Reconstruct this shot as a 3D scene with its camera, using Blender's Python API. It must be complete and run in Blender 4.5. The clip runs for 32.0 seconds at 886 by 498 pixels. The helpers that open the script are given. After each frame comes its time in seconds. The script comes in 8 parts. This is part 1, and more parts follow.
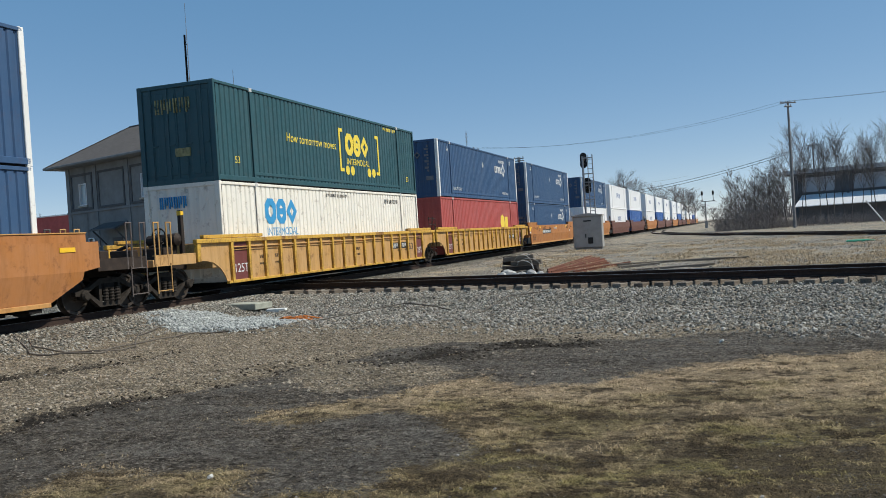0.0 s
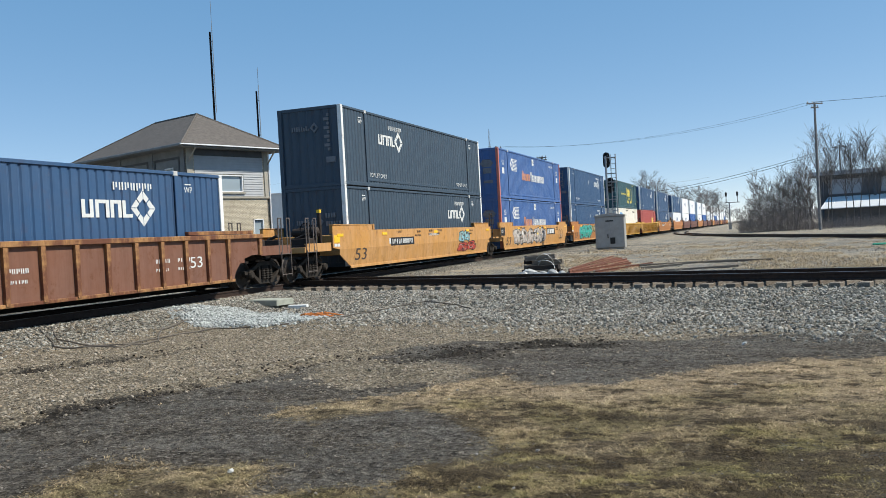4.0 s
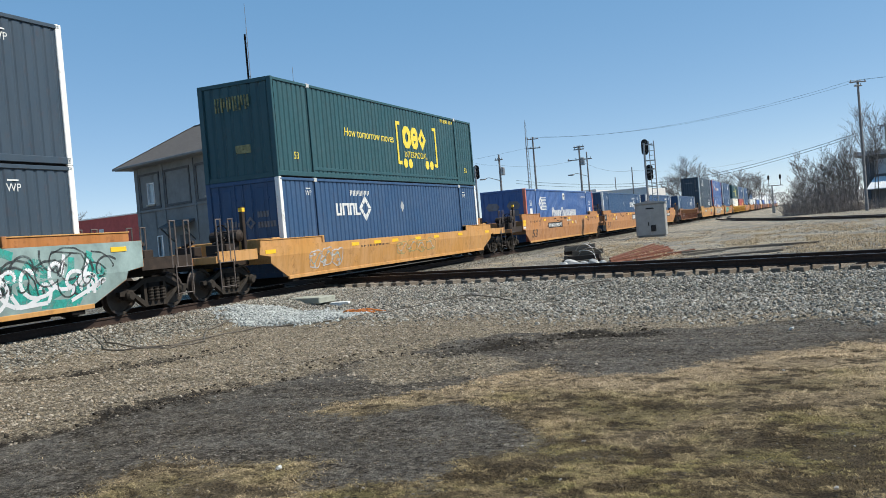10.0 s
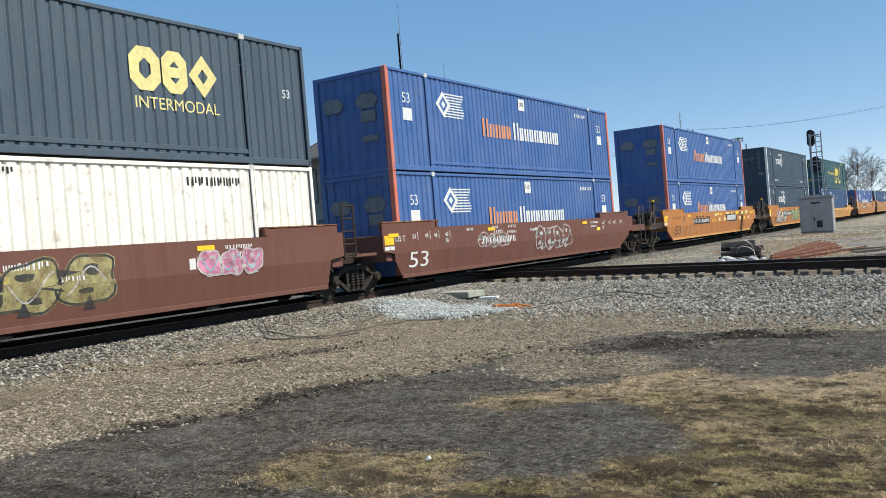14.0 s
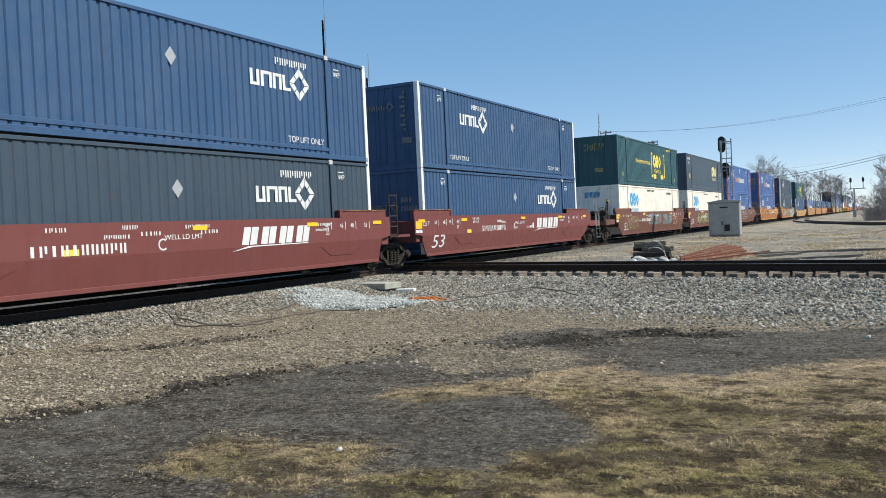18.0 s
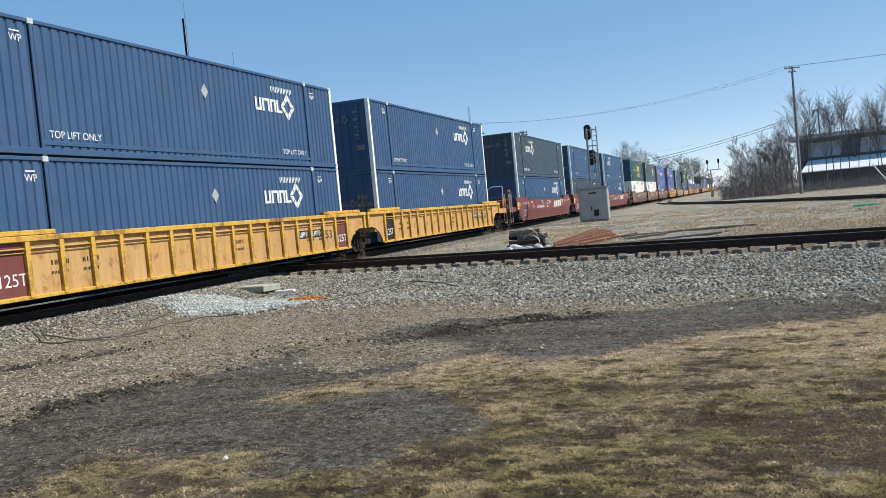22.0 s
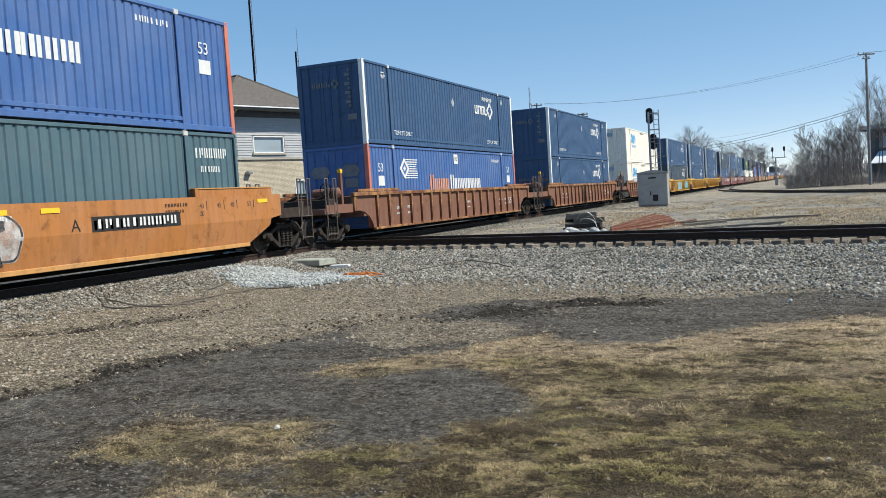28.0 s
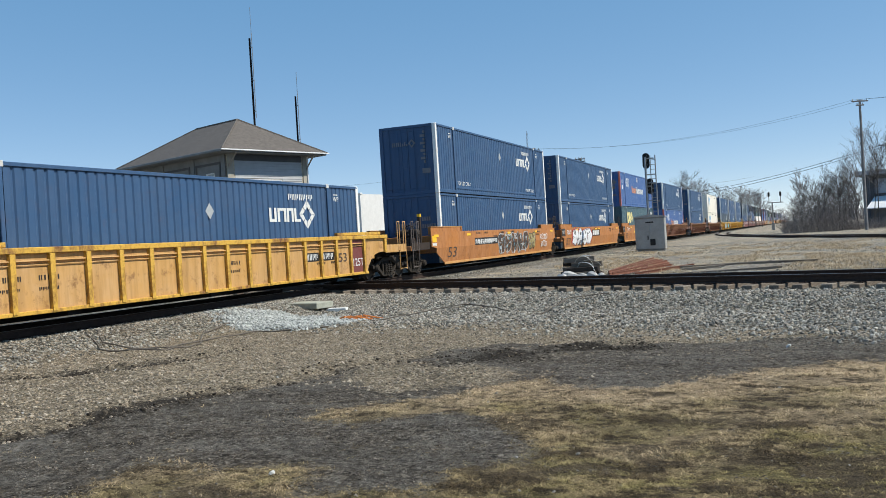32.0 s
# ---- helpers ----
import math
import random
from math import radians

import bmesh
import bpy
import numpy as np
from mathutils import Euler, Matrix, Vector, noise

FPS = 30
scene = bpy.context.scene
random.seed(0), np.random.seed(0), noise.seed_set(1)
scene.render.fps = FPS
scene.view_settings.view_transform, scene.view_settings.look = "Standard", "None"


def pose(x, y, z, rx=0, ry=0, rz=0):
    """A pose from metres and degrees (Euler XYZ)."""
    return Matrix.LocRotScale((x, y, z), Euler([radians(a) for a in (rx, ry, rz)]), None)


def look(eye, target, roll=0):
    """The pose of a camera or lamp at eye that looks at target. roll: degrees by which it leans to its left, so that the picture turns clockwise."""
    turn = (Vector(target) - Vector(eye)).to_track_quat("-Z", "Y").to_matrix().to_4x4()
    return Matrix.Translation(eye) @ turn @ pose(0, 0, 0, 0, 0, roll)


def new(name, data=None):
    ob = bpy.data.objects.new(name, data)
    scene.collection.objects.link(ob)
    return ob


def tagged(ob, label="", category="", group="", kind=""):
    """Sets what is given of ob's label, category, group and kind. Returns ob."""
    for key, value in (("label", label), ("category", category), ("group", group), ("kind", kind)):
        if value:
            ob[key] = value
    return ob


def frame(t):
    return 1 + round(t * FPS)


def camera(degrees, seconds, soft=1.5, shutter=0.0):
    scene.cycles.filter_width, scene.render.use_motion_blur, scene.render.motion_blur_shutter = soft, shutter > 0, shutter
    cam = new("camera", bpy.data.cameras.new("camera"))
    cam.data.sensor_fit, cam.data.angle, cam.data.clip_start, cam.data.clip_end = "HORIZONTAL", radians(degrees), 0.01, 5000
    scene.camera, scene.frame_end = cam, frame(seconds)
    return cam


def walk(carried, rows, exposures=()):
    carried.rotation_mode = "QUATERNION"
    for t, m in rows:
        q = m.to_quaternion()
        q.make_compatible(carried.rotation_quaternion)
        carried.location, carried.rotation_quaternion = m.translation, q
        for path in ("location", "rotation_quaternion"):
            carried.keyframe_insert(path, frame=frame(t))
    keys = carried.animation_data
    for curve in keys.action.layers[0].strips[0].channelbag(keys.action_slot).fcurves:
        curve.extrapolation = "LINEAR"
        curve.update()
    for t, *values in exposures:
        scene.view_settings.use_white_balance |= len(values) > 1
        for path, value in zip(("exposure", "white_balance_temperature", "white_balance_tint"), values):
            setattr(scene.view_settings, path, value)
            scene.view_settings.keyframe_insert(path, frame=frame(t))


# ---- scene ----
# One long intermodal train rolls past a railway crossing, seen by a person who stands still and turns.
cam = camera(54.0, 32.0, soft=0.8)
EYE = 1.236  # above the rail tops, which lie at z = 0
ROWS = [
    (0, 89.19, 3.70, 18.59), (0.5, 89.27, 3.55, 20.46), (1, 89.25, 3.38, 19.78), (1.5, 89.30, 3.20, 20.95),
    (2, 89.34, 3.20, 21.69), (2.5, 89.29, 3.07, 20.55), (3, 89.29, 3.07, 20.62), (3.5, 89.25, 2.97, 20.47),
    (4, 89.17, 3.08, 20.01), (4.5, 88.98, 3.65, 21.50), (6.5, 88.70, 3.48, 21.72), (7, 88.69, 3.52, 21.07),
    (7.5, 88.77, 3.63, 21.82), (8, 88.93, 3.85, 23.01), (8.5, 88.84, 4.02, 22.27), (9, 88.80, 4.37, 21.75),
    (9.5, 88.83, 4.64, 21.35), (10, 88.92, 4.86, 22.58), (10.5, 88.87, 4.92, 22.19), (11, 88.89, 4.71, 21.68),
    (11.5, 88.97, 4.27, 22.21), (12, 89.15, 3.87, 22.15), (12.1, 89.17, 3.87, 22.85), (12.3, 89.28, 3.88, 26.08), (12.4, 89.33, 3.88, 27.80),
    (12.5, 89.42, 3.91, 29.19), (13, 89.50, 4.53, 31.08), (13.5, 89.40, 4.63, 31.11), (14, 89.42, 4.65, 32.42),
    (14.5, 89.33, 4.76, 31.82), (15, 89.35, 4.73, 31.60), (15.5, 89.40, 4.87, 32.57), (17.5, 88.63, 2.41, 28.15),
    (18, 88.56, 2.65, 27.06), (18.5, 88.48, 2.84, 26.19), (19, 88.44, 3.10, 25.11), (19.5, 88.32, 3.27, 24.06),
    (20, 88.00, 3.37, 23.01), (20.5, 88.00, 4.00, 21.95), (21, 87.91, 5.14, 20.76), (21.5, 87.71, 5.46, 19.74),
    (22, 87.69, 5.43, 18.96), (22.5, 87.85, 5.11, 20.98), (23, 87.91, 4.77, 22.24), (23.5, 87.99, 3.71, 21.71),
    (24, 88.13, -1.28, 21.58), (24.5, 87.16, -3.49, 20.99), (25, 86.51, -0.79, 22.88), (25.5, 86.40, 0.83, 24.24),
    (27.5, 86.50, 3.53, 23.88), (28, 86.63, 3.63, 22.68), (28.5, 86.74, 3.56, 22.93), (29, 86.85, 3.38, 22.07),
    (29.5, 87.00, 3.47, 22.69), (30, 86.95, 3.73, 22.51), (30.5, 87.03, 3.79, 21.60), (31, 88.03, 3.57, 21.35),
    (31.5, 88.41, 3.33, 21.77), (32, 89.49, 3.44, 22.54),
]
walk(cam, [(t, pose(0, 0, EYE, rx, ry, rz)) for t, rx, ry, rz in ROWS], exposures=[(t, s, 6420, 6.5) for t, s in ((0, -0.13), (2, -0.10), (4, 0.2), (6.5, 0.18), (9, 0.16), (10.5, 0.2), (12, 0.24), (14, 0.24), (15, -0.12), (15.5, -0.12), (17, 0.26), (23, 0.26), (24.2, -0.28), (24.6, -0.52), (25, -0.54), (26, -0.24), (27.5, 0.26), (30.5, 0.24), (32, 0.16))])

# ---- sky and sun ----
SUN_AZ, SUN_EL = 14.0, 48.0  # degrees from +x towards +y, and above the ground
world = bpy.data.worlds.new("sky")
scene.world = world
world.use_nodes = True
wn = world.node_tree
sky = wn.nodes.new("ShaderNodeTexSky")
sky.sky_type, sky.sun_disc = "NISHITA", False
sky.sun_elevation, sky.sun_rotation = radians(SUN_EL), radians(90 - SUN_AZ)
sky.altitude, sky.air_density, sky.dust_density, sky.ozone_density = 200, 0.55, 0.0, 1.2
thin, haze = wn.nodes.new("ShaderNodeMix"), wn.nodes.new("ShaderNodeMix")  # thinner sky light under an even pale veil
for node, kind, c in ((thin, "MULTIPLY", (0.80, 0.60, 0.45, 1)), (haze, "ADD", (0.25, 1.20, 2.50, 1))):
    node.data_type, node.blend_type, node.inputs["Factor"].default_value, node.inputs[7].default_value = "RGBA", kind, 1.0, c
wn.links.new(sky.outputs[0], thin.inputs[6])
wn.links.new(thin.outputs[2], haze.inputs[6])
wn.links.new(haze.outputs[2], wn.nodes["Background"].inputs[0])
wn.nodes["Background"].inputs[1].default_value = 0.137
sun_data = bpy.data.lights.new("sun", "SUN")
sun_data.energy, sun_data.angle, sun_data.color = 5.0, radians(0.53), (1.0, 0.915, 0.80)
sun = new("sun", sun_data)
_a, _e = radians(SUN_AZ), radians(SUN_EL)
sun.matrix_world = look((0, 0, 60), (-math.cos(_e) * math.cos(_a), -math.cos(_e) * math.sin(_a), 60 - math.sin(_e)))


# ---- materials ----
class Nodes:
    """Short hand for one material's node tree."""

    def __init__(self, name, rough=0.6, metal=0.0, spec=0.5):
        self.mat = bpy.data.materials.new(name)
        self.mat.use_nodes = True
        self.t = self.mat.node_tree
        self.b = self.t.nodes["Principled BSDF"]
        self.b.inputs["Roughness"].default_value = rough
        self.b.inputs["Metallic"].default_value = metal
        self.b.inputs["Specular IOR Level"].default_value = spec
        self.co = self.t.nodes.new("ShaderNodeTexCoord").outputs["Object"]
        self.ge = None

    def n(self, kind, **values):
        node = self.t.nodes.new(kind)
        for k, v in values.items():
            node.inputs[k.replace("_", " ")].default_value = v
        return node

    def link(self, a, b):
        self.t.links.new(a, b)

    def noise(self, scale, detail=4.0, rough=0.6, squash=None, coords=None):
        co = coords or self.co
        if squash:
            m = self.t.nodes.new("ShaderNodeMapping")
            m.inputs["Scale"].default_value = squash
            self.link(co, m.inputs["Vector"])
            co = m.outputs[0]
        node = self.n("ShaderNodeTexNoise", Scale=scale, Detail=detail, Roughness=rough)
        self.link(co, node.inputs["Vector"])
        return node.outputs["Fac"]

    def ramp(self, fac, *stops):
        node = self.t.nodes.new("ShaderNodeValToRGB")
        el = node.color_ramp.elements
        while len(el) < len(stops):
            el.new(0.5)
        for e, (pos, val) in zip(el, stops):
            e.position = pos
            e.color = (val, val, val, 1) if isinstance(val, (int, float)) else (*val, 1)
        self.link(fac, node.inputs["Fac"])
        return node.outputs["Color"]

    def mix(self, fac, a, b, kind="MIX"):
        node = self.t.nodes.new("ShaderNodeMix")
        node.data_type, node.blend_type = "RGBA", kind
        for sock, v in ((node.inputs["Factor"], fac), (node.inputs[6], a), (node.inputs[7], b)):
            if isinstance(v, bpy.types.NodeSocket):
                self.link(v, sock)
            elif isinstance(v, (int, float)):
                sock.default_value = v if sock.type == "VALUE" else (v, v, v, 1)
            else:
                sock.default_value = (*v, 1)
        return node.outputs[2]

    def math(self, op, a, b=0.0, clamp=False):
        node = self.t.nodes.new("ShaderNodeMath")
        node.operation, node.use_clamp = op, clamp
        for sock, v in zip(node.inputs, (a, b)):
            if isinstance(v, bpy.types.NodeSocket):
                self.link(v, sock)
            else:
                sock.default_value = v
        return node.outputs[0]

    def attr(self, name):
        node = self.t.nodes.new("ShaderNodeAttribute")
        node.attribute_name = name
        return node.outputs["Fac"]

    def random(self):
        return self.t.nodes.new("ShaderNodeObjectInfo").outputs["Random"]

    def island(self):
        return self.t.nodes.new("ShaderNodeNewGeometry").outputs["Random Per Island"]

    def colour(self, c):
        if isinstance(c, bpy.types.NodeSocket):
            self.link(c, self.b.inputs["Base Color"])
        else:
            self.b.inputs["Base Color"].default_value = (*c, 1)
        return self

    def rough(self, f):
        self.link(f, self.b.inputs["Roughness"])
        return self

    def bump(self, height, strength=0.3, distance=0.01):
        node = self.n("ShaderNodeBump", Strength=strength, Distance=distance)
        self.link(height, node.inputs["Height"])
        self.link(node.outputs[0], self.b.inputs["Normal"])
        return self


def times(c, k):
    return tuple(min(1, v * k) for v in c)


def paint(name, c, rough=0.45, fade=0.35, rust=0.04, grime=0.35, spec=0.34):
    """Weathered rolling-stock paint: faded patches, streaks that run down, spots of rust."""
    m = Nodes(name, rough, 0, spec)
    big = m.noise(0.7, 5, 0.65)
    streak = m.noise(1.0, 5, 0.7, squash=(4.5, 4.5, 0.35))
    col = m.mix(m.ramp(big, (0.38, 0.0), (0.66, fade)), c, times(tuple(0.6 * v + 0.4 * sum(c) / 3 for v in c), 1.35))
    col = m.mix(m.ramp(streak, (0.44, 0.0), (0.70, grime)), col, times(c, 0.55))
    spot = m.noise(3.2, 8, 0.75)
    col = m.mix(m.ramp(spot, (0.55, 0.0), (0.68, min(1.0, rust * 4))), col, (0.13, 0.05, 0.022))
    m.colour(col)
    m.rough(m.ramp(m.noise(5, 4), (0.3, rough - 0.08), (0.7, min(1, rough + 0.2))))
    m.bump(m.noise(14, 3), 0.08, 0.01)
    return m.mat


def plain(name, c, rough=0.6, metal=0.0, var=0.25, scale=6.0, bump=0.15, spec=0.4):
    m = Nodes(name, rough, metal, spec)
    a = m.noise(scale, 6, 0.65)
    b = m.noise(scale * 0.13, 3)
    col = m.mix(m.ramp(a, (0.3, 0.0), (0.75, 1.0)), times(c, 1 - var), times(c, 1 + var))
    col = m.mix(m.ramp(b, (0.35, 0.0), (0.7, var)), col, times(c, 0.6))
    m.colour(col)
    if bump:
        m.bump(a, bump, 0.02)
    return m.mat


NAVY = paint("navy_container_paint", (0.036, 0.088, 0.188), 0.45)
SLATE = paint("slate_container_paint", (0.045, 0.070, 0.100), 0.45, fade=0.25)
ROYAL = paint("royal_blue_container_paint", (0.054, 0.130, 0.340), 0.45, fade=0.5)
DARKTEAL = paint("weathered_slate_blue_container_paint", (0.066, 0.094, 0.124), 0.45, fade=0.35)
GREEN = paint("dark_green_container_paint", (0.028, 0.088, 0.104), 0.42)
TEAL = paint("faded_green_container_paint", (0.068, 0.130, 0.162), 0.5, fade=0.5)
WHITE = paint("white_container_paint", (0.82, 0.78, 0.69), 0.5, fade=0.2, rust=0.12, grime=0.25)
RED = paint("dull_red_container_paint", (0.42, 0.085, 0.075), 0.5)
CLEAN_WHITE = paint("bright_white_paint", (0.82, 0.83, 0.84), 0.45, fade=0.1, rust=0.0, grime=0.08)
SKYBLUE = paint("mid_blue_container_paint", (0.04, 0.13, 0.40), 0.45)
ALU = paint("pale_post_paint", (0.80, 0.80, 0.77), 0.4, fade=0.2, rust=0.14, grime=0.25)
GREYPOST = paint("worn_grey_post_paint", (0.50, 0.50, 0.49), 0.45, rust=0.1)
ORANGE_POST = paint("orange_red_post_paint", (0.56, 0.15, 0.095), 0.5, fade=0.6)
AMBER = paint("amber_car_paint", (0.52, 0.262, 0.072), 0.55, fade=0.45, rust=0.12, grime=0.5)
RUSTY = paint("rusty_orange_car_paint", (0.42, 0.168, 0.045), 0.6, fade=0.35, rust=0.16, grime=0.55)
FADED = paint("faded_orange_car_paint", (0.42, 0.195, 0.072), 0.65, fade=0.45, rust=0.14, grime=0.5)
YELLOW = paint("yellow_car_paint", (0.52, 0.29, 0.088), 0.55, fade=0.5, rust=0.16, grime=0.6)
BROWN = paint("brown_car_paint", (0.145, 0.060, 0.043), 0.55, fade=0.3, rust=0.1)
OXIDE = paint("oxide_red_car_paint", (0.168, 0.050, 0.045), 0.5, fade=0.2, rust=0.03, grime=0.25)
RUSTBROWN = paint("rust_brown_car_paint", (0.190, 0.085, 0.053), 0.65, fade=0.45, rust=0.25, grime=0.5)


def worn_rib(name, c, share):
    """Paint half gone to brown rust."""
    m = Nodes(name, 0.6, 0, 0.3)
    a = m.noise(1.6, 8, 0.75, squash=(1, 1, 0.5))
    col = m.mix(m.ramp(a, (share, 0.0), (share + 0.15, 1.0)), c, (0.145, 0.058, 0.033))
    col = m.mix(m.ramp(m.noise(14, 5), (0.5, 0.0), (0.75, 0.6)), col, (0.10, 0.042, 0.022))
    return m.colour(col).bump(a, 0.2, 0.01).mat


WORN_RIB = worn_rib("tan_and_rust_paint", (0.40, 0.215, 0.085), 0.40)
WORN_YELLOW = worn_rib("yellow_and_rust_paint", (0.60, 0.36, 0.062), 0.50)
IRON = plain("greasy_iron", (0.012, 0.010, 0.009), 0.8, 0.0, 0.5, 9, spec=0.2)
DARKSTEEL = plain("dark_steel", (0.028, 0.025, 0.023), 0.6, 0.0, 0.4, 7, spec=0.25)
RAIL_RUST = plain("rusty_rail", (0.045, 0.027, 0.020), 0.75, 0.2, 0.4, 12)
RAIL_SHINE = plain("polished_rail", (0.30, 0.29, 0.28), 0.38, 1.0, 0.1, 20, 0.02)
MARK = plain("white_marking_paint", (0.66, 0.67, 0.66), 0.55, 0, 0.08, 9, 0)
MARK_YELLOW = plain("yellow_marking_paint", (0.80, 0.62, 0.07), 0.55, 0, 0.1, 9, 0)
PALE_YELLOW = plain("pale_yellow_marking_paint", (0.72, 0.63, 0.27), 0.55, 0, 0.15, 9, 0)
MARK_ORANGE = plain("orange_marking_paint", (0.62, 0.27, 0.13), 0.55, 0, 0.1, 9, 0)
MARK_BLUE = plain("blue_marking_paint", (0.05, 0.30, 0.58), 0.55, 0, 0.1, 9, 0)
MARK_BLACK = plain("black_marking_paint", (0.022, 0.020, 0.020), 0.55, 0, 0.1, 9, 0)
FADED_INK = plain("faded_black_marking_paint", (0.075, 0.055, 0.045), 0.6, 0, 0.3, 5, 0)
END_GREY = plain("faint_end_marking_paint", (0.19, 0.20, 0.22), 0.6, 0, 0.3, 5, 0)
MARK_GREY = plain("grey_marking_paint", (0.36, 0.38, 0.40), 0.55, 0, 0.1, 9, 0)
REFLECTOR = plain("yellow_reflector", (0.86, 0.52, 0.03), 0.35, 0, 0.06, 9, 0)


def spray(name, c):
    """Thin worn spray paint that lets the car's paint show through."""
    m = Nodes(name, 0.55, 0, 0.3)
    a = m.noise(2.5, 7, 0.7)
    m.colour(m.mix(m.ramp(a, (0.3, 0.0), (0.75, 1.0)), times(c, 0.75), times(c, 1.15)))
    m.link(m.ramp(m.noise(3.4, 8, 0.75), (0.36, 0.25), (0.60, 0.95)), m.b.inputs["Alpha"])
    return m.mat


SPRAY_TEAL = spray("teal_spray_paint", (0.05, 0.42, 0.36))
SPRAY_SKY = spray("pale_blue_spray_paint", (0.25, 0.55, 0.62))
SPRAY_WHITE = spray("white_spray_paint", (0.58, 0.56, 0.54))
SPRAY_BRIGHT = plain("fresh_white_spray_paint", (0.74, 0.75, 0.78), 0.55, 0, 0.12, 3, 0)
SPRAY_MIST = plain("grey_green_spray_paint", (0.27, 0.36, 0.35), 0.55, 0, 0.35, 2, 0)
SPRAY_SOLID = plain("solid_teal_spray_paint", (0.03, 0.37, 0.30), 0.5, 0, 0.15, 3, 0)
SPRAY_PINK = spray("pink_spray_paint", (0.70, 0.30, 0.45))
SPRAY_RED = spray("red_spray_paint", (0.55, 0.05, 0.05))
SPRAY_DARK = spray("dark_spray_paint", (0.05, 0.055, 0.06))
SPRAY_TAN = spray("tan_spray_paint", (0.42, 0.38, 0.18))


# ---- mesh helpers ----
class Geo:
    """Collects vertices and faces for one mesh."""

    def __init__(self):
        self.v, self.f = [], []

    def add(self, verts, faces):
        k = len(self.v)
        self.v += verts
        self.f += [tuple(i + k for i in f) for f in faces]
        return self

    def box(self, x0, x1, y0, y1, z0, z1, c=0.0):
        if c <= 0:
            return self.add(
                [(x, y, z) for x in (x0, x1) for y in (y0, y1) for z in (z0, z1)],
                [(0, 1, 3, 2), (4, 6, 7, 5), (0, 4, 5, 1), (2, 3, 7, 6), (0, 2, 6, 4), (1, 5, 7, 3)])
        ring = lambda z, d: [(x0 + d, y0 + c, z), (x0 + c, y0 + d, z), (x1 - c, y0 + d, z), (x1 - d, y0 + c, z),
                             (x1 - d, y1 - c, z), (x1 - c, y1 - d, z), (x0 + c, y1 - d, z), (x0 + d, y1 - c, z)]
        vs = ring(z0, c) + ring(z0 + c, 0) + ring(z1 - c, 0) + ring(z1, c)
        fs = [tuple(reversed(range(8))), tuple(range(24, 32))]
        for r in range(3):
            fs += [(r * 8 + i, r * 8 + (i + 1) % 8, r * 8 + 8 + (i + 1) % 8, r * 8 + 8 + i) for i in range(8)]
        return self.add(vs, fs)

    def prism(self, outline, axis, a, b):
        """Extrudes an outline given in the two other axes (in x, y, z order) from a to b along axis."""
        n = len(outline)
        put = lambda p, w: [(w, p[0], p[1]), (p[0], w, p[1]), (p[0], p[1], w)][axis]
        vs = [put(p, a) for p in outline] + [put(p, b) for p in outline]
        return self.add(vs, [tuple(range(n)), tuple(reversed(range(n, 2 * n)))] + [(i, i + n, (i + 1) % n + n, (i + 1) % n) for i in range(n)])

    def rod(self, p, q, r, n=6, r2=None):
        p, q = Vector(p), Vector(q)
        d = (q - p).normalized()
        s = d.orthogonal().normalized()
        w = d.cross(s)
        r2 = r if r2 is None else r2
        vs = []
        for c, rr in ((p, r), (q, r2)):
            vs += [tuple(c + rr * (math.cos(6.2832 * i / n) * s + math.sin(6.2832 * i / n) * w)) for i in range(n)]
        return self.add(vs, [tuple(reversed(range(n))), tuple(range(n, 2 * n))] + [(i, (i + 1) % n, (i + 1) % n + n, i + n) for i in range(n)])

    def lathe(self, c, axis, profile, n=20):
        """Turns a profile of (radius, way along the axis) about the axis through c."""
        vs = []
        for r, h in profile:
            for i in range(n):
                a = 6.28318 * i / n
                o = [0, 0, 0]
                o[axis], o[(axis + 1) % 3], o[(axis + 2) % 3] = h, r * math.cos(a), r * math.sin(a)
                vs.append((c[0] + o[0], c[1] + o[1], c[2] + o[2]))
        fs = [tuple(reversed(range(n))), tuple(range(len(vs) - n, len(vs)))]
        for k in range(len(profile) - 1):
            fs += [(k * n + i, k * n + (i + 1) % n, k * n + n + (i + 1) % n, k * n + n + i) for i in range(n)]
        return self.add(vs, fs)

    def mesh(self, name, *mats, smooth=False):
        me = bpy.data.meshes.new(name)
        me.from_pydata(self.v, [], self.f)
        for m in mats:
            me.materials.append(m)
        if smooth:
            me.shade_smooth()
        me.update()
        bm = bmesh.new()
        bm.from_mesh(me)
        bmesh.ops.recalc_face_normals(bm, faces=bm.faces)
        bm.to_mesh(me)
        bm.free()
        return me


def part(name, geo, material, parent, label="", at=None):
    """Links a mesh (a Geo, or mesh data to share) as one object under a thing or a part."""
    me = geo.mesh(name, material) if isinstance(geo, Geo) else geo
    ob = new(name, me)
    ob.parent = parent
    if at is not None:
        ob.location = at
    if label:
        ob["label"] = label
    return ob


def thing(name, label, category, group="", kind="", at=None):
    ob = tagged(new(name), label, category, group, kind)
    ob.empty_display_size = 0.3
    if at is not None:
        ob.matrix_world = at
    return ob


def solid(name, geo, material, label, category, group="", kind="", at=None):
    me = geo.mesh(name, material) if isinstance(geo, Geo) else geo
    ob = tagged(new(name, me), label, category, group, kind)
    if at is not None:
        ob.matrix_world = at
    return ob

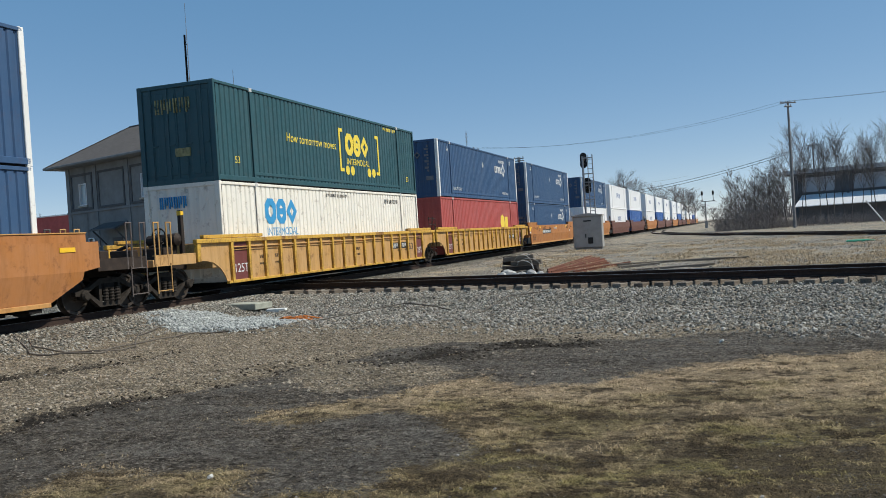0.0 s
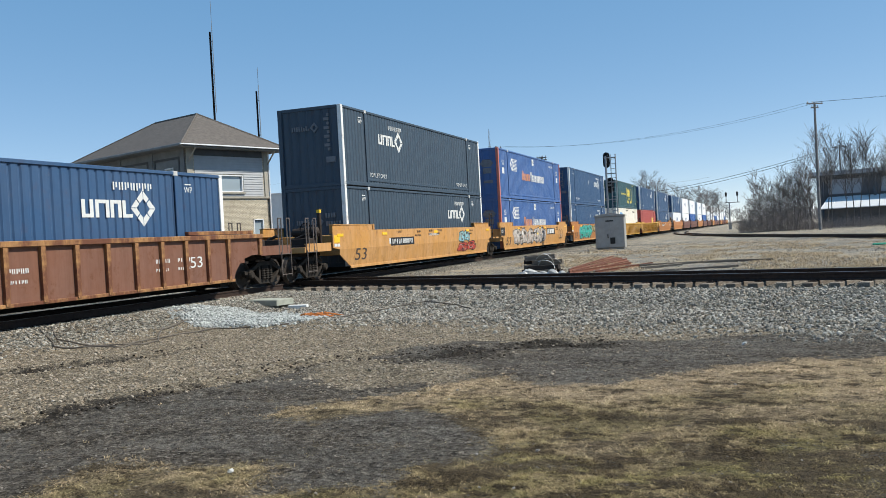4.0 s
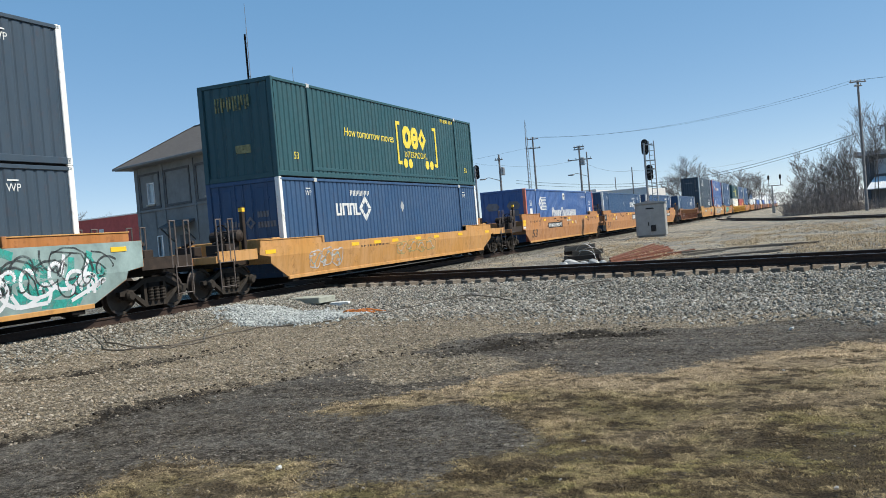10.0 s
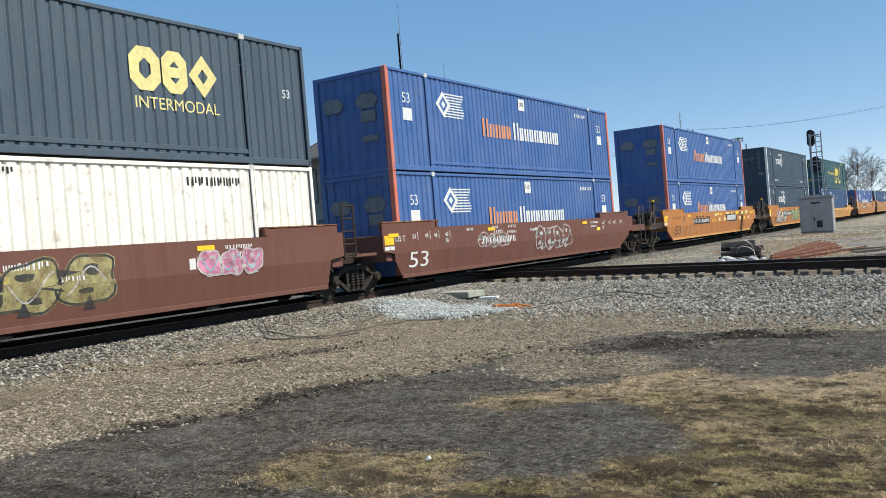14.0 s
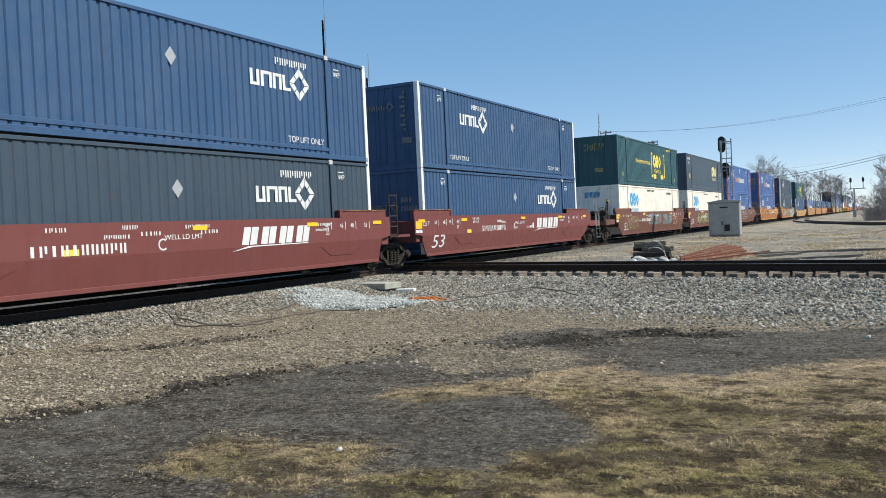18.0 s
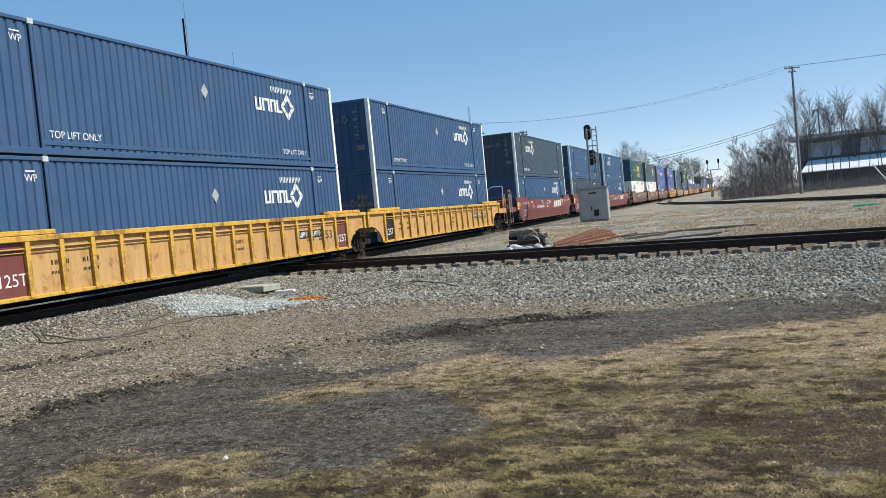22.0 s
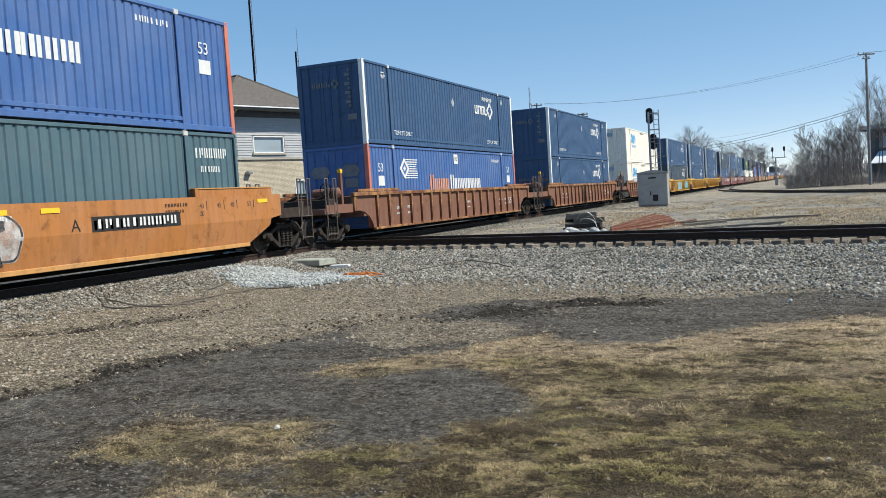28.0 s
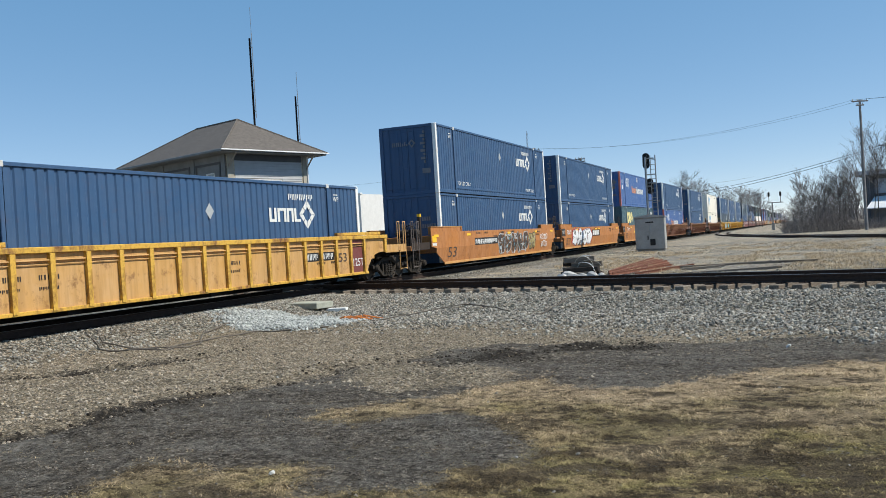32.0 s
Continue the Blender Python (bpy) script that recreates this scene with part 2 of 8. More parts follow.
# ---- the plan ----
A_X = -15.08  # centre line of the track that the train takes, along y
B_ANG = math.atan(-0.305)  # the crossing track
B_DIR = Vector((math.cos(B_ANG), math.sin(B_ANG)))
B_NOR = Vector((-B_DIR.y, B_DIR.x))
B_P = Vector((-5.74, 23.03)) + 0.753 * B_NOR
GAUGE = 1.506  # between the middles of the rail heads


def c_line(s):
    """The connecting track that swings off to the right: a point for the way s (metres) from its switch."""
    y = 150 - s
    k = max(0.0, min(1.0, (y - 20) / 130))
    return Vector((A_X + 3.2 + 34.0 * (1 - k) ** 2.05 + 1.5 * (1 - k), y))


def d_b(x, y):
    return (Vector((x, y)) - B_P).dot(B_NOR)


def c_x(y):
    return c_line(150 - y).x


def smooth(a, b, v):
    k = max(0.0, min(1.0, (v - a) / (b - a)))
    return k * k * (3 - 2 * k)


# edges of the turf, the trodden yard and lane, the gravel left between them, and the wheel ruts
TURF = ((-4.59, 7.3), (-4.46, 7.8), (-4.0, 8.2), (-3.56, 8.43), (-3.37, 9.4), (-2.8, 9.6), (-2.36, 8.95), (-1.78, 9.0), (-1.27, 9.5), (-0.74, 10.1), (-0.15, 10.9), (0.87, 11.3), (4, 12.2), (12, 14.5), (30, 19), (30, -9),
        (-2.6, -9), (-2.33, 5.2), (-2.34, 5.84), (-1.85, 6.0), (-1.93, 6.67), (-2.41, 7.1), (-2.76, 7.5), (-3.26, 7.7), (-3.68, 7.5), (-4.0, 7.2))
TUFT = ((-5.2, 5.3), (-5.0, 5.5), (-4.14, 5.46), (-3.87, 5.66), (-3.5, 5.4), (-3.3, 4.5), (-4.9, 4.5))
CLUMPS = (((-3.95, 4.4), (-3.75, 4.47), (-3.26, 4.47), (-2.95, 4.15), (-3.0, 3.6), (-3.6, 3.6)), ((-3.32, 4.75), (-3.25, 5.05), (-2.9, 5.2), (-2.5, 5.25), (-2.2, 4.9), (-2.3, 4.2), (-2.9, 4.1)))
YARD = ((-7.6, 5.2), (-7.05, 6.8), (-7.0, 7.4), (-6.84, 8.0), (-6.64, 8.65), (-6.1, 9.5), (-5.9, 10.4), (-5.56, 11.5), (-5.2, 12.5), (-4.4, 13.3), (-2.5, 13.0), (-0.9, 13.5), (1.1, 14.3), (8, 16.4), (30, 22), (30, -9), (-7.6, -9))
GRIT = ((-5.1, 11.4), (-4.57, 10.9), (-3.6, 10.9), (-2.85, 9.9), (-3.4, 9.2), (-4.4, 8.6), (-5.5, 9.3), (-5.9, 10.3))
RUTS = (((-12.6, 8.4), (-10.8, 9.4), (-10.0, 10.0), (-9.4, 10.6), (-9.3, 11.5), (-9.6, 12.9)), ((-7.4, 5.6), (-7.04, 6.8), (-6.84, 8.0), (-6.6, 8.65), (-6.1, 9.5), (-5.9, 10.4), (-5.56, 11.5), (-4.97, 11.9)), ((-4.6, 11.1), (-4.15, 11.5), (-3.56, 12.3), (-2.9, 12.65), (-2.06, 12.7)))


class PlanField:
    """How deep a place lies inside an outline (negative outside), or how far from open lines, looked up on a fine grid."""

    def __init__(self, lines, closed):
        self.x0, self.y0, self.s = -16.0, 2.0, 0.08
        gx, gy = np.meshgrid(self.x0 + self.s * np.arange(325), self.y0 + self.s * np.arange(200))
        best, inside = np.full(gx.shape, 1e9), np.zeros(gx.shape, bool)
        for pts in lines:
            for (ax, ay), (bx, by) in zip(pts, pts[1:] + pts[:1] if closed else pts[1:]):
                k = np.clip(((gx - ax) * (bx - ax) + (gy - ay) * (by - ay)) / ((bx - ax) ** 2 + (by - ay) ** 2), 0, 1)
                best = np.minimum(best, np.hypot(gx - ax - k * (bx - ax), gy - ay - k * (by - ay)))
                if closed and ay != by:
                    inside ^= ((ay > gy) != (by > gy)) & (gx < (bx - ax) * (gy - ay) / (by - ay) + ax)
        self.d = (np.where(inside, best, -best) if closed else best).tolist()

    def __call__(self, x, y):
        u, v = min(323.0, max(0.0, (x - self.x0) / self.s)), min(198.0, max(0.0, (y - self.y0) / self.s))
        i, j = int(u), int(v)
        u, v = u - i, v - j
        a, b = self.d[j], self.d[j + 1]
        return (a[i] * (1 - u) + a[i + 1] * u) * (1 - v) + (b[i] * (1 - u) + b[i + 1] * u) * v


in_turf, in_tuft, in_yard, in_grit, near_rut = PlanField([TURF], True), PlanField([TUFT, *CLUMPS], True), PlanField([YARD], True), PlanField([GRIT], True), PlanField(RUTS, False)


def base_z(x, y):
    near = -0.42 - 0.10 * smooth(9, 16, y) + 0.30 * smooth(24, 34, y + 0.3 * (x + 6)) + 0.06 * smooth(45, 70, y)
    near -= 0.25 * smooth(-22, -34, x)
    return near


def ground_z(x, y):
    z = base_z(x, y)
    da, db = abs(x - A_X), abs(d_b(x, y))
    bed = -0.30
    z = max(z, bed - smooth(1.6, 5.0, db) * (bed - z)) if db < 5.0 else z
    if da < 3.6:
        top = -0.30 + 0.115 * smooth(1.6, 3.0, db)
        z = max(z, top - smooth(1.45, 3.4, da) * (top - base_z(x, y)))
    if 20 < y < 150:
        dc = abs(x - c_x(y))
        if dc < 3:
            z = max(z, -0.19 - smooth(1.5, 3.0, dc) * (-0.19 - z))
    bump = 0.045 * noise.noise((x * 0.5, y * 0.8, 1.7)) + 0.030 * noise.noise((x * 1.5, y * 2.6, 4.2)) + 0.016 * noise.noise((x * 4.4, y * 5.5, 6.2))
    d = near_rut(x, y) + 0.10 * noise.noise((x * 1.4, y * 1.4, 3.3))
    rut = 0.040 * math.exp(-(d / 0.20) ** 2) - 0.032 * math.exp(-((d - 0.42) / 0.17) ** 2)
    free = smooth(1.6, 3.2, min(da, db))
    return z + bump * free - rut * free


def spread(lo, hi, step, far, grow=1.22):
    """Grid lines: even between lo and hi, then wider and wider out to far."""
    n = round((hi - lo) / step)
    mid = [lo + (hi - lo) * i / n for i in range(n + 1)]
    out, s, up, dn = mid, step, [], []
    a, b = lo, hi
    while b < far[1] or a > far[0]:
        s *= grow
        a, b = max(far[0], a - s), min(far[1], b + s)
        up.append(b), dn.append(a)
    return sorted(set(dn + mid + up))


def zones(x, y):
    """How far the ground is grass, dark trodden dirt and painted shade, clean ballast, pale fresh stone and far dry
    field.
    """
    w = 0.8 * noise.noise((x * 0.42, y * 0.42, 9.1)) + 0.6 * noise.noise((x * 1.25, y * 1.25, 3.3)) + 0.35 * noise.noise((x * 3.1, y * 3.1, 5.3))
    w2 = noise.noise((x * 0.9 + 40, y * 1.8, 2.2)) + 0.6 * noise.noise((x * 2.6, y * 3.4, 7.7))
    db, da = d_b(x, y), abs(x - A_X)
    grass = smooth(-0.22, 0.22, max(in_turf(x, y), in_tuft(x, y) - 0.13) + 0.20 * w + 0.10 * noise.noise((x * 7, y * 7, 1.3)))
    bare = smooth(0.35, 0.8, w2) * smooth(9.5, 7.0, y)
    lane = smooth(-0.28, 0.28, in_yard(x, y) + 0.24 * w) * (1 - 0.75 * smooth(-0.3, 0.4, in_grit(x, y) + 0.3 * w))
    track_ = smooth(0.60, 0.05, near_rut(x, y) + 0.30 * w + 0.16 * noise.noise((x * 5, y * 5, 2.6)))
    track_ *= 0.45 + 0.55 * max(smooth(9.3, 8.2, y) * smooth(-8.5, -7.6, x), smooth(-5.0, -4.2, x), smooth(-8.9, -9.6, x) * smooth(12.4, 11.0, y))
    track_ *= smooth(-1.0, 0.0, w2)
    rut_dark = track_
    soil = smooth(0.02, 0.40, noise.noise((x * 0.75, y * 1.35, 12.3)) + 0.55 * noise.noise((x * 2.3, y * 3.6, 14.1))) * (0.15 + 0.85 * smooth(8.6, 7.2, y))
    dirt = max(lane, 0.75 * track_, 0.35 * bare * grass)
    grass *= 1 - 0.35 * bare
    ballast = max(smooth(9.0, 5.0, abs(db) + 0.9 * w + 0.9 * w2 + (5.2 if db > 0 else 0.0)), 0.8 * smooth(3.6, 2.0, da + 0.5 * w) * smooth(-17.6, -16.4, x))
    pale = smooth(1.15, 0.5, math.hypot((x + 11.4) / 1.9, (y - 17.9 + 0.25 * (x + 11.7)) / 1.6) + 0.45 * w)
    field = smooth(2.2, 4.4, db + 0.6 * w) * smooth(2.0, 3.0, da)
    dirt = max(dirt, smooth(-16.0, -17.0, x) * smooth(-32, -27, x))  # dirt colour painted in for the train's shade on its far side
    return grass * (1 - ballast), dirt * (1 - 0.8 * ballast), max(ballast, 0), pale, field, rut_dark * (1 - ballast), soil


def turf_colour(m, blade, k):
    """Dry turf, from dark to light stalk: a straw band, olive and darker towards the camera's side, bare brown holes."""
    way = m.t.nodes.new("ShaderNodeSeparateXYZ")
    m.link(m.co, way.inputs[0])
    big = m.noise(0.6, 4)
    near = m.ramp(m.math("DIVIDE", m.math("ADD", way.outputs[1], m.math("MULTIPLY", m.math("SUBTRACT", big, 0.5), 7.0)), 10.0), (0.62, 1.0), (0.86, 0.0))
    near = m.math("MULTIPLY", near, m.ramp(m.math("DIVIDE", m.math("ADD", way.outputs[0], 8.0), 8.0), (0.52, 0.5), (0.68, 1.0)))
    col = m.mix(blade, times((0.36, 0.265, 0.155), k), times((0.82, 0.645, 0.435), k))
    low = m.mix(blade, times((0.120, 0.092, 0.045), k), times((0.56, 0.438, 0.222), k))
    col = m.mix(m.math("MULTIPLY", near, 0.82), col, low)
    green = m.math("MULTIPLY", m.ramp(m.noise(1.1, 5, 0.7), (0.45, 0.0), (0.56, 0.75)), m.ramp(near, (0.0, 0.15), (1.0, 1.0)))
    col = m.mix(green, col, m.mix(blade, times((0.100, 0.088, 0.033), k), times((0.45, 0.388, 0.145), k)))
    # between clumps the blades' shade is put into the colour as dark gaps
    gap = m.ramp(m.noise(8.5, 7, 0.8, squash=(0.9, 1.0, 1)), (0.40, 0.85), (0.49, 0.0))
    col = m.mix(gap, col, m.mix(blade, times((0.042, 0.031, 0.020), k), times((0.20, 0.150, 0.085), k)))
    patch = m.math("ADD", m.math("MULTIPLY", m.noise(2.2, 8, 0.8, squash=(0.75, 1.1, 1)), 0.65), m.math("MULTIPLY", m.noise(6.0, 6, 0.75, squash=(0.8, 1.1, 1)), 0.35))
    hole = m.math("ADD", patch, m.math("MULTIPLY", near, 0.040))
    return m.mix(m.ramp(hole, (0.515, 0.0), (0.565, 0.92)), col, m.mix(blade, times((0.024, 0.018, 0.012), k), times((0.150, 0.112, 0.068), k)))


def build_ground():
    xs = spread(-19, 7, 0.16, (-2600, 2600))
    ys = spread(3.4, 27, 0.16, (-2400, 3000), 1.12)
    nx = len(xs)
    vs = [(x, y, ground_z(x, y) if abs(x) < 200 and -100 < y < 400 else base_z(x, y) - 0.02) for y in ys for x in xs]
    fs = [(j * nx + i, j * nx + i + 1, j * nx + nx + i + 1, j * nx + nx + i) for j in range(len(ys) - 1) for i in range(nx - 1)]
    me = bpy.data.meshes.new("ground")
    me.from_pydata(vs, [], fs)
    me.shade_smooth()
    names = ("grass", "dirt", "ballast", "pale", "field", "rut_dark", "soil")
    vals = [zones(x, y) for x, y, _ in vs]
    for k, nm in enumerate(names):
        at = me.attributes.new(nm, "FLOAT", "POINT")
        at.data.foreach_set("value", [v[k] for v in vals])
    m = Nodes("ground_soil", 0.95, 0, 0.12)
    fine, mid, big = m.noise(38, 6, 0.8), m.noise(5.5, 6, 0.75), m.noise(0.6, 4)
    stone = m.n("ShaderNodeTexVoronoi", Scale=14.0, Randomness=1.0)
    m.link(m.co, stone.inputs["Vector"])
    peb = m.n("ShaderNodeTexVoronoi", Scale=34.0, Randomness=1.0)
    m.link(m.co, peb.inputs["Vector"])
    tone = m.n("ShaderNodeSeparateColor")
    m.link(stone.outputs["Color"], tone.inputs[0])
    tone2 = m.n("ShaderNodeSeparateColor")
    m.link(peb.outputs["Color"], tone2.inputs[0])
    gravel = m.mix(m.ramp(mid, (0.3, 0.0), (0.72, 1.0)), (0.46, 0.378, 0.268), (0.76, 0.64, 0.468))
    gravel = m.mix(m.ramp(tone2.outputs[0], (0.5, 0.0), (1.0, 0.65)), gravel, (0.58, 0.53, 0.43))
    gravel = m.mix(m.ramp(tone2.outputs[1], (0.55, 0.0), (0.95, 0.8)), gravel, (0.075, 0.062, 0.050))
    # crevice shade between pebbles, painted into gravel and dirt
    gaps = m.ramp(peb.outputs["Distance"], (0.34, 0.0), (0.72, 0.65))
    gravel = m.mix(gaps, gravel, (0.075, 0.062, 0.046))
    gravel = m.mix(m.ramp(m.noise(1.1, 7, 0.8, squash=(0.6, 1.5, 1)), (0.44, 0.0), (0.66, 0.55)), gravel, (0.115, 0.096, 0.071))
    bal = m.mix(tone.outputs[0], (0.12, 0.118, 0.104), (0.60, 0.59, 0.52))
    # near-black between the larger stones: crevice shade in the colour
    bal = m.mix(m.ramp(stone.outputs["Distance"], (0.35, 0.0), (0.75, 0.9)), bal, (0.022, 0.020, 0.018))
    bal = m.mix(m.ramp(m.noise(0.8, 6, 0.75), (0.45, 0.0), (0.7, 0.6)), bal, (0.16, 0.125, 0.09))
    pale = m.mix(tone.outputs[1], (0.20, 0.22, 0.21), (0.48, 0.51, 0.49))
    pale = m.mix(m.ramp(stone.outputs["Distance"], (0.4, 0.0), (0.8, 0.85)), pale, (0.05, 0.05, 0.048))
    dirt = m.mix(m.ramp(mid, (0.40, 0.0), (0.62, 1.0)), (0.076, 0.064, 0.052), (0.250, 0.219, 0.180))
    dirt = m.mix(m.ramp(tone2.outputs[2], (0.45, 0.0), (1.0, 0.8)), dirt, (0.31, 0.28, 0.24))
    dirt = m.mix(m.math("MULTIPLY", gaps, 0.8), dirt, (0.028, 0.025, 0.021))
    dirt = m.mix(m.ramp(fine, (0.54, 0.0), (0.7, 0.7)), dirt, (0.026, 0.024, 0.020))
    dirt = m.mix(m.ramp(m.noise(0.9, 7, 0.8, squash=(0.7, 1.6, 1)), (0.46, 0.0), (0.60, 0.8)), dirt, (0.215, 0.200, 0.178))
    dirt = m.mix(m.ramp(m.noise(0.55, 8, 0.8, squash=(0.6, 1.6, 1)), (0.50, 0.0), (0.64, 0.55)), dirt, (0.045, 0.039, 0.031))
    straw = m.noise(55, 5, 0.8, squash=(1.6, 0.7, 1))
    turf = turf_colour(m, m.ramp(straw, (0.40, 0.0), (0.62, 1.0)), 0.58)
    field = m.mix(m.ramp(m.noise(1.6, 7, 0.8), (0.36, 0.0), (0.66, 1.0)), (0.29, 0.262, 0.22), (0.58, 0.48, 0.33))
    field = m.mix(m.ramp(m.noise(0.30, 7, 0.75, squash=(0.4, 1.6, 1)), (0.46, 0.0), (0.62, 0.65)), field, (0.30, 0.293, 0.28))
    field = m.mix(m.ramp(m.noise(2.2, 8, 0.8), (0.54, 0.0), (0.68, 0.85)), field, (0.17, 0.15, 0.13))
    grey_bed = m.mix(tone2.outputs[1], (0.17, 0.168, 0.166), (0.44, 0.435, 0.42))
    field = m.mix(m.ramp(m.noise(0.30, 6, 0.75, squash=(1.0, 0.30, 1)), (0.46, 0.0), (0.56, 0.85)), field, grey_bed)
    field = m.mix(m.ramp(m.noise(0.5, 6, 0.8, squash=(1.0, 0.22, 1)), (0.54, 0.0), (0.63, 0.8)), field, (0.60, 0.50, 0.34))
    field = m.mix(m.ramp(m.noise(0.16, 7, 0.8, squash=(1.0, 0.35, 1)), (0.52, 0.0), (0.60, 0.75)), field, m.mix(fine, (0.085, 0.075, 0.065), (0.25, 0.225, 0.195)))
    field = m.mix(m.ramp(tone2.outputs[0], (0.5, 0.0), (1.0, 0.6)), field, (0.42, 0.37, 0.28))
    far = m.noise(0.10, 6, 0.75, squash=(0.5, 1.6, 1))
    field = m.mix(m.ramp(far, (0.42, 0.0), (0.56, 0.75)), field, m.mix(fine, (0.16, 0.15, 0.14), (0.41, 0.39, 0.35)))
    field = m.mix(m.ramp(m.noise(0.45, 8, 0.8, squash=(0.6, 1.3, 1)), (0.50, 0.0), (0.60, 0.8)), field, (0.62, 0.53, 0.38))
    jag = m.math("ADD", m.math("MULTIPLY", m.math("SUBTRACT", m.noise(2.4, 9, 0.85), 0.5), 2.2), m.math("MULTIPLY", m.math("SUBTRACT", fine, 0.5), 1.2))

    def mask(name, k=1.0):
        return m.ramp(m.math("ADD", m.attr(name), m.math("MULTIPLY", jag, k)), (0.40, 0.0), (0.60, 1.0))

    col = m.mix(m.attr("field"), gravel, field)
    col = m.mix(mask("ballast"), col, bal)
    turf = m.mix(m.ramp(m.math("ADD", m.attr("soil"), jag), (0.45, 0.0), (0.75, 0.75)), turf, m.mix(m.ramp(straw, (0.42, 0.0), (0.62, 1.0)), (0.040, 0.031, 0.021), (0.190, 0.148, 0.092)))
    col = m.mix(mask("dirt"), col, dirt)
    grit = m.mix(tone2.outputs[1], (0.38, 0.37, 0.36), (1.0, 1.0, 1.0))
    col = m.mix(0.75, col, grit, "MULTIPLY")
    col = m.mix(1.0, col, m.mix(m.ramp(m.noise(11, 6, 0.8), (0.36, 0.0), (0.64, 1.0)), (0.62, 0.60, 0.57), (1.42, 1.42, 1.40)), "MULTIPLY")
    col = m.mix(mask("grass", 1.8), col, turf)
    # ground colour goes near black along the ruts
    col = m.mix(m.ramp(m.math("ADD", m.math("MULTIPLY", m.attr("rut_dark"), 0.95), m.math("MULTIPLY", jag, 1.3)), (0.40, 0.0), (0.85, 0.9)), col, m.mix(m.ramp(fine, (0.45, 0.0), (0.7, 1.0)), (0.016, 0.013, 0.010), (0.075, 0.062, 0.048)))
    col = m.mix(mask("pale"), col, pale)
    m.colour(col)
    lump = m.noise(2.6, 8, 0.75)
    h = m.math("ADD", m.math("ADD", m.math("MULTIPLY", stone.outputs["Distance"], -0.55), m.math("MULTIPLY", fine, 0.8)), m.math("MULTIPLY", lump, 1.6))
    m.bump(h, 1.0, 0.06)
    me.materials.append(m.mat)
    return tagged(new("ground", me), "gravel, dark trodden dirt and dry winter grass beside railway tracks", "ground", kind="structure")


build_ground()

# ---- tracks ----
RAIL_SEC = ((-0.068, -0.178), (0.068, -0.178), (0.068, -0.165), (0.012, -0.145), (0.010, -0.045), (0.036, -0.036), (0.036, -0.003), (0.026, 0.0),
            (-0.026, 0.0), (-0.036, -0.003), (-0.036, -0.036), (-0.010, -0.045), (-0.012, -0.145), (-0.068, -0.165))
TIE_WOOD = None


def sweep(line, section, off):
    """A section (sideways, up) drawn along a line of plan points, off metres to its left."""
    g, n = Geo(), len(section)
    rings = []
    for i, p in enumerate(line):
        a, b = line[max(0, i - 1)], line[min(len(line) - 1, i + 1)]
        d = (b - a).normalized()
        nor = Vector((-d.y, d.x))
        rings.append([(p.x + nor.x * (off + s), p.y + nor.y * (off + s), z) for s, z in section])
    vs = [v for r in rings for v in r]
    fs = [tuple(range(n)), tuple(range(len(vs) - n, len(vs)))]
    for k in range(len(rings) - 1):
        fs += [(k * n + i, k * n + (i + 1) % n, k * n + n + (i + 1) % n, k * n + n + i) for i in range(n)]
    return g.add(vs, fs)


def tie_material():
    m = Nodes("weathered_tie_wood", 0.9, 0, 0.15)
    grain = m.noise(3.0, 6, 0.7, squash=(1.0, 14, 14))
    col = m.mix(m.ramp(grain, (0.3, 0.0), (0.75, 1.0)), (0.085, 0.072, 0.060), (0.38, 0.335, 0.28))
    col = m.mix(m.math("MULTIPLY", m.random(), 0.6), col, (0.085, 0.060, 0.043))
    m.colour(col).bump(grain, 0.5, 0.01)
    return m.mat


TIE_WOOD = tie_material()
TIE = Geo().box(-1.3, 1.3, -0.115, 0.115, -0.19, -0.012, 0.012).mesh("tie", TIE_WOOD)
PLATE = Geo().box(-0.17, 0.17, -0.09, 0.09, 0.0, 0.02, 0.004).box(-0.12, -0.09, -0.04, -0.02, 0.02, 0.05).box(0.09, 0.12, 0.02, 0.04, 0.02, 0.05).mesh("tie_plate", RAIL_RUST)


def track(name, label, line, tie_from, tie_to, step=0.56, plates=True):
    """Rails on ties: thing > rail (> polished_head), tie (> tie_plate)."""
    t = thing(name, label, "railway track", kind="structure")
    for off in (GAUGE / 2, -GAUGE / 2):
        r = part("rail", sweep(line, RAIL_SEC, off), RAIL_RUST, t)
        part("rail_head", sweep(line, ((-0.024, 0.001), (0.024, 0.001), (0.024, 0.0035), (-0.024, 0.0035)), off), RAIL_SHINE, r, "bright worn running surface")
    s, done, rng = 0.0, 0, random.Random(len(name))
    for a, b in zip(line, line[1:]):
        seg = (b - a).length
        d = (b - a).normalized()
        ang = math.atan2(d.y, d.x) - math.pi / 2
        while s < done + seg:
            p = a + d * (s - done)
            if tie_from <= s <= tie_to:
                o = part("tie", TIE, None, t)
                o.matrix_world = Matrix.Translation((p.x + rng.uniform(-0.03, 0.03), p.y, -0.178 + rng.uniform(-0.012, 0.006))) @ Matrix.Rotation(ang + rng.uniform(-0.03, 0.03), 4, "Z")
                if plates:
                    for off in (-GAUGE / 2, GAUGE / 2):
                        part("tie_plate", PLATE, None, o, at=(off, 0, -0.014))
            s += step
        done += seg
    return t

# ---- the train ----
SPEED = 17.271
rolling = []  # wheelsets, with their car, place on it and radius
moving = []  # things that roll with the train, with their places at the start


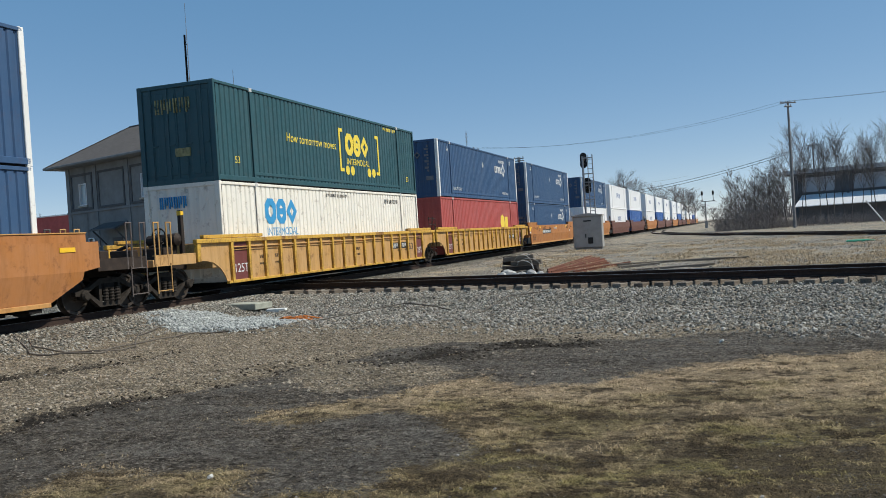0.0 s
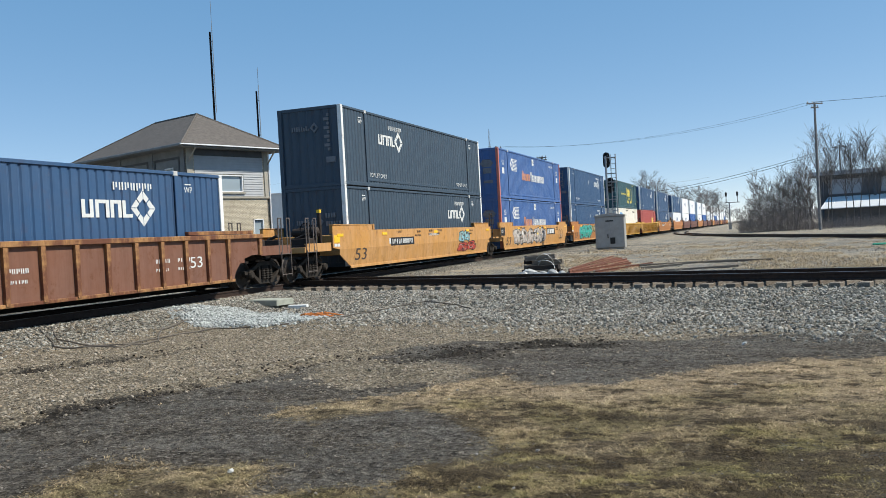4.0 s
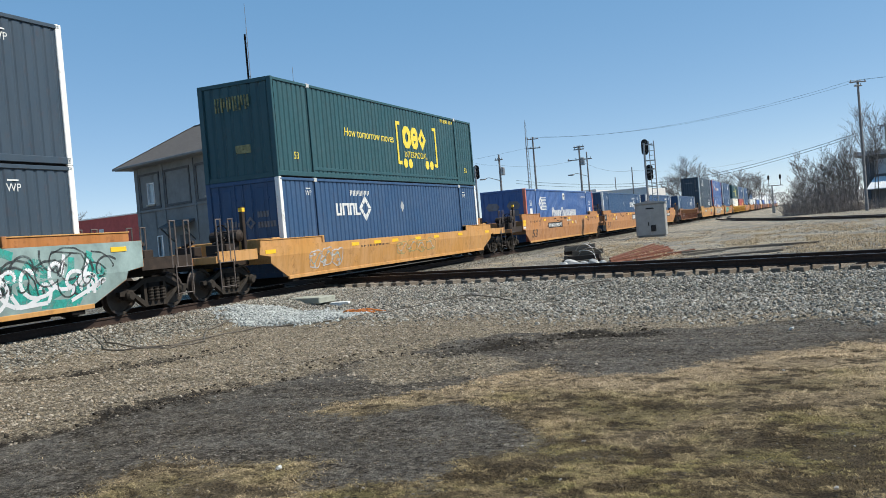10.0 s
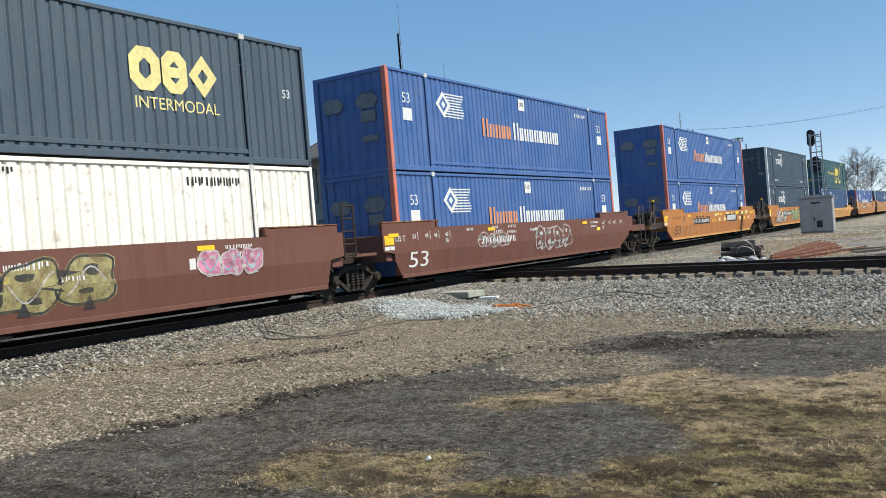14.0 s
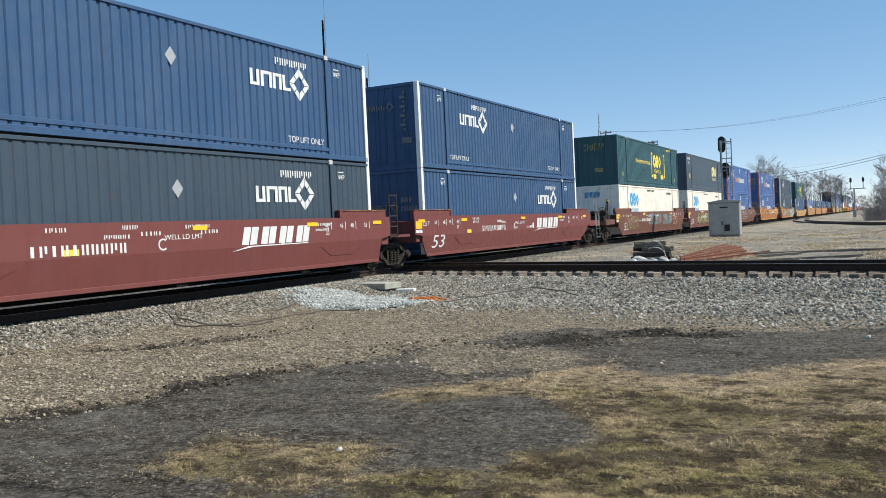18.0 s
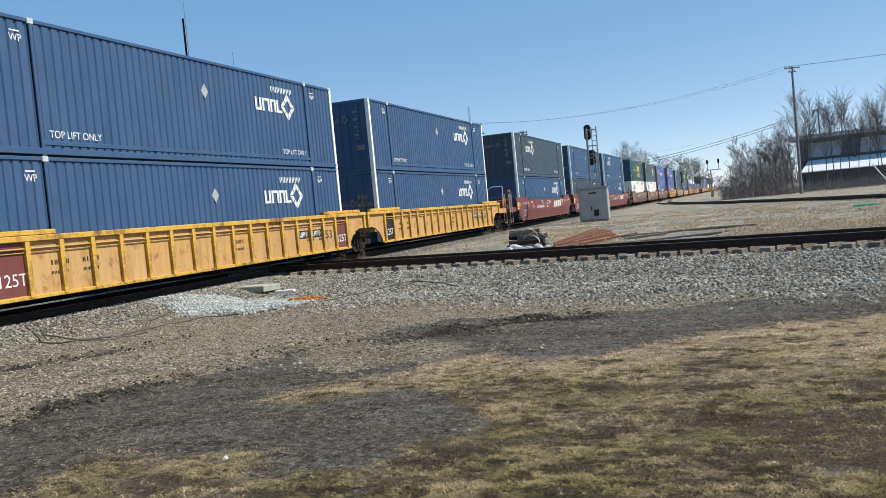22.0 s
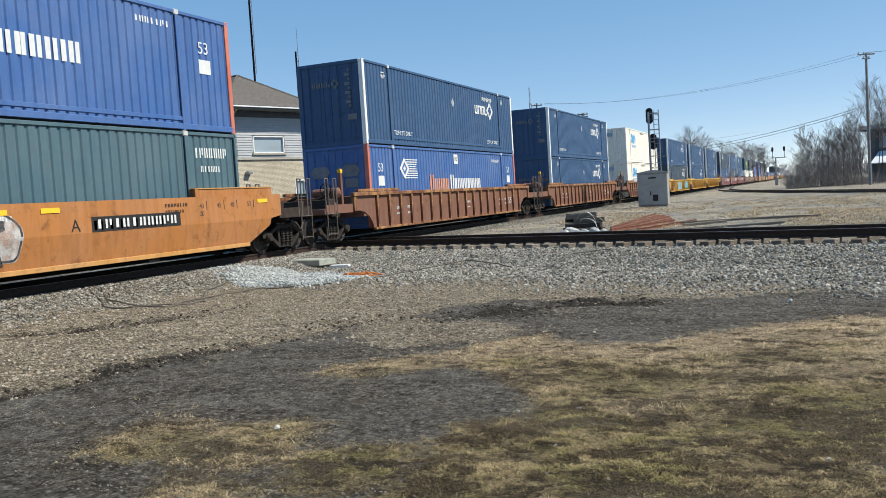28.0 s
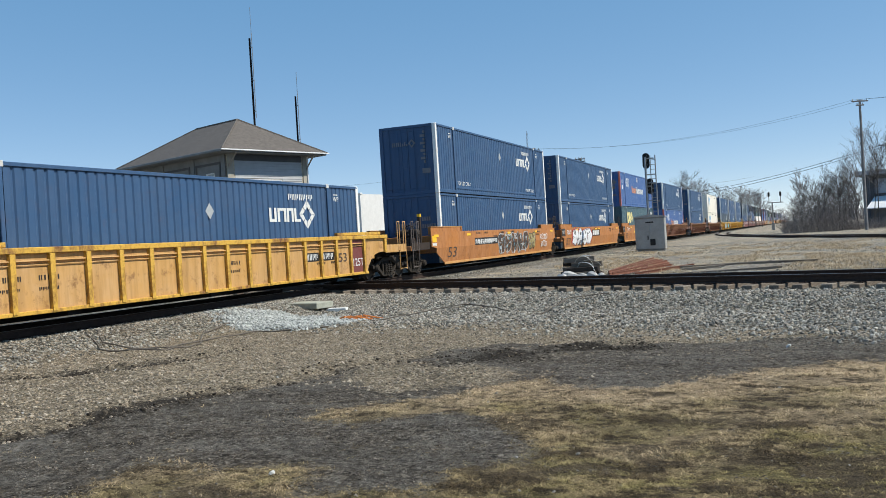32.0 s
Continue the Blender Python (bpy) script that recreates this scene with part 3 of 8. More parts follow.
def bars(g, x, y0, y1, z0, z1, cells, rng, thick=0.16, dy=1):
    """A line of writing that cannot be read: plain upright bars in even cells, on the plane x."""
    w = (y1 - y0) / cells
    for i in range(cells):
        a = y0 + i * w + 0.08 * w
        k = rng.randrange(3)
        if k:
            g.box(x, x + 0.004, a, a + 0.24 * w, z0, z1)
            g.box(x, x + 0.004, a + 0.46 * w, a + 0.70 * w, z0 if k == 1 else z0 + 0.3 * (z1 - z0), z1)
        else:
            g.box(x, x + 0.004, a + 0.18 * w, a + 0.50 * w, z0, z1)
    return g


def diamond(g, x, y, z, r, hole=0.0, rx=None):
    rx = rx or r
    pts = [(y, z - r), (y + rx, z), (y, z + r), (y - rx, z)]
    if hole <= 0:
        return g.prism(pts, 0, x, x + 0.004)
    inner = [(y, z - r * hole), (y + rx * hole, z), (y, z + r * hole), (y - rx * hole, z)]
    for i in range(4):
        j = (i + 1) % 4
        g.prism([pts[i], pts[j], inner[j], inner[i]], 0, x, x + 0.004)
    return g


def ring_chunks(g, place, axis, a, b):
    """A hollow diamond in four thick chunks with narrow gaps between them."""
    for k in range(4):
        c, s = ((1, 0), (0, 1), (-1, 0), (0, -1))[k]
        turn_ = lambda u, v: place(u * c - v * s, u * s + v * c)
        g.prism([turn_(0.96, 0.0), turn_(0.50, 0.46), turn_(0.28, 0.24), turn_(0.50, 0.0)], axis, a, b)
        g.prism([turn_(0.04, 0.94), turn_(0.46, 0.52), turn_(0.24, 0.30), turn_(0.04, 0.50)], axis, a + 0.0003, b - 0.0003)
    return g


def ringblock(g, x, y0, y1, z0, z1, t, gap=0):
    """A chunky ring, open on one side when gap is 1: a plain shape for one sign of a house mark."""
    c = min(y1 - y0, z1 - z0) * 0.28
    o = [(y0 + c, z0), (y1 - c, z0), (y1, z0 + c), (y1, z1 - c), (y1 - c, z1), (y0 + c, z1), (y0, z1 - c), (y0, z0 + c)]
    d = c * 0.55
    i_ = [(y0 + t + d, z0 + t), (y1 - t - d, z0 + t), (y1 - t, z0 + t + d), (y1 - t, z1 - t - d), (y1 - t - d, z1 - t), (y0 + t + d, z1 - t), (y0 + t, z1 - t - d), (y0 + t, z0 + t + d)]
    for k in range(8):
        if gap and k == 2:
            continue
        g.prism([o[k], o[(k + 1) % 8], i_[(k + 1) % 8], i_[k]], 0, x, x + 0.004)
    return g


def text_mesh(body, size, material, slant=0.0):
    """Lettering with the built-in font as a mesh that stands on the plane of y and z."""
    cu = bpy.data.curves.new("lettering", "FONT")
    cu.body, cu.size, cu.extrude, cu.shear = body, size, 0.002, slant
    ob = bpy.data.objects.new("lettering", cu)
    scene.collection.objects.link(ob)
    bpy.context.view_layer.update()
    me = bpy.data.meshes.new_from_object(ob.evaluated_get(bpy.context.evaluated_depsgraph_get()))
    bpy.data.objects.remove(ob)
    bpy.data.curves.remove(cu)
    me.transform(Matrix(((0, 0, 1, 0), (1, 0, 0, 0), (0, 1, 0, 0), (0, 0, 0, 1))))
    me.materials.clear()
    me.materials.append(material)
    me.name = "lettering"
    return me


def fitted(body, size, width, material, slant=0.0):
    """Lettering drawn out to a width."""
    me = text_mesh(body, size, material, slant)
    ys = [v.co.y for v in me.vertices]
    me.transform(Matrix.Diagonal((1, width / (max(ys) - min(ys)), 1, 1)))
    return me


CL, CW, CH = 16.154, 1.295, 2.896  # a 53-foot container: length, half width, height
POST_A, POST_B = 2.02, CL - 2.02


def corrugated(y0, y1, z0, z1, x, depth, pitch=0.265):
    n = max(1, round((y1 - y0) / pitch))
    p = (y1 - y0) / n
    pts = []
    for i in range(n):
        s = y0 + i * p
        pts += [(s, x), (s + p * 0.62, x), (s + p * 0.74, x - depth), (s + p * 0.88, x - depth)]
    pts.append((y1, x))
    return pts, z0, z1


def panel_mesh(side, a, b, mat, depth):
    """One bay of corrugated side sheet."""
    pts, z0, z1 = corrugated(a, b, 0.16, CH - 0.10, CW - 0.030, depth)
    k = len(pts)
    vs = [(side * x, y, z0) for y, x in pts] + [(side * x, y, z1) for y, x in pts]
    return Geo().add(vs, [(i, i + 1, i + 1 + k, i + k) for i in range(k - 1)]).mesh("side_panel", mat)


BAYS = ((0.16, POST_A - 0.085), (POST_A + 0.085, POST_B - 0.085), (POST_B + 0.085, CL - 0.16))


CACHE = {}


def kept(key, make):
    if key not in CACHE:
        CACHE[key] = make()
    return CACHE[key]


def container(style, s, z, first=True, doors=False, seed=0):
    """One 53-foot box: shell, posts, rails, castings, end walls, rods and its markings."""
    body, post, words = STYLES[style]
    far = style.startswith("far")
    ob = thing("shipping_container", words, "shipping container", "containers on the train", at=pose(A_X, s, z))
    moving.append(ob)
    depth = 0.020 if style == "slate" else 0.030
    part("roof", kept(("roof", style), lambda: Geo().box(-CW + 0.03, CW - 0.03, 0.06, CL - 0.06, CH - 0.06, CH - 0.035).mesh("roof", body)), None, ob)
    part("floor", kept(("cfloor", style), lambda: Geo().box(-CW + 0.05, CW - 0.05, 0.1, CL - 0.06, -0.012, 0.15).mesh("floor", IRON)), None, ob)
    for side in (1, -1):
        x0, x1 = (CW - 0.05, CW) if side > 0 else (-CW, -CW + 0.05)
        nm = ("bottom", side, style)
        for a, b in BAYS if side > 0 else ((0.10, CL - 0.10),):
            part("side_panel", kept(("panel", side, a, style), lambda: panel_mesh(side, a, b, body, depth)), None, ob)
        part("bottom_rail", kept(nm, lambda: Geo().box(x0, x1, 0.05, CL - 0.05, 0.03, 0.17, 0.01).box(x0 + 0.004, x1 - 0.010, POST_A, POST_B, 0.235, 0.335, 0.008).mesh("bottom_rail", body)), None, ob)
        part("top_rail", kept(("top", side, style), lambda: Geo().box(x0, x1, 0.05, CL - 0.05, CH - 0.10, CH - 0.015, 0.01).mesh("top_rail", body)), None, ob)
        for y in (POST_A, POST_B):
            p = part("lifting_post", kept(("post40", side, style), lambda: Geo().box(x0 - 0.02 * (side < 0), x1 + 0.004 * side if side > 0 else x1, -0.05, 0.05, 0.0, CH - 0.02, 0.01).mesh("lifting_post", body)), None, ob, at=(0, y, 0))
            if not far:
                part("corner_casting", kept(("cast", side), lambda: Geo().box(min(x0, x1) - 0.004, max(x0, x1) + 0.008, -0.085, 0.085, CH - 0.125, CH + 0.002, 0.012).mesh("corner_casting", GREYPOST)), None, p)
        for y in (0.0, CL):
            w = 0.15 if post is not None else 0.1
            part("corner_post", kept(("corner", side, y, style), lambda: Geo().box(side * CW - 0.16 if side > 0 else side * CW, side * CW if side > 0 else side * CW + 0.16, 0 if y == 0 else y - w, w if y == 0 else y, 0.0, CH, 0.012).mesh("corner_post", (post or body) if side > 0 else body)), None, ob)
    x0, x1 = -CW + 0.16, CW - 0.16
    front = lambda: Geo().box(x0, x1, CL - 0.06, CL - 0.03, 0.1, CH - 0.08).mesh("end_wall", body)
    part("end_wall", kept(("front", style), front), None, ob)
    part("end_sill", kept(("sill", style), lambda: Geo().box(x0, x1, 0.01, 0.10, 0.0, 0.15, 0.01).mesh("end_sill", body)), None, ob)
    part("end_header", kept(("header", style), lambda: Geo().box(x0, x1, 0.01, 0.10, CH - 0.12, CH, 0.01).mesh("end_header", body)), None, ob)
    if doors:
        for k, (a, b) in enumerate(((x0, -0.006), (0.006, x1))):
            def leaf():
                g = Geo().box(a, b, 0.045, 0.075, 0.15, CH - 0.12, 0.006)
                n = 3
                for i in range(n):
                    u = a + (b - a) * (i + 0.5) / n
                    g.box(u - 0.14, u + 0.14, 0.03, 0.05, 0.25, CH - 0.25, 0.01)
                return g.mesh("door_leaf", body)
            d = part("door_leaf", kept(("leaf", k, style), leaf), None, ob)
            for u in (a + 0.28, b - 0.28):
                part("lock_rod", kept(("rod", u, style), lambda: Geo().rod((u, 0.018, 0.08), (u, 0.018, CH - 0.06), 0.017).box(u - 0.03, u + 0.20, 0.0, 0.02, 1.12, 1.16).box(u - 0.05, u + 0.05, 0.005, 0.03, 0.5, 0.56).box(u - 0.05, u + 0.05, 0.005, 0.03, 2.3, 2.36).mesh("lock_rod", body)), None, d)
    else:
        def wall():
            pts = []
            for i in range(7):
                u = x0 + (x1 - x0) * (i + 0.5) / 7
                pts += [(u - 0.13, 0.065), (u - 0.09, 0.04), (u + 0.09, 0.04), (u + 0.13, 0.065)]
            pts = [(x0, 0.065)] + pts + [(x1, 0.065), (x1, 0.09), (x0, 0.09)]
            return Geo().prism(pts, 2, 0.15, CH - 0.12).mesh("end_wall", body)
        part("end_wall", kept(("wall", style), wall), None, ob)
    MARKS[style](ob, random.Random(seed * 7 + 3), first, seed)
    return ob


X = CW - 0.029  # the plane of the markings on the side


def lab(key, make):
    return kept(("mark",) + key, make)


REAR_MARKED = {(3, False), (9, True), (9, False), (16, False), (14, False), (8, True)}


def mark_umax(ob, rng, first, seed):
    y0 = 3.2 if (seed, first) in REAR_MARKED else 10.85
    z = 1.72

    def mark():
        g = Geo()
        for k, w in enumerate((0.36, 0.44, 0.36, 0.34)):
            a = y0 + (0, 0.42, 0.90, 1.30)[k]
            h = 0.40
            g.box(X, X + 0.004, a, a + 0.11, z, z + h)
            if k < 3:
                g.box(X, X + 0.004, a + w - 0.11, a + w, z, z + h)
            lo = k in (0, 3)
            g.box(X, X + 0.0035, a, a + w, z if lo else z + h - 0.08, z + (0.08 if lo else h))
        ring_chunks(g, lambda a, b: (y0 + 2.02 + 0.46 * a, z + 0.22 + 0.45 * b), 0, X, X + 0.004)
        return g.mesh("house_mark", MARK)
    part("house_mark", lab(("umax", y0, z), mark), None, ob, "white house mark: plain strokes and a hollow diamond")
    part("serial_strip", lab(("umaxn", y0), lambda: bars(Geo(), X, y0 + 1.0, y0 + 2.4, 2.36, 2.54, 7, random.Random(5), 0.3).mesh("serial_strip", MARK)), None, ob)
    if (seed, first) not in ((3, True), (3, False), (9, True), (9, False), (16, False)):
        part("placard", lab(("dia",), lambda: diamond(Geo(), X, 8.2, 2.0, 0.21, 0, 0.17).mesh("placard", MARK_GREY)), None, ob, "grey diamond placard")
    if not first:
        for y in (2.25, POST_B - 1.85):
            p = part("lettering", kept("tlo", lambda: text_mesh("TOP LIFT ONLY", 0.23, MARK)), None, ob)
            p.location = (X, y, 0.40)
    for y in (1.42, POST_B + 0.35):
        p = part("lettering", kept("WP", lambda: text_mesh("WP", 0.22, MARK)), None, ob)
        p.location = (X, y, 2.36)
        part("overline", kept("WPl", lambda: Geo().box(X, X + 0.004, 0.03, 0.29, 2.56, 2.59).mesh("overline", MARK)), None, ob, at=(0, y, 0))
    def end_mark():
        g, zz = Geo(), 1.55 if first else 2.05
        for k in range(4):
            u = -0.72 + 0.19 * k
            g.box(u, u + 0.05, -0.004, 0.045, zz, zz + 0.17)
            g.box(u + 0.09, u + 0.14, -0.0035, 0.045, zz, zz + (0.17, 0.17, 0.12, 0.08)[k])
        return ring_chunks(g, lambda a, b: (0.19 + 0.17 * a, zz + 0.09 + 0.19 * b), 1, -0.004, 0.045).mesh("end_mark", END_GREY)
    part("end_mark", kept(("uend", first), end_mark), None, ob, "faint grey strokes and hollow diamond on the end")

    def end_number():
        g = Geo()
        if first:
            for r, (n, zz) in enumerate(((4, 1.78), (6, 1.48))):
                for k in range(n):
                    g.box(0.46 + 0.105 * k, 0.53 + 0.105 * k, -0.004, 0.045, zz, zz + 0.17)
        else:
            for k in range(9):
                g.box(0.70 - 0.12 * (k % 2), 0.78, -0.004, 0.045, 2.52 - 0.155 * k, 2.62 - 0.155 * k)
            g.box(0.62, 0.98, -0.004, 0.045, 0.86, 1.06)
        return g.mesh("serial_strip", END_GREY)
    part("serial_strip", kept(("unum", first), end_number), None, ob)


def end_bars(x0, x1, z, h):
    g, n = Geo(), 6
    w = (x1 - x0) / n
    for i in range(n):
        a = x0 + i * w
        g.box(a, a + 0.18 * w, -0.004, 0.045, z, z + h)
        g.box(a + 0.45 * w, a + 0.63 * w, -0.0035, 0.045, z + (0.0, 0.3, 0.15)[i % 3] * h, z + h)
    return g


def mark_pacer(ob, rng, first, seed):
    z = 1.24
    white_only = seed == 7

    def word(y0, widths, mat, big):
        g = Geo()
        y = y0
        r = random.Random(int(y0 * 10))
        for i, w in enumerate(widths):
            h = 0.60 if i == 0 else 0.44
            g.box(X, X + 0.004, y, y + 0.13, z, z + h)
            g.box(X, X + 0.004, y + w - 0.20, y + w - 0.09, z, z + h)
            y += w
        return g.mesh("house_mark", mat)
    for x0 in (-0.62, 0.58):
        hexa = [(x0 - 0.40, 2.02), (x0 - 0.24, 1.82), (x0 + 0.24, 1.82), (x0 + 0.40, 2.02), (x0 + 0.24, 2.22), (x0 - 0.24, 2.22)]
        part("end_mark", lab(("hex", x0), lambda: Geo().prism(hexa, 1, 0.000, 0.028).mesh("end_mark", END_GREY)), None, ob, "pale six-sided mark on the end")
    part("house_mark", lab(("pa", z, white_only), lambda: word(5.25, (0.46, 0.42, 0.40, 0.36, 0.38), MARK if white_only else MARK_ORANGE, 1)), None, ob, "row of plain white strokes" if white_only else "row of plain orange strokes")
    part("house_mark", lab(("ck", z), lambda: word(7.40, (0.46, 0.36, 0.40, 0.38, 0.40, 0.34, 0.38, 0.40, 0.20, 0.38), MARK, 1)), None, ob, "row of plain white strokes")

    def flag():
        g = diamond(Geo(), X, 2.93, 2.07, 0.40, 0.0, 0.42)
        for i in range(9):
            zz = 1.70 + i * 0.085
            g.box(X, X + 0.0035, 2.93 + 0.42 * max(0, 1 - abs(zz - 2.07) / 0.40), 4.05 + 0.08 * math.sin(i), zz, zz + 0.04)
        return g.mesh("emblem", MARK)
    part("emblem", lab(("flag", z), flag), None, ob, "white diamond with trailing lines")
    part("emblem_centre", lab(("flagc", z), lambda: diamond(Geo(), X + 0.004, 2.93, 2.07, 0.24, 0.5, 0.24).mesh("emblem_centre", MARK_ORANGE if seed % 2 else ROYAL)), None, ob)
    p = part("placard", lab(("sq",), lambda: Geo().box(X, X + 0.004, 7.9, 8.36, 2.30, 2.70).mesh("placard", MARK)), None, ob, "white square placard")
    tx = part("lettering", kept("110", lambda: text_mesh("110", 0.22, MARK_BLACK)), None, p)
    tx.location = (X + 0.006, 7.93, 2.44)
    part("serial_strip", lab(("pn",), lambda: bars(Geo(), X, 12.7, 13.9, 2.42, 2.56, 7, random.Random(8), 0.3).mesh("serial_strip", MARK)), None, ob)
    for y in (0.75, POST_B + 0.75):
        p = part("lettering", kept("53b", lambda: text_mesh("53", 0.42, MARK)), None, ob)
        p.location = (X, y, 1.95)
        part("placard", lab(("sq2", y), lambda: Geo().box(X, X + 0.004, y, y + 0.45, 1.45, 1.80).mesh("placard", MARK)), None, ob)
    part("serial_strip", kept("pend", lambda: end_bars(0.35, 0.85, 2.0, 0.26).box(0.35, 0.85, 0.0, 0.045, 1.45, 1.75).box(0.35, 0.9, 0.0, 0.045, 0.9, 1.05).mesh("serial_strip", END_GREY)), None, ob)


def csx_word(y, z, h, mat_key, mat):
    """Three chunky signs: a plain stand-in for the line's mark."""
    def make():
        g = Geo()
        w, t = h * 0.86, h * 0.27
        ringblock(g, X, y, y + w, z, z + h, t, 0)
        a = y + w * 1.06
        ringblock(g, X, a, a + w * 0.86, z, z + h, t * 0.9, 0)
        g.box(X, X + 0.0035, a + t * 0.4, a + w * 0.86 - t * 0.4, z + h / 2 - t * 0.45, z + h / 2 + t * 0.45)
        diamond(g, X, y + w * 2.5, z + h / 2, h * 0.52, 0.36, w * 0.52)
        return g.mesh("house_mark", mat)
    return kept(("csx", y, z, h, mat_key), make)


def service_word(ob, y, z, h, mat_key, mat):
    """The word under the mark, drawn out to the mark's width."""
    def make():
        me = text_mesh("INTERMODAL", 0.34, mat)
        ys = [v.co.y for v in me.vertices]
        me.transform(Matrix.Diagonal((1, (h * 0.86 * 3.05 - 0.1) / (max(ys) - min(ys)), 1, 1)))
        return me
    p = part("lettering", kept(("service", h, mat_key), make), None, ob)
    p.location = (X, y + 0.06, z - 0.35)


def mark_csx_green(ob, rng, first, seed):
    part("house_mark", csx_word(8.75, 1.32, 0.84, "y", MARK_YELLOW), None, ob, "chunky yellow house mark")
    service_word(ob, 8.75, 1.32, 0.84, "y", MARK_YELLOW)

    def extra():
        g = Geo()
        for y, d in ((8.2, 1), (12.0, -1)):
            a, b = (y, y + 0.13) if d > 0 else (y - 0.13, y)
            g.box(X, X + 0.004, a, b, 0.68, 2.3)
            for zz in (0.68, 2.17):
                g.box(X, X + 0.0035, min(y, y + 0.35 * d), max(y, y + 0.35 * d), zz, zz + 0.13)
        for y in (8.85, 9.3, 10.9, 11.35):
            g.lathe((X + 0.002, y, 0.74), 0, ((0.18, -0.002), (0.18, 0.002)), 14)
        return g.mesh("bracket_mark", MARK_YELLOW)
    part("bracket_mark", kept("csxb", extra), None, ob, "yellow square brackets and dots")
    slogan = part("lettering", kept("slogan", lambda: fitted("How tomorrow moves", 0.42, 3.75, MARK_YELLOW, 0.12)), None, ob)
    slogan.location = (X, 4.15, 1.46)
    part("serial_strip", kept("csxs", lambda: bars(Geo(), X, 12.6, 14.0, 2.6, 2.74, 8, random.Random(6), 0.3).mesh("serial_strip", MARK_YELLOW)), None, ob)
    for y in (0.95, POST_B + 0.85):
        p = part("lettering", kept("53y", lambda: text_mesh("53", 0.30, MARK_YELLOW)), None, ob)
        p.location = (X, y, 0.55)
    part("serial_strip", kept("csxe", lambda: end_bars(-0.7, 0.55, 2.05, 0.42).box(-0.1, 0.4, 0.0, 0.045, 0.78, 1.02).mesh("serial_strip", SPRAY_TAN)), None, ob)


def mark_csx_slate(ob, rng, first, seed):
    part("house_mark", csx_word(11.1, 1.38, 0.86, "o", PALE_YELLOW), None, ob, "chunky pale yellow house mark")
    service_word(ob, 11.1, 1.38, 0.86, "o", PALE_YELLOW)
    p = part("lettering", kept("53w", lambda: text_mesh("53", 0.28, MARK)), None, ob)
    p.location = (X, POST_B + 1.2, 1.6)
    part("placard", kept("csp", lambda: Geo().box(X, X + 0.004, 1.15, 1.5, 0.95, 1.32).mesh("placard", REFLECTOR)), None, ob)
    part("serial_strip", kept("css", lambda: bars(bars(Geo(), X, 0.45, 1.6, 2.4, 2.6, 7, rng, 0.3), X, 0.7, 1.5, 2.1, 2.24, 6, rng, 0.3).mesh("serial_strip", MARK)), None, ob)
    part("serial_strip", kept("csxe", lambda: end_bars(-0.7, 0.55, 2.05, 0.42).mesh("serial_strip", SPRAY_TAN)), None, ob)


def mark_csx_teal(ob, rng, first, seed):
    part("house_mark", csx_word(2.45, 1.50, 0.95, "t", PALE_YELLOW), None, ob, "chunky pale yellow house mark")
    part("serial_strip", kept("ctt", lambda: bars(bars(Geo(), X, POST_B + 0.3, POST_B + 1.6, 2.25, 2.5, 7, rng, 0.3), X, POST_B + 0.5, POST_B + 1.3, 1.9, 2.05, 6, rng, 0.3).mesh("serial_strip", MARK)), None, ob)


def mark_csx_white(ob, rng, first, seed):
    z = 1.65 if not first else 1.72
    part("house_mark", csx_word(2.48, 1.64, 0.80, "b", MARK_BLUE), None, ob, "chunky blue house mark")
    service_word(ob, 2.48, 1.64, 0.80, "b", MARK_BLUE)
    part("serial_strip", kept("cw", lambda: bars(bars(Geo(), X, POST_B - 1.9, POST_B - 0.35, 2.42, 2.60, 9, rng, 0.3), X, 6.8, 8.6, 2.58, 2.70, 12, rng, 0.3).mesh("serial_strip", MARK_BLACK)), None, ob)
    p = part("lettering", kept("53k", lambda: text_mesh("53", 0.28, MARK_BLACK)), None, ob)
    p.location = (X, POST_B + 0.9, 0.75)
    part("serial_strip", kept("cwe", lambda: end_bars(-0.75, 0.2, 2.2, 0.34).mesh("serial_strip", MARK_BLUE)), None, ob)


def mark_red(ob, rng, first, seed):
    part("emblem", kept("rede", lambda: Geo().lathe((X + 0.002, 12.0, 1.55), 0, ((0.5, -0.002), (0.5, 0.002)), 8).box(X, X + 0.004, 12.6, 13.3, 1.1, 1.9).mesh("emblem", MARK_YELLOW)), None, ob, "yellow emblem")


def mark_far(ob, rng, first, seed):
    part("house_mark", kept("farm", lambda: bars(Geo(), X, 6.2, 9.6, 1.4, 2.0, 5, random.Random(3), 0.2).mesh("house_mark", ROYAL)), None, ob)


STYLES = {
    "navy": (NAVY, ALU, "navy blue corrugated steel container with pale end posts"),
    "slate": (SLATE, ALU, "dark slate steel container with worn pale end posts"),
    "royal": (ROYAL, ORANGE_POST, "royal blue corrugated container with orange-red end posts"),
    "green": (GREEN, None, "dark green container with yellow bracketed mark"),
    "darkslate": (DARKTEAL, None, "dark slate-blue container with pale yellow mark"),
    "teal": (TEAL, None, "faded grey-green container with yellow mark"),
    "white": (WHITE, None, "weathered white corrugated container with blue mark"),
    "red": (RED, None, "dull red corrugated steel container"),
    "far_white": (CLEAN_WHITE, None, "clean white container, far down the train"),
    "far_blue": (SKYBLUE, None, "mid-blue container, far down the train"),
}
MARKS = {"navy": mark_umax, "slate": mark_umax, "royal": mark_pacer, "green": mark_csx_green, "darkslate": mark_csx_slate, "teal": mark_csx_teal,
         "white": mark_csx_white, "red": mark_red, "far_white": mark_far, "far_blue": mark_far}


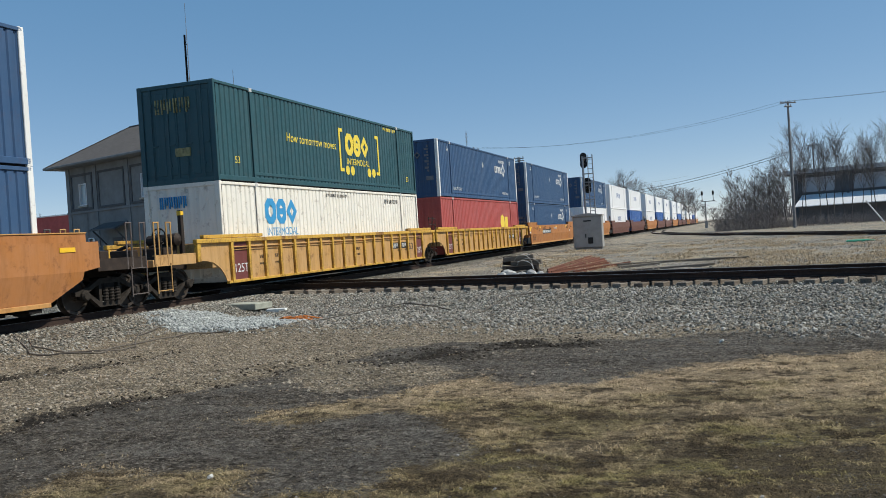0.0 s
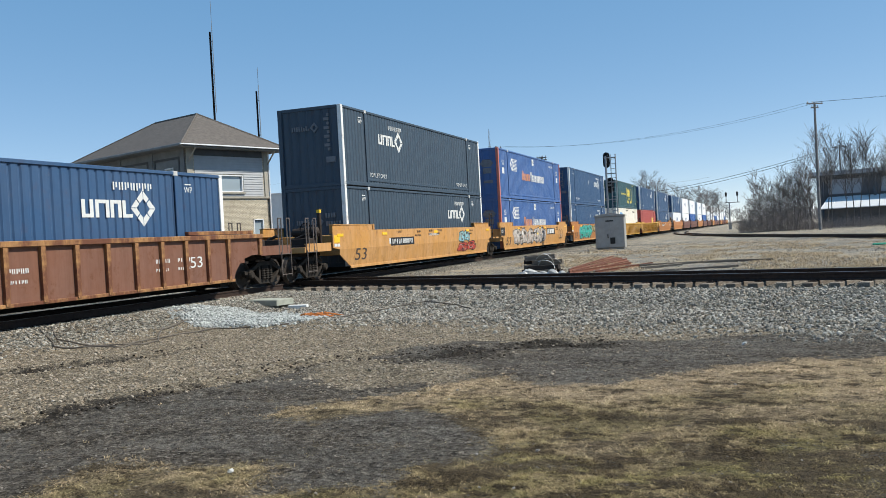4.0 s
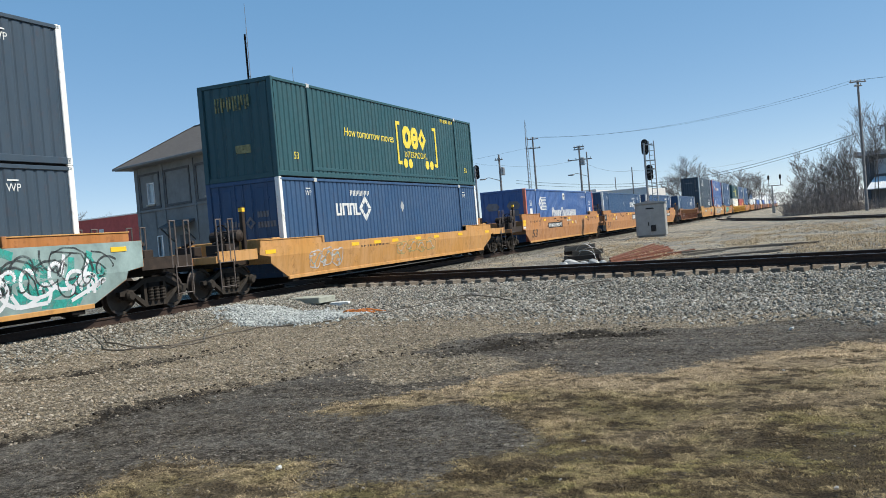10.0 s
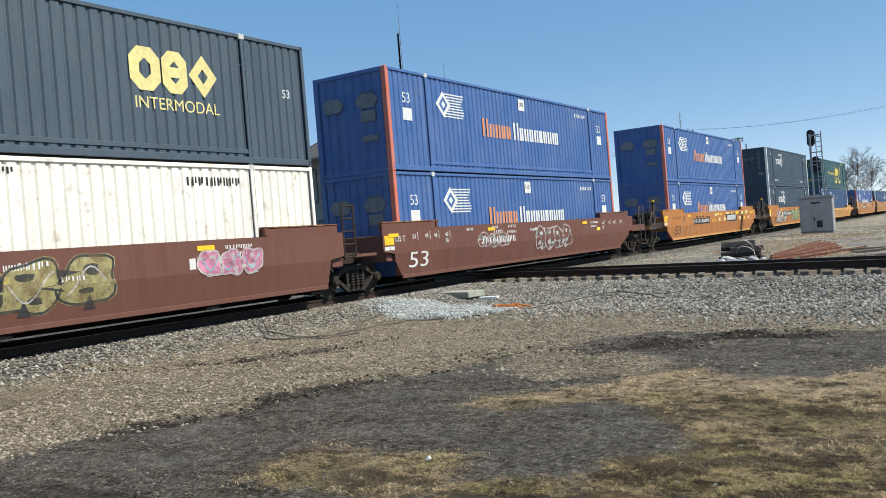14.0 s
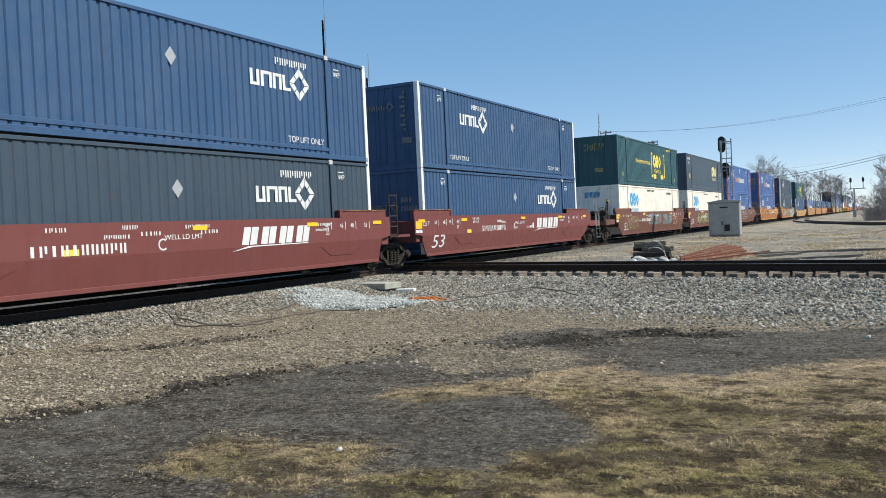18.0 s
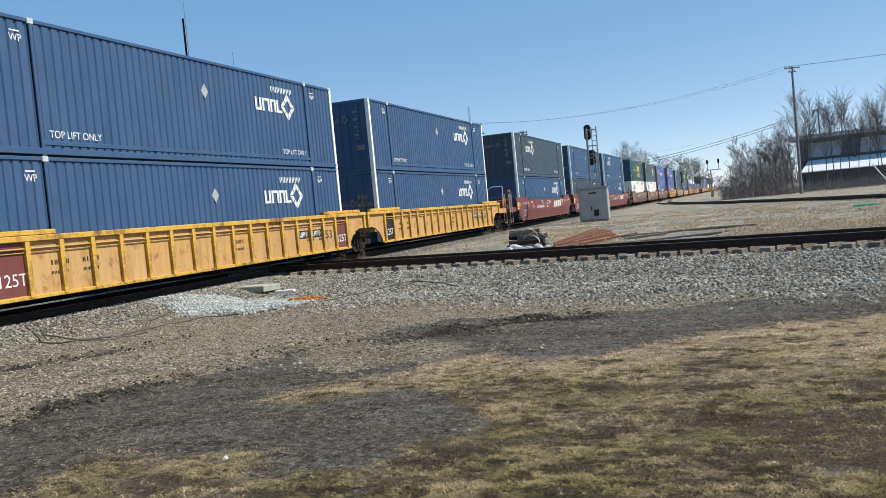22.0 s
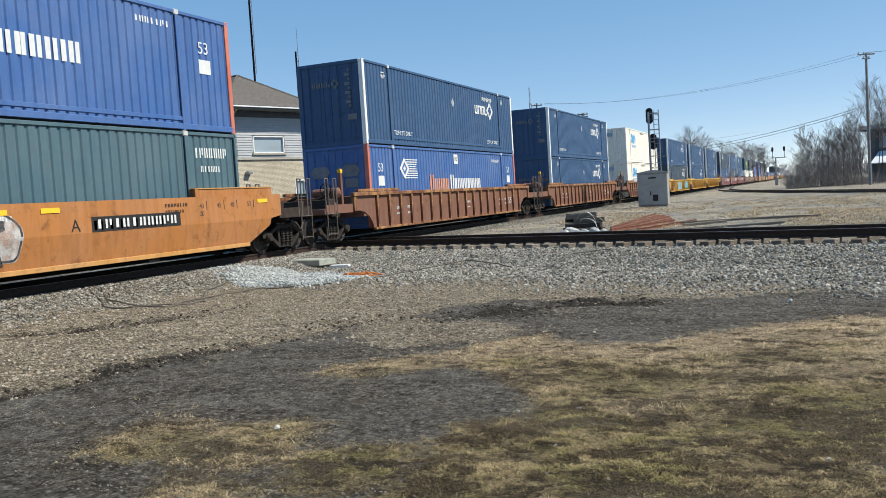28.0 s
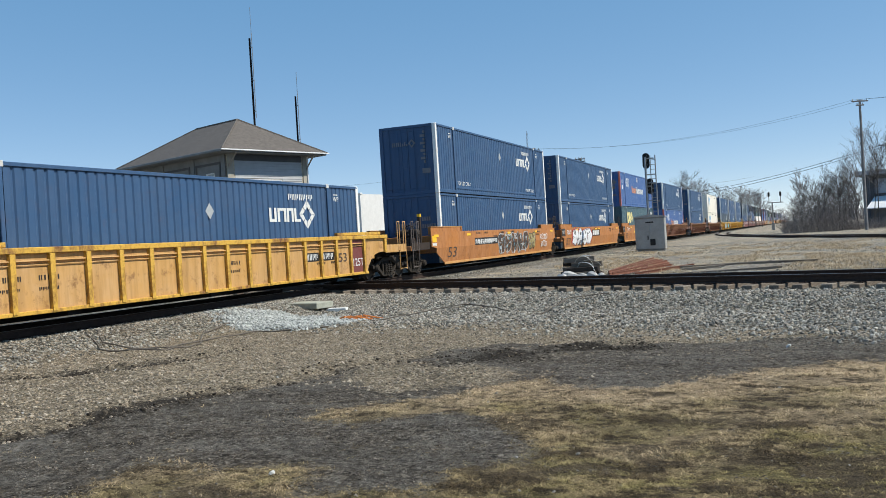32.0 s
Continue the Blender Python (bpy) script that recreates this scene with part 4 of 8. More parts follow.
# -- well cars --
RAIL_WHITE = plain("white_rail_paint", (0.70, 0.68, 0.64), 0.5, 0.0, 0.3, 6)
BAR_LIGHT = plain("galvanised_bar", (0.42, 0.41, 0.39), 0.45, 0.3, 0.4, 6)
GALV_BAR = plain("scuffed_bar_steel", (0.16, 0.13, 0.115), 0.5, 0.2, 0.5, 6)
DUSTY = plain("dusty_cast_steel", (0.038, 0.032, 0.027), 0.85, 0, 0.6, 6, spec=0.2)
WHEEL_STEEL = plain("worn_wheel_steel", (0.060, 0.048, 0.040), 0.6, 0.3, 0.4, 8)
GRIMY = plain("grimy_brown_steel", (0.040, 0.027, 0.020), 0.75, 0.1, 0.5, 5)


def truck(parent, y):
    """A two-axle truck as parts of its car: side frames, springs, bolster, axles, wheels."""
    r = 0.42
    t = part("truck", kept("bolster", lambda: Geo().box(-1.05, 1.05, -0.22, 0.22, 0.42, 0.72, 0.04).mesh("truck", IRON)), None, parent, "greasy cast truck", at=(0, y, 0))
    for s in (1, -1):
        def frame_side():
            g = Geo()
            x0, x1 = (0.95, 1.07) if s > 0 else (-1.07, -0.95)
            for k in (1, -1):
                g.prism([(k * 1.14, 0.52), (k * 0.72, 0.60), (k * 0.36, 0.78), (0, 0.78), (0, 0.66), (k * 0.34, 0.66), (k * 0.72, 0.49), (k * 1.14, 0.42)], 0, x0, x1)
                g.prism([(k * 1.10, 0.42), (k * 0.76, 0.42), (k * 0.36, 0.12), (0, 0.12), (0, 0.23), (k * 0.32, 0.23), (k * 0.74, 0.50), (k * 1.10, 0.50)], 0, x0 + 0.004, x1 - 0.004)
                g.box(x0 + 0.006, x1 - 0.006, min(k * 0.28, k * 0.37), max(k * 0.28, k * 0.37), 0.2, 0.7)
                g.box(x0 - 0.003, x1 + 0.003, min(k * 0.74, k * 0.99), max(k * 0.74, k * 0.99), 0.33, 0.56, 0.02)
            return g.mesh("side_frame", DUSTY)
        f = part("side_frame", kept(("sf", s), frame_side), None, t)
        part("spring_nest", kept(("sp", s), lambda: [g := Geo(), [g.lathe((s * 1.10, -0.2 + 0.2 * i, 0), 2, [(0.055 + 0.018 * (k % 2), 0.24 + 0.035 * k) for k in range(10)], 8) for i in range(3)]][0].mesh("spring_nest", DUSTY)), None, f)
        for a in (-0.865, 0.865):
            part("bearing_cap", kept(("cap", s), lambda: Geo().lathe((s * 1.02, 0, 0.42), 0, ((0.13, 0.0), (0.13, s * 0.10), (0.09, s * 0.15)), 12).mesh("bearing_cap", DUSTY)), None, f, at=(0, a, 0))
    for a in (-0.865, 0.865):
        w = part("wheelset", kept("wheelset", wheelset), None, t, "axle with two worn steel wheels", at=(0, a, r))
        rolling.append((w, parent, y + a, r))


def wheelset():
    g = Geo().rod((-0.95, 0, 0), (0.95, 0, 0), 0.08, 10)
    for s in (1, -1):
        g.lathe((s * 0.74, 0, 0), 0, ((0.1, s * 0.09), (0.13, s * 0.05), (0.34, s * 0.03), (0.36, s * 0.07), (0.415, s * 0.07), (0.42, -s * 0.03), (0.445, -s * 0.05), (0.445, -s * 0.07), (0.36, -s * 0.07), (0.13, -s * 0.05)), 24)
    return g.mesh("wheelset", WHEEL_STEEL)


def ladder(x, y0, y1, z0, z1, rungs, r=0.016):
    g = Geo().rod((x, y0, z0), (x, y0, z1), r).rod((x, y1, z0), (x, y1, z1), r)
    for i in range(rungs):
        z = z0 + 0.06 + (z1 - z0 - 0.12) * i / (rungs - 1)
        g.rod((x, y0, z), (x, y1, z), r * 0.85, 5)
    return g


def smooth_side(s, rim=1.63, ya=-1.55, yb=17.70):
    """The plate side: upright above, leaning in below a crease."""
    g = Geo()
    top, mid, low = 1.50, 1.50, 1.40
    outer = [(-0.12, 0.37, low), (ya + 0.53, 0.80, 1.4705), (ya + 0.50, 0.98, mid), (ya, 1.05, mid), (ya, rim, top), (yb, rim, top), (yb, 1.05, mid), (yb - 0.50, 0.98, mid), (yb - 0.53, 0.80, 1.4705), (16.27, 0.37, low)]
    n = len(outer)
    vs = [(s * x, y, z) for y, z, x in outer] + [(s * (x - 0.03), y, z) for y, z, x in outer]
    fs = [(2, 3, 4, 5, 6, 7), (0, 1, 2, 7, 8, 9), (2 + n, 7 + n, 6 + n, 5 + n, 4 + n, 3 + n), (0 + n, 9 + n, 8 + n, 7 + n, 2 + n, 1 + n)]
    fs += [(i, i + n, (i + 1) % n + n, (i + 1) % n) for i in range(n)]
    return g.add(vs, fs)


def ribbed_plate(s):
    g = Geo()
    arch = [(-0.12, 0.36), (-0.22, 0.56), (-0.42, 0.76), (-0.72, 0.92), (-1.06, 0.99), (-1.55, 1.01)]
    o = arch + [(-1.55, 1.48), (17.7, 1.48)] + [(16.15 - y, z) for y, z in reversed(arch)]
    g.prism(o, 0, min(s * 1.405, s * 1.43), max(s * 1.405, s * 1.43))
    return g


def well_car(kind, s, front_free, rear_free, seed=0, words=""):
    """A well-car unit: two sides, floor beams, end platforms, ladders, trucks and markings. y = 0 is its box's rear end."""
    paint_, style = CAR_PAINT[kind]
    car = thing("well_car", words or CAR_WORDS[kind], "rail car", "well cars of the train", at=pose(A_X, s, 0))
    moving.append(car)
    near = s > -700 and seed >= -3
    rim = 1.25 if seed == 8 else 1.63  # one amber car has shallow sides
    # the plates stop short at the ends that share a truck
    ya, yb = -1.55 if rear_free else -1.0, 17.70 if front_free else 16.85
    for sd in (1, -1):
        if style == "smooth":
            side = part("side_plate", kept(("smooth", sd, kind, rim, ya, yb), lambda: smooth_side(sd, rim, ya, yb).mesh("side_plate", paint_)), None, car)
            x0, x1 = sorted((sd * 1.37, sd * 1.425))
            part("bottom_sill", kept(("sill", sd, kind), lambda: Geo().box(x0, x1, -0.1, 16.25, 0.285, 0.385, 0.008).mesh("bottom_sill", AMBER if kind in ("faded", "rusty") else paint_)), None, side)
            x0, x1 = sorted((sd * 1.30, sd * 1.43))
            for y0, y1 in ((-1.4, 1.9) if rear_free else (-0.9, 1.75), (14.1, 17.4) if front_free else (14.2, 16.75)):
                br = part("end_bracket", kept(("brk", sd, y0, kind, rim), lambda: Geo().box(x0, x1, y0, y1, rim - 0.10, rim + 0.185, 0.01).box(x0, sd * 1.47 if sd > 0 else x1, y1 - 0.05 if y0 < 5 else y0, y1 + 0.06 if y0 < 5 else y0 + 0.11, rim, rim + 0.22, 0.01).mesh("end_bracket", paint_)), None, side)
                part("bracket_cap", kept(("brc", sd, y0, kind, rim), lambda: Geo().box(x0 - 0.01, x1 + 0.02, y0, y1, rim + 0.188, rim + 0.215, 0.004).mesh("bracket_cap", WORN_RIB if kind in ("brown", "oxide") else AMBER)), None, br)
            if kind == "oxide" and sd > 0:
                for y0 in (1.9, 13.2):
                    part("side_emboss", kept(("emb", y0), lambda: lean_in(Geo().prism([(y0, 0.86), (y0 + 2.1, 0.86), (y0 + 1.6, 0.60), (y0 + 0.5, 0.60)], 0, 1.49, 1.512)).mesh("side_emboss", paint_)), None, side)
        else:
            trim_ = WORN_RIB if kind == "rustbrown" else WORN_YELLOW if kind == "yellow" else paint_
            side = part("side_sheet", kept(("rib", sd, kind), lambda: ribbed_plate(sd).mesh("side_sheet", paint_)), None, car)
            x0, x1 = sorted((sd * 1.38, sd * 1.52))
            part("top_chord", kept(("chord", sd, kind), lambda: Geo().box(x0, x1, -1.6, 17.75, 1.47, 1.59, 0.012).mesh("top_chord", trim_)), None, side)
            x0, x1 = sorted((sd * 1.38, sd * 1.49))
            part("bottom_chord", kept(("bchord", sd, kind), lambda: Geo().box(x0, x1, -0.1, 16.25, 0.30, 0.38, 0.01).mesh("bottom_chord", trim_)), None, side)
            if sd > 0:
                x0, x1 = sorted((sd * 1.43, sd * 1.51))
                for i in range(18):
                    part("rib", kept(("ribp", sd, kind), lambda: Geo().prism([(-0.055, 0.34), (0.055, 0.34), (0.065, 1.47), (-0.065, 1.47)], 0, x0, x1).mesh("rib", trim_)), None, side, at=(0, 0.12 + i * 0.935, 0))
            x0, x1 = sorted((sd * 1.34, sd * 1.47))
            for y0, y1 in ((-1.2, 1.9), (14.3, 17.3)):
                part("end_bracket", kept(("brk", sd, y0, kind), lambda: Geo().box(x0, x1, y0, y1, 1.60, 1.70, 0.01).mesh("end_bracket", trim_)), None, side)
    part("well_floor", kept("wfloor", lambda: Geo().box(-1.36, 1.36, -0.1, 16.25, 0.335, 0.345).box(-0.35, 0.35, 0.0, 16.1, 0.12, 0.24, 0.02).mesh("well_floor", IRON)), None, car)
    for y in (0.3, 3.5, 8.08, 12.6, 15.85):
        part("floor_beam", kept("fbeam", lambda: Geo().box(-1.38, 1.38, -0.18, 0.18, 0.20, 0.33, 0.01).mesh("floor_beam", IRON)), None, car, at=(0, y, 0))
    for free, y0, d in ((rear_free, 0.0, -1), (front_free, 16.15, 1)):
        Y = lambda q: y0 + d * q
        reach = 3.3 if free else 1.72
        def platform():
            g = Geo()
            a, b = sorted((Y(0.35), Y(reach)))
            g.box(-0.55, 0.55, a, b, 0.80, 1.10, 0.02)
            if free:
                a, b = sorted((Y(1.4), Y(reach)))
                g.box(-1.40, 1.40, a, b, 1.06, 1.12, 0.01)
                a, b = sorted((Y(reach - 0.16), Y(reach)))
                g.box(-1.42, 1.42, a, b, 0.92, 1.14, 0.015)
            return g.mesh("end_platform", GRIMY)
        pl = part("end_platform", kept(("plat", free, d, kind), platform), None, car)
        a, b = sorted((Y(0.35), Y(0.75)))
        part("end_bulkhead", kept(("bulk", d, kind), lambda: Geo().box(-1.40, 1.40, a, b, 0.78, 1.50, 0.02).mesh("end_bulkhead", paint_)), None, car)
        if style == "ribbed":
            for sd in (1, -1):
                part("corner_post", kept(("cpost", d, sd, kind), lambda: Geo().box(min(sd * 1.375, sd * 1.50), max(sd * 1.375, sd * 1.50), min(Y(1.40), Y(1.56)), max(Y(1.40), Y(1.56)), 0.98, 1.465, 0.012).mesh("corner_post", trim_)), None, car)
        if free:
            for sd in (1, -1):
                part("deck_sill", kept(("dsill", d, sd, kind), lambda: Geo().box(min(sd * 1.405, sd * 1.435), max(sd * 1.405, sd * 1.435), min(Y(1.57), Y(3.29)), max(Y(1.57), Y(3.29)), 0.95, 1.21, 0.008).box(min(sd * 1.36, sd * 1.435), max(sd * 1.36, sd * 1.435), min(Y(1.57), Y(3.29)), max(Y(1.57), Y(3.29)), 1.21, 1.235).mesh("deck_sill", GRIMY if kind in ("rusty", "faded") else paint_)), None, pl)
                part("deck_box", kept(("dbox", d, kind), lambda: Geo().box(-0.34, 0.34, -0.16, 0.16, 1.13, 1.42, 0.02).box(-0.25, 0.25, -0.20, 0.20, 1.13, 1.20, 0.01).rod((-0.2, 0, 1.42), (0.2, 0, 1.56), 0.05, 8).mesh("deck_box", paint_ if kind == "oxide" else GRIMY)), None, pl, at=(sd * 0.72, Y(2.0 + 0.25 * sd), 0))
            part("end_beam", kept(("ebeam", d, kind), lambda: Geo().box(-1.42, 1.42, min(Y(reach + 0.002), Y(reach + 0.05)), max(Y(reach + 0.002), Y(reach + 0.05)), 0.94, 1.12, 0.01).mesh("end_beam", paint_)), None, pl)
            truck(car, Y(2.35))
            part("coupler", kept(("cpl", d), lambda: Geo().box(-0.14, 0.14, min(Y(reach), Y(3.76)), max(Y(reach), Y(3.76)), 0.72, 0.98, 0.03).box(-0.2, 0.2, min(Y(3.5), Y(3.8)), max(Y(3.5), Y(3.8)), 0.66, 1.02, 0.05).mesh("coupler", IRON)), None, car)
            for sd in (1, -1):
                a, b = sorted((Y(reach - 0.05), Y(reach - 0.62)))
                part("ladder", kept(("lad", sd, d, kind), lambda: ladder(sd * 1.45, a, b, 0.28, 1.02, 2, 0.016).mesh("ladder", YELLOW if kind == "yellow" else BAR_LIGHT if kind == "oxide" else GALV_BAR)), None, car)
                for q in (reach - 0.62, reach - 0.12):
                    part("grab_iron", kept(("grab", sd, d, q, kind), lambda: Geo().rod((sd * 1.43, Y(q) - 0.09, 0.95), (sd * 1.43, Y(q) - 0.09, 2.05), 0.02).rod((sd * 1.43, Y(q) + 0.09, 0.95), (sd * 1.43, Y(q) + 0.09, 2.05), 0.02).rod((sd * 1.43, Y(q) - 0.11, 2.05), (sd * 1.43, Y(q) + 0.11, 2.05), 0.02).mesh("grab_iron", YELLOW if kind == "yellow" else BAR_LIGHT if kind == "oxide" else GALV_BAR)), None, car, "upright looped grab iron")
            if d < 0:
                part("brake_wheel", kept(("bw", kind), lambda: [g := Geo(), [g.rod((1.0 + 0.20 * math.cos(0.5236 * i), -2.5, 1.72 + 0.20 * math.sin(0.5236 * i)), (1.0 + 0.20 * math.cos(0.5236 * (i + 1)), -2.5, 1.72 + 0.20 * math.sin(0.5236 * (i + 1))), 0.018, 5) for i in range(12)], [g.rod((1.0, -2.5, 1.72), (1.0 + 0.20 * math.cos(1.2566 * i), -2.5, 1.72 + 0.20 * math.sin(1.2566 * i)), 0.012, 5) for i in range(5)], g.rod((1.0, -2.5, 1.1), (1.0, -2.44, 1.75), 0.04)][0].mesh("brake_wheel", IRON)), None, pl, "iron hand-brake wheel")
                part("brake_cylinder", kept(("bc", kind), lambda: Geo().lathe((0.55, -1.75, 1.62), 0, ((0.05, -0.50), (0.15, -0.42), (0.17, 0.40), (0.17, 0.48), (0.06, 0.55)), 14).box(0.2, 0.9, -1.9, -1.6, 1.10, 1.48, 0.03).mesh("brake_cylinder", paint_ if kind in ("oxide", "rustbrown") else GRIMY)), None, pl)
                part("guide_post", kept(("gp", kind), lambda: Geo().box(0.96, 1.08, -1.62, -1.50, 1.10, 2.40, 0.015).mesh("guide_post", paint_ if kind in ("oxide", "rustbrown") else GRIMY)), None, pl)
                if kind == "oxide":
                    rail = ((-0.25, 1.10), (-0.25, 2.15), (-0.10, 2.35), (0.35, 2.60), (0.55, 2.62), (1.05, 2.60), (1.05, 1.10))
                    part("guard_rail", kept("grail", lambda: [g := Geo(), [g.rod((a[0], -3.2, a[1]), (b[0], -3.2, b[1]), 0.025, 8) for a, b in zip(rail, rail[1:])]][0].mesh("guard_rail", RAIL_WHITE)), None, pl, "bent white guard rail")
                part("guide_tip", kept("gtip", lambda: Geo().box(0.955, 1.085, -1.625, -1.495, 2.26, 2.37, 0.004).mesh("guide_tip", REFLECTOR)), None, pl, "yellow tip")
        else:
            if d < 0:
                truck(car, Y(1.72))
            for sd in (1, -1) if d > 0 or style != "smooth" else ():
                if style == "smooth":
                    part("ladder", kept(("lada", sd, kind), lambda: ladder(sd * 1.44, 16.95, 17.40, 0.95, 2.35, 5, 0.028).box(min(sd * 1.2, sd * 1.44), max(sd * 1.2, sd * 1.44), 16.80, 17.45, 1.04, 1.10).mesh("ladder", GRIMY)), None, car, "tall grimy end ladder")
                else:
                    a, b = sorted((Y(1.25), Y(1.62)))
                    part("ladder", kept(("lada", sd, d, kind), lambda: ladder(sd * 1.36, a, b, 0.35, 2.2, 7).mesh("ladder", GRIMY)), None, car)
            part("step_plate", kept(("stp", d, kind), lambda: Geo().box(0.75, 1.42, min(Y(1.2), Y(1.68)), max(Y(1.2), Y(1.68)), 0.98, 1.06, 0.01).mesh("step_plate", paint_)), None, car)
    car_marks(car, kind, style, seed, 0.0 if rear_free else 0.53, 0.0 if front_free else -0.75)
    return car


CAR_PAINT = {"faded": (FADED, "smooth"), "amber": (AMBER, "smooth"), "rusty": (RUSTY, "smooth"), "brown": (BROWN, "smooth"), "oxide": (OXIDE, "smooth"), "yellow": (YELLOW, "ribbed"), "rustbrown": (RUSTBROWN, "ribbed")}
CAR_WORDS = {"faded": "faded pinkish-orange well car with smooth plate sides", "amber": "amber-painted articulated well car with smooth plate sides", "rusty": "rust-stained orange well car with smooth plate sides", "brown": "faded brown well car with smooth plate sides",
             "oxide": "clean oxide-red well car with white lettering", "yellow": "yellow well car with ribbed sides", "rustbrown": "rusty brown well car with ribbed sides"}


def lump(y, z, ry, rz, rng, n=24):
    """The rounded, blocky, leaning outline of one sprayed sign."""
    a, b, lean = rng.uniform(0, 6.28), rng.uniform(0, 6.28), rng.uniform(-0.25, 0.25)
    pts = []
    for i in range(n):
        t = 6.2832 * i / n
        c, s = math.cos(t), math.sin(t)
        k = (abs(c) ** 3.5 + abs(s) ** 3.5) ** (-1 / 3.5) * (1 + 0.09 * math.sin(3 * t + a) + 0.07 * math.sin(5 * t + b))
        pts.append((y + ry * k * c + lean * rz * k * s, z + rz * k * s))
    return pts


def clip_level(pts, z, low):
    """The part of an outline below (or above) the level z."""
    out = []
    inside = lambda q: (q[1] <= z) == low
    for p, q in zip(pts, pts[1:] + pts[:1]):
        if inside(p):
            out.append(p)
        if inside(p) != inside(q):
            k = (z - p[1]) / (q[1] - p[1])
            out.append((p[0] + (q[0] - p[0]) * k, z))
    return out


def lean_in(g):
    """Lays flat paint on the plate side, which leans in below its crease."""
    g.v = [(x - 0.164 * max(0.0, 0.98 - z), y, z) for x, y, z in g.v]
    return g


def band(g, x, pts, t, closed=False):
    """A flat stroke of width t along points of the plane x."""
    n = len(pts)
    for i in range(n if closed else n - 1):
        (y0, z0), (y1, z1) = pts[i], pts[(i + 1) % n]
        L = math.hypot(y1 - y0, z1 - z0) or 1
        ny, nz = -(z1 - z0) / L * t / 2, (y1 - y0) / L * t / 2
        g.add([(x, y0 + ny, z0 + nz), (x, y1 + ny, z1 + nz), (x, y1 - ny, z1 - nz), (x, y0 - ny, z0 - nz)], [(0, 1, 2, 3)])
    return g


def graffiti(car, y0, y1, z0, z1, fill, line, cells, seed, flat=False, lift=0.0):
    """Spray-painted signs that cannot be read: rounded filled shapes with outlines."""
    rng = random.Random(seed)
    x = 1.503 + lift
    w = (y1 - y0) / cells
    thin = min(1.0, 0.25 + (z1 - z0) / 1.0)
    g, o, h = Geo(), Geo(), Geo()
    for i in range(cells):
        u, v = y0 + (i + 0.5) * w, (z0 + z1) / 2 + rng.uniform(-0.04, 0.04)
        pts = lump(u, v, w * 0.54, (z1 - z0) * 0.45, rng)
        for low in (True, False):
            cut = clip_level(pts, 0.98, low)
            if len(cut) > 2:
                g.add([(x + 0.001 + 0.0003 * i, py, pz) for py, pz in cut], [tuple(range(len(cut)))])
        band(o, x + 0.0042, [(u + (p - u) * 0.93, v + (q - v) * 0.93) for p, q in pts], 0.05 * thin, True)
        H = z1 - z0
        for k in range(rng.choice((1, 2, 2))):
            cu, cv = u + rng.uniform(-0.14, 0.14) * w, v + (0.20, -0.20)[k] * H + rng.uniform(-0.05, 0.05) * H
            c = lump(cu, cv, w * rng.uniform(0.10, 0.17), H * rng.uniform(0.05, 0.11), rng, 10)
            o.add([(x + 0.0046, py, pz) for py, pz in c], [tuple(range(len(c)))])
        side = rng.choice((-1, 1))
        cv = v + rng.uniform(-0.2, 0.2) * H
        o.add([(x + 0.0049, u + side * w * 0.56, cv - 0.09 * H), (x + 0.0049, u + side * w * 0.12, cv), (x + 0.0049, u + side * w * 0.56, cv + 0.07 * H)], [(0, 1, 2)])
        cv = u + rng.uniform(-0.25, 0.25) * w
        o.add([(x + 0.0052, cv - 0.11 * w, z0 + 0.02), (x + 0.0052, cv + 0.13 * w, z0 + 0.02), (x + 0.0052, cv, z0 + 0.30 * H)], [(0, 1, 2)])
        ph = rng.uniform(0, 6.28)
        band(h, x + 0.0056, [(u - w * 0.4 + w * 0.8 * s / 9, v + (z1 - z0) * 0.25 * math.sin(ph + 5.0 * s / 9)) for s in range(10)], 0.03)
    if not flat:
        for q in (g, o, h):
            lean_in(q)
    sp = part("spray_painting", g, fill, car, "faded graffiti in rounded shapes")
    part("spray_outline", o, line, sp)
    part("spray_highlight", h, SPRAY_WHITE if line is not SPRAY_WHITE else SPRAY_SKY, sp)


def slanted_blocks(x, y, z0, z1):
    """Three pairs of broad slanted white blocks."""
    g, h = Geo(), z1 - z0
    for k in range(3):
        a = y + 0.70 * k
        g.prism([(a, z0), (a + 0.26, z0), (a + 0.26 + 0.4 * h, z1), (a + 0.4 * h, z1)], 0, x, x + 0.004)
        g.prism([(a + 0.32, z0), (a + 0.52, z0), (a + 0.52 + 0.4 * h, z1), (a + 0.32 + 0.4 * h, z1)], 0, x, x + 0.004)
    return g


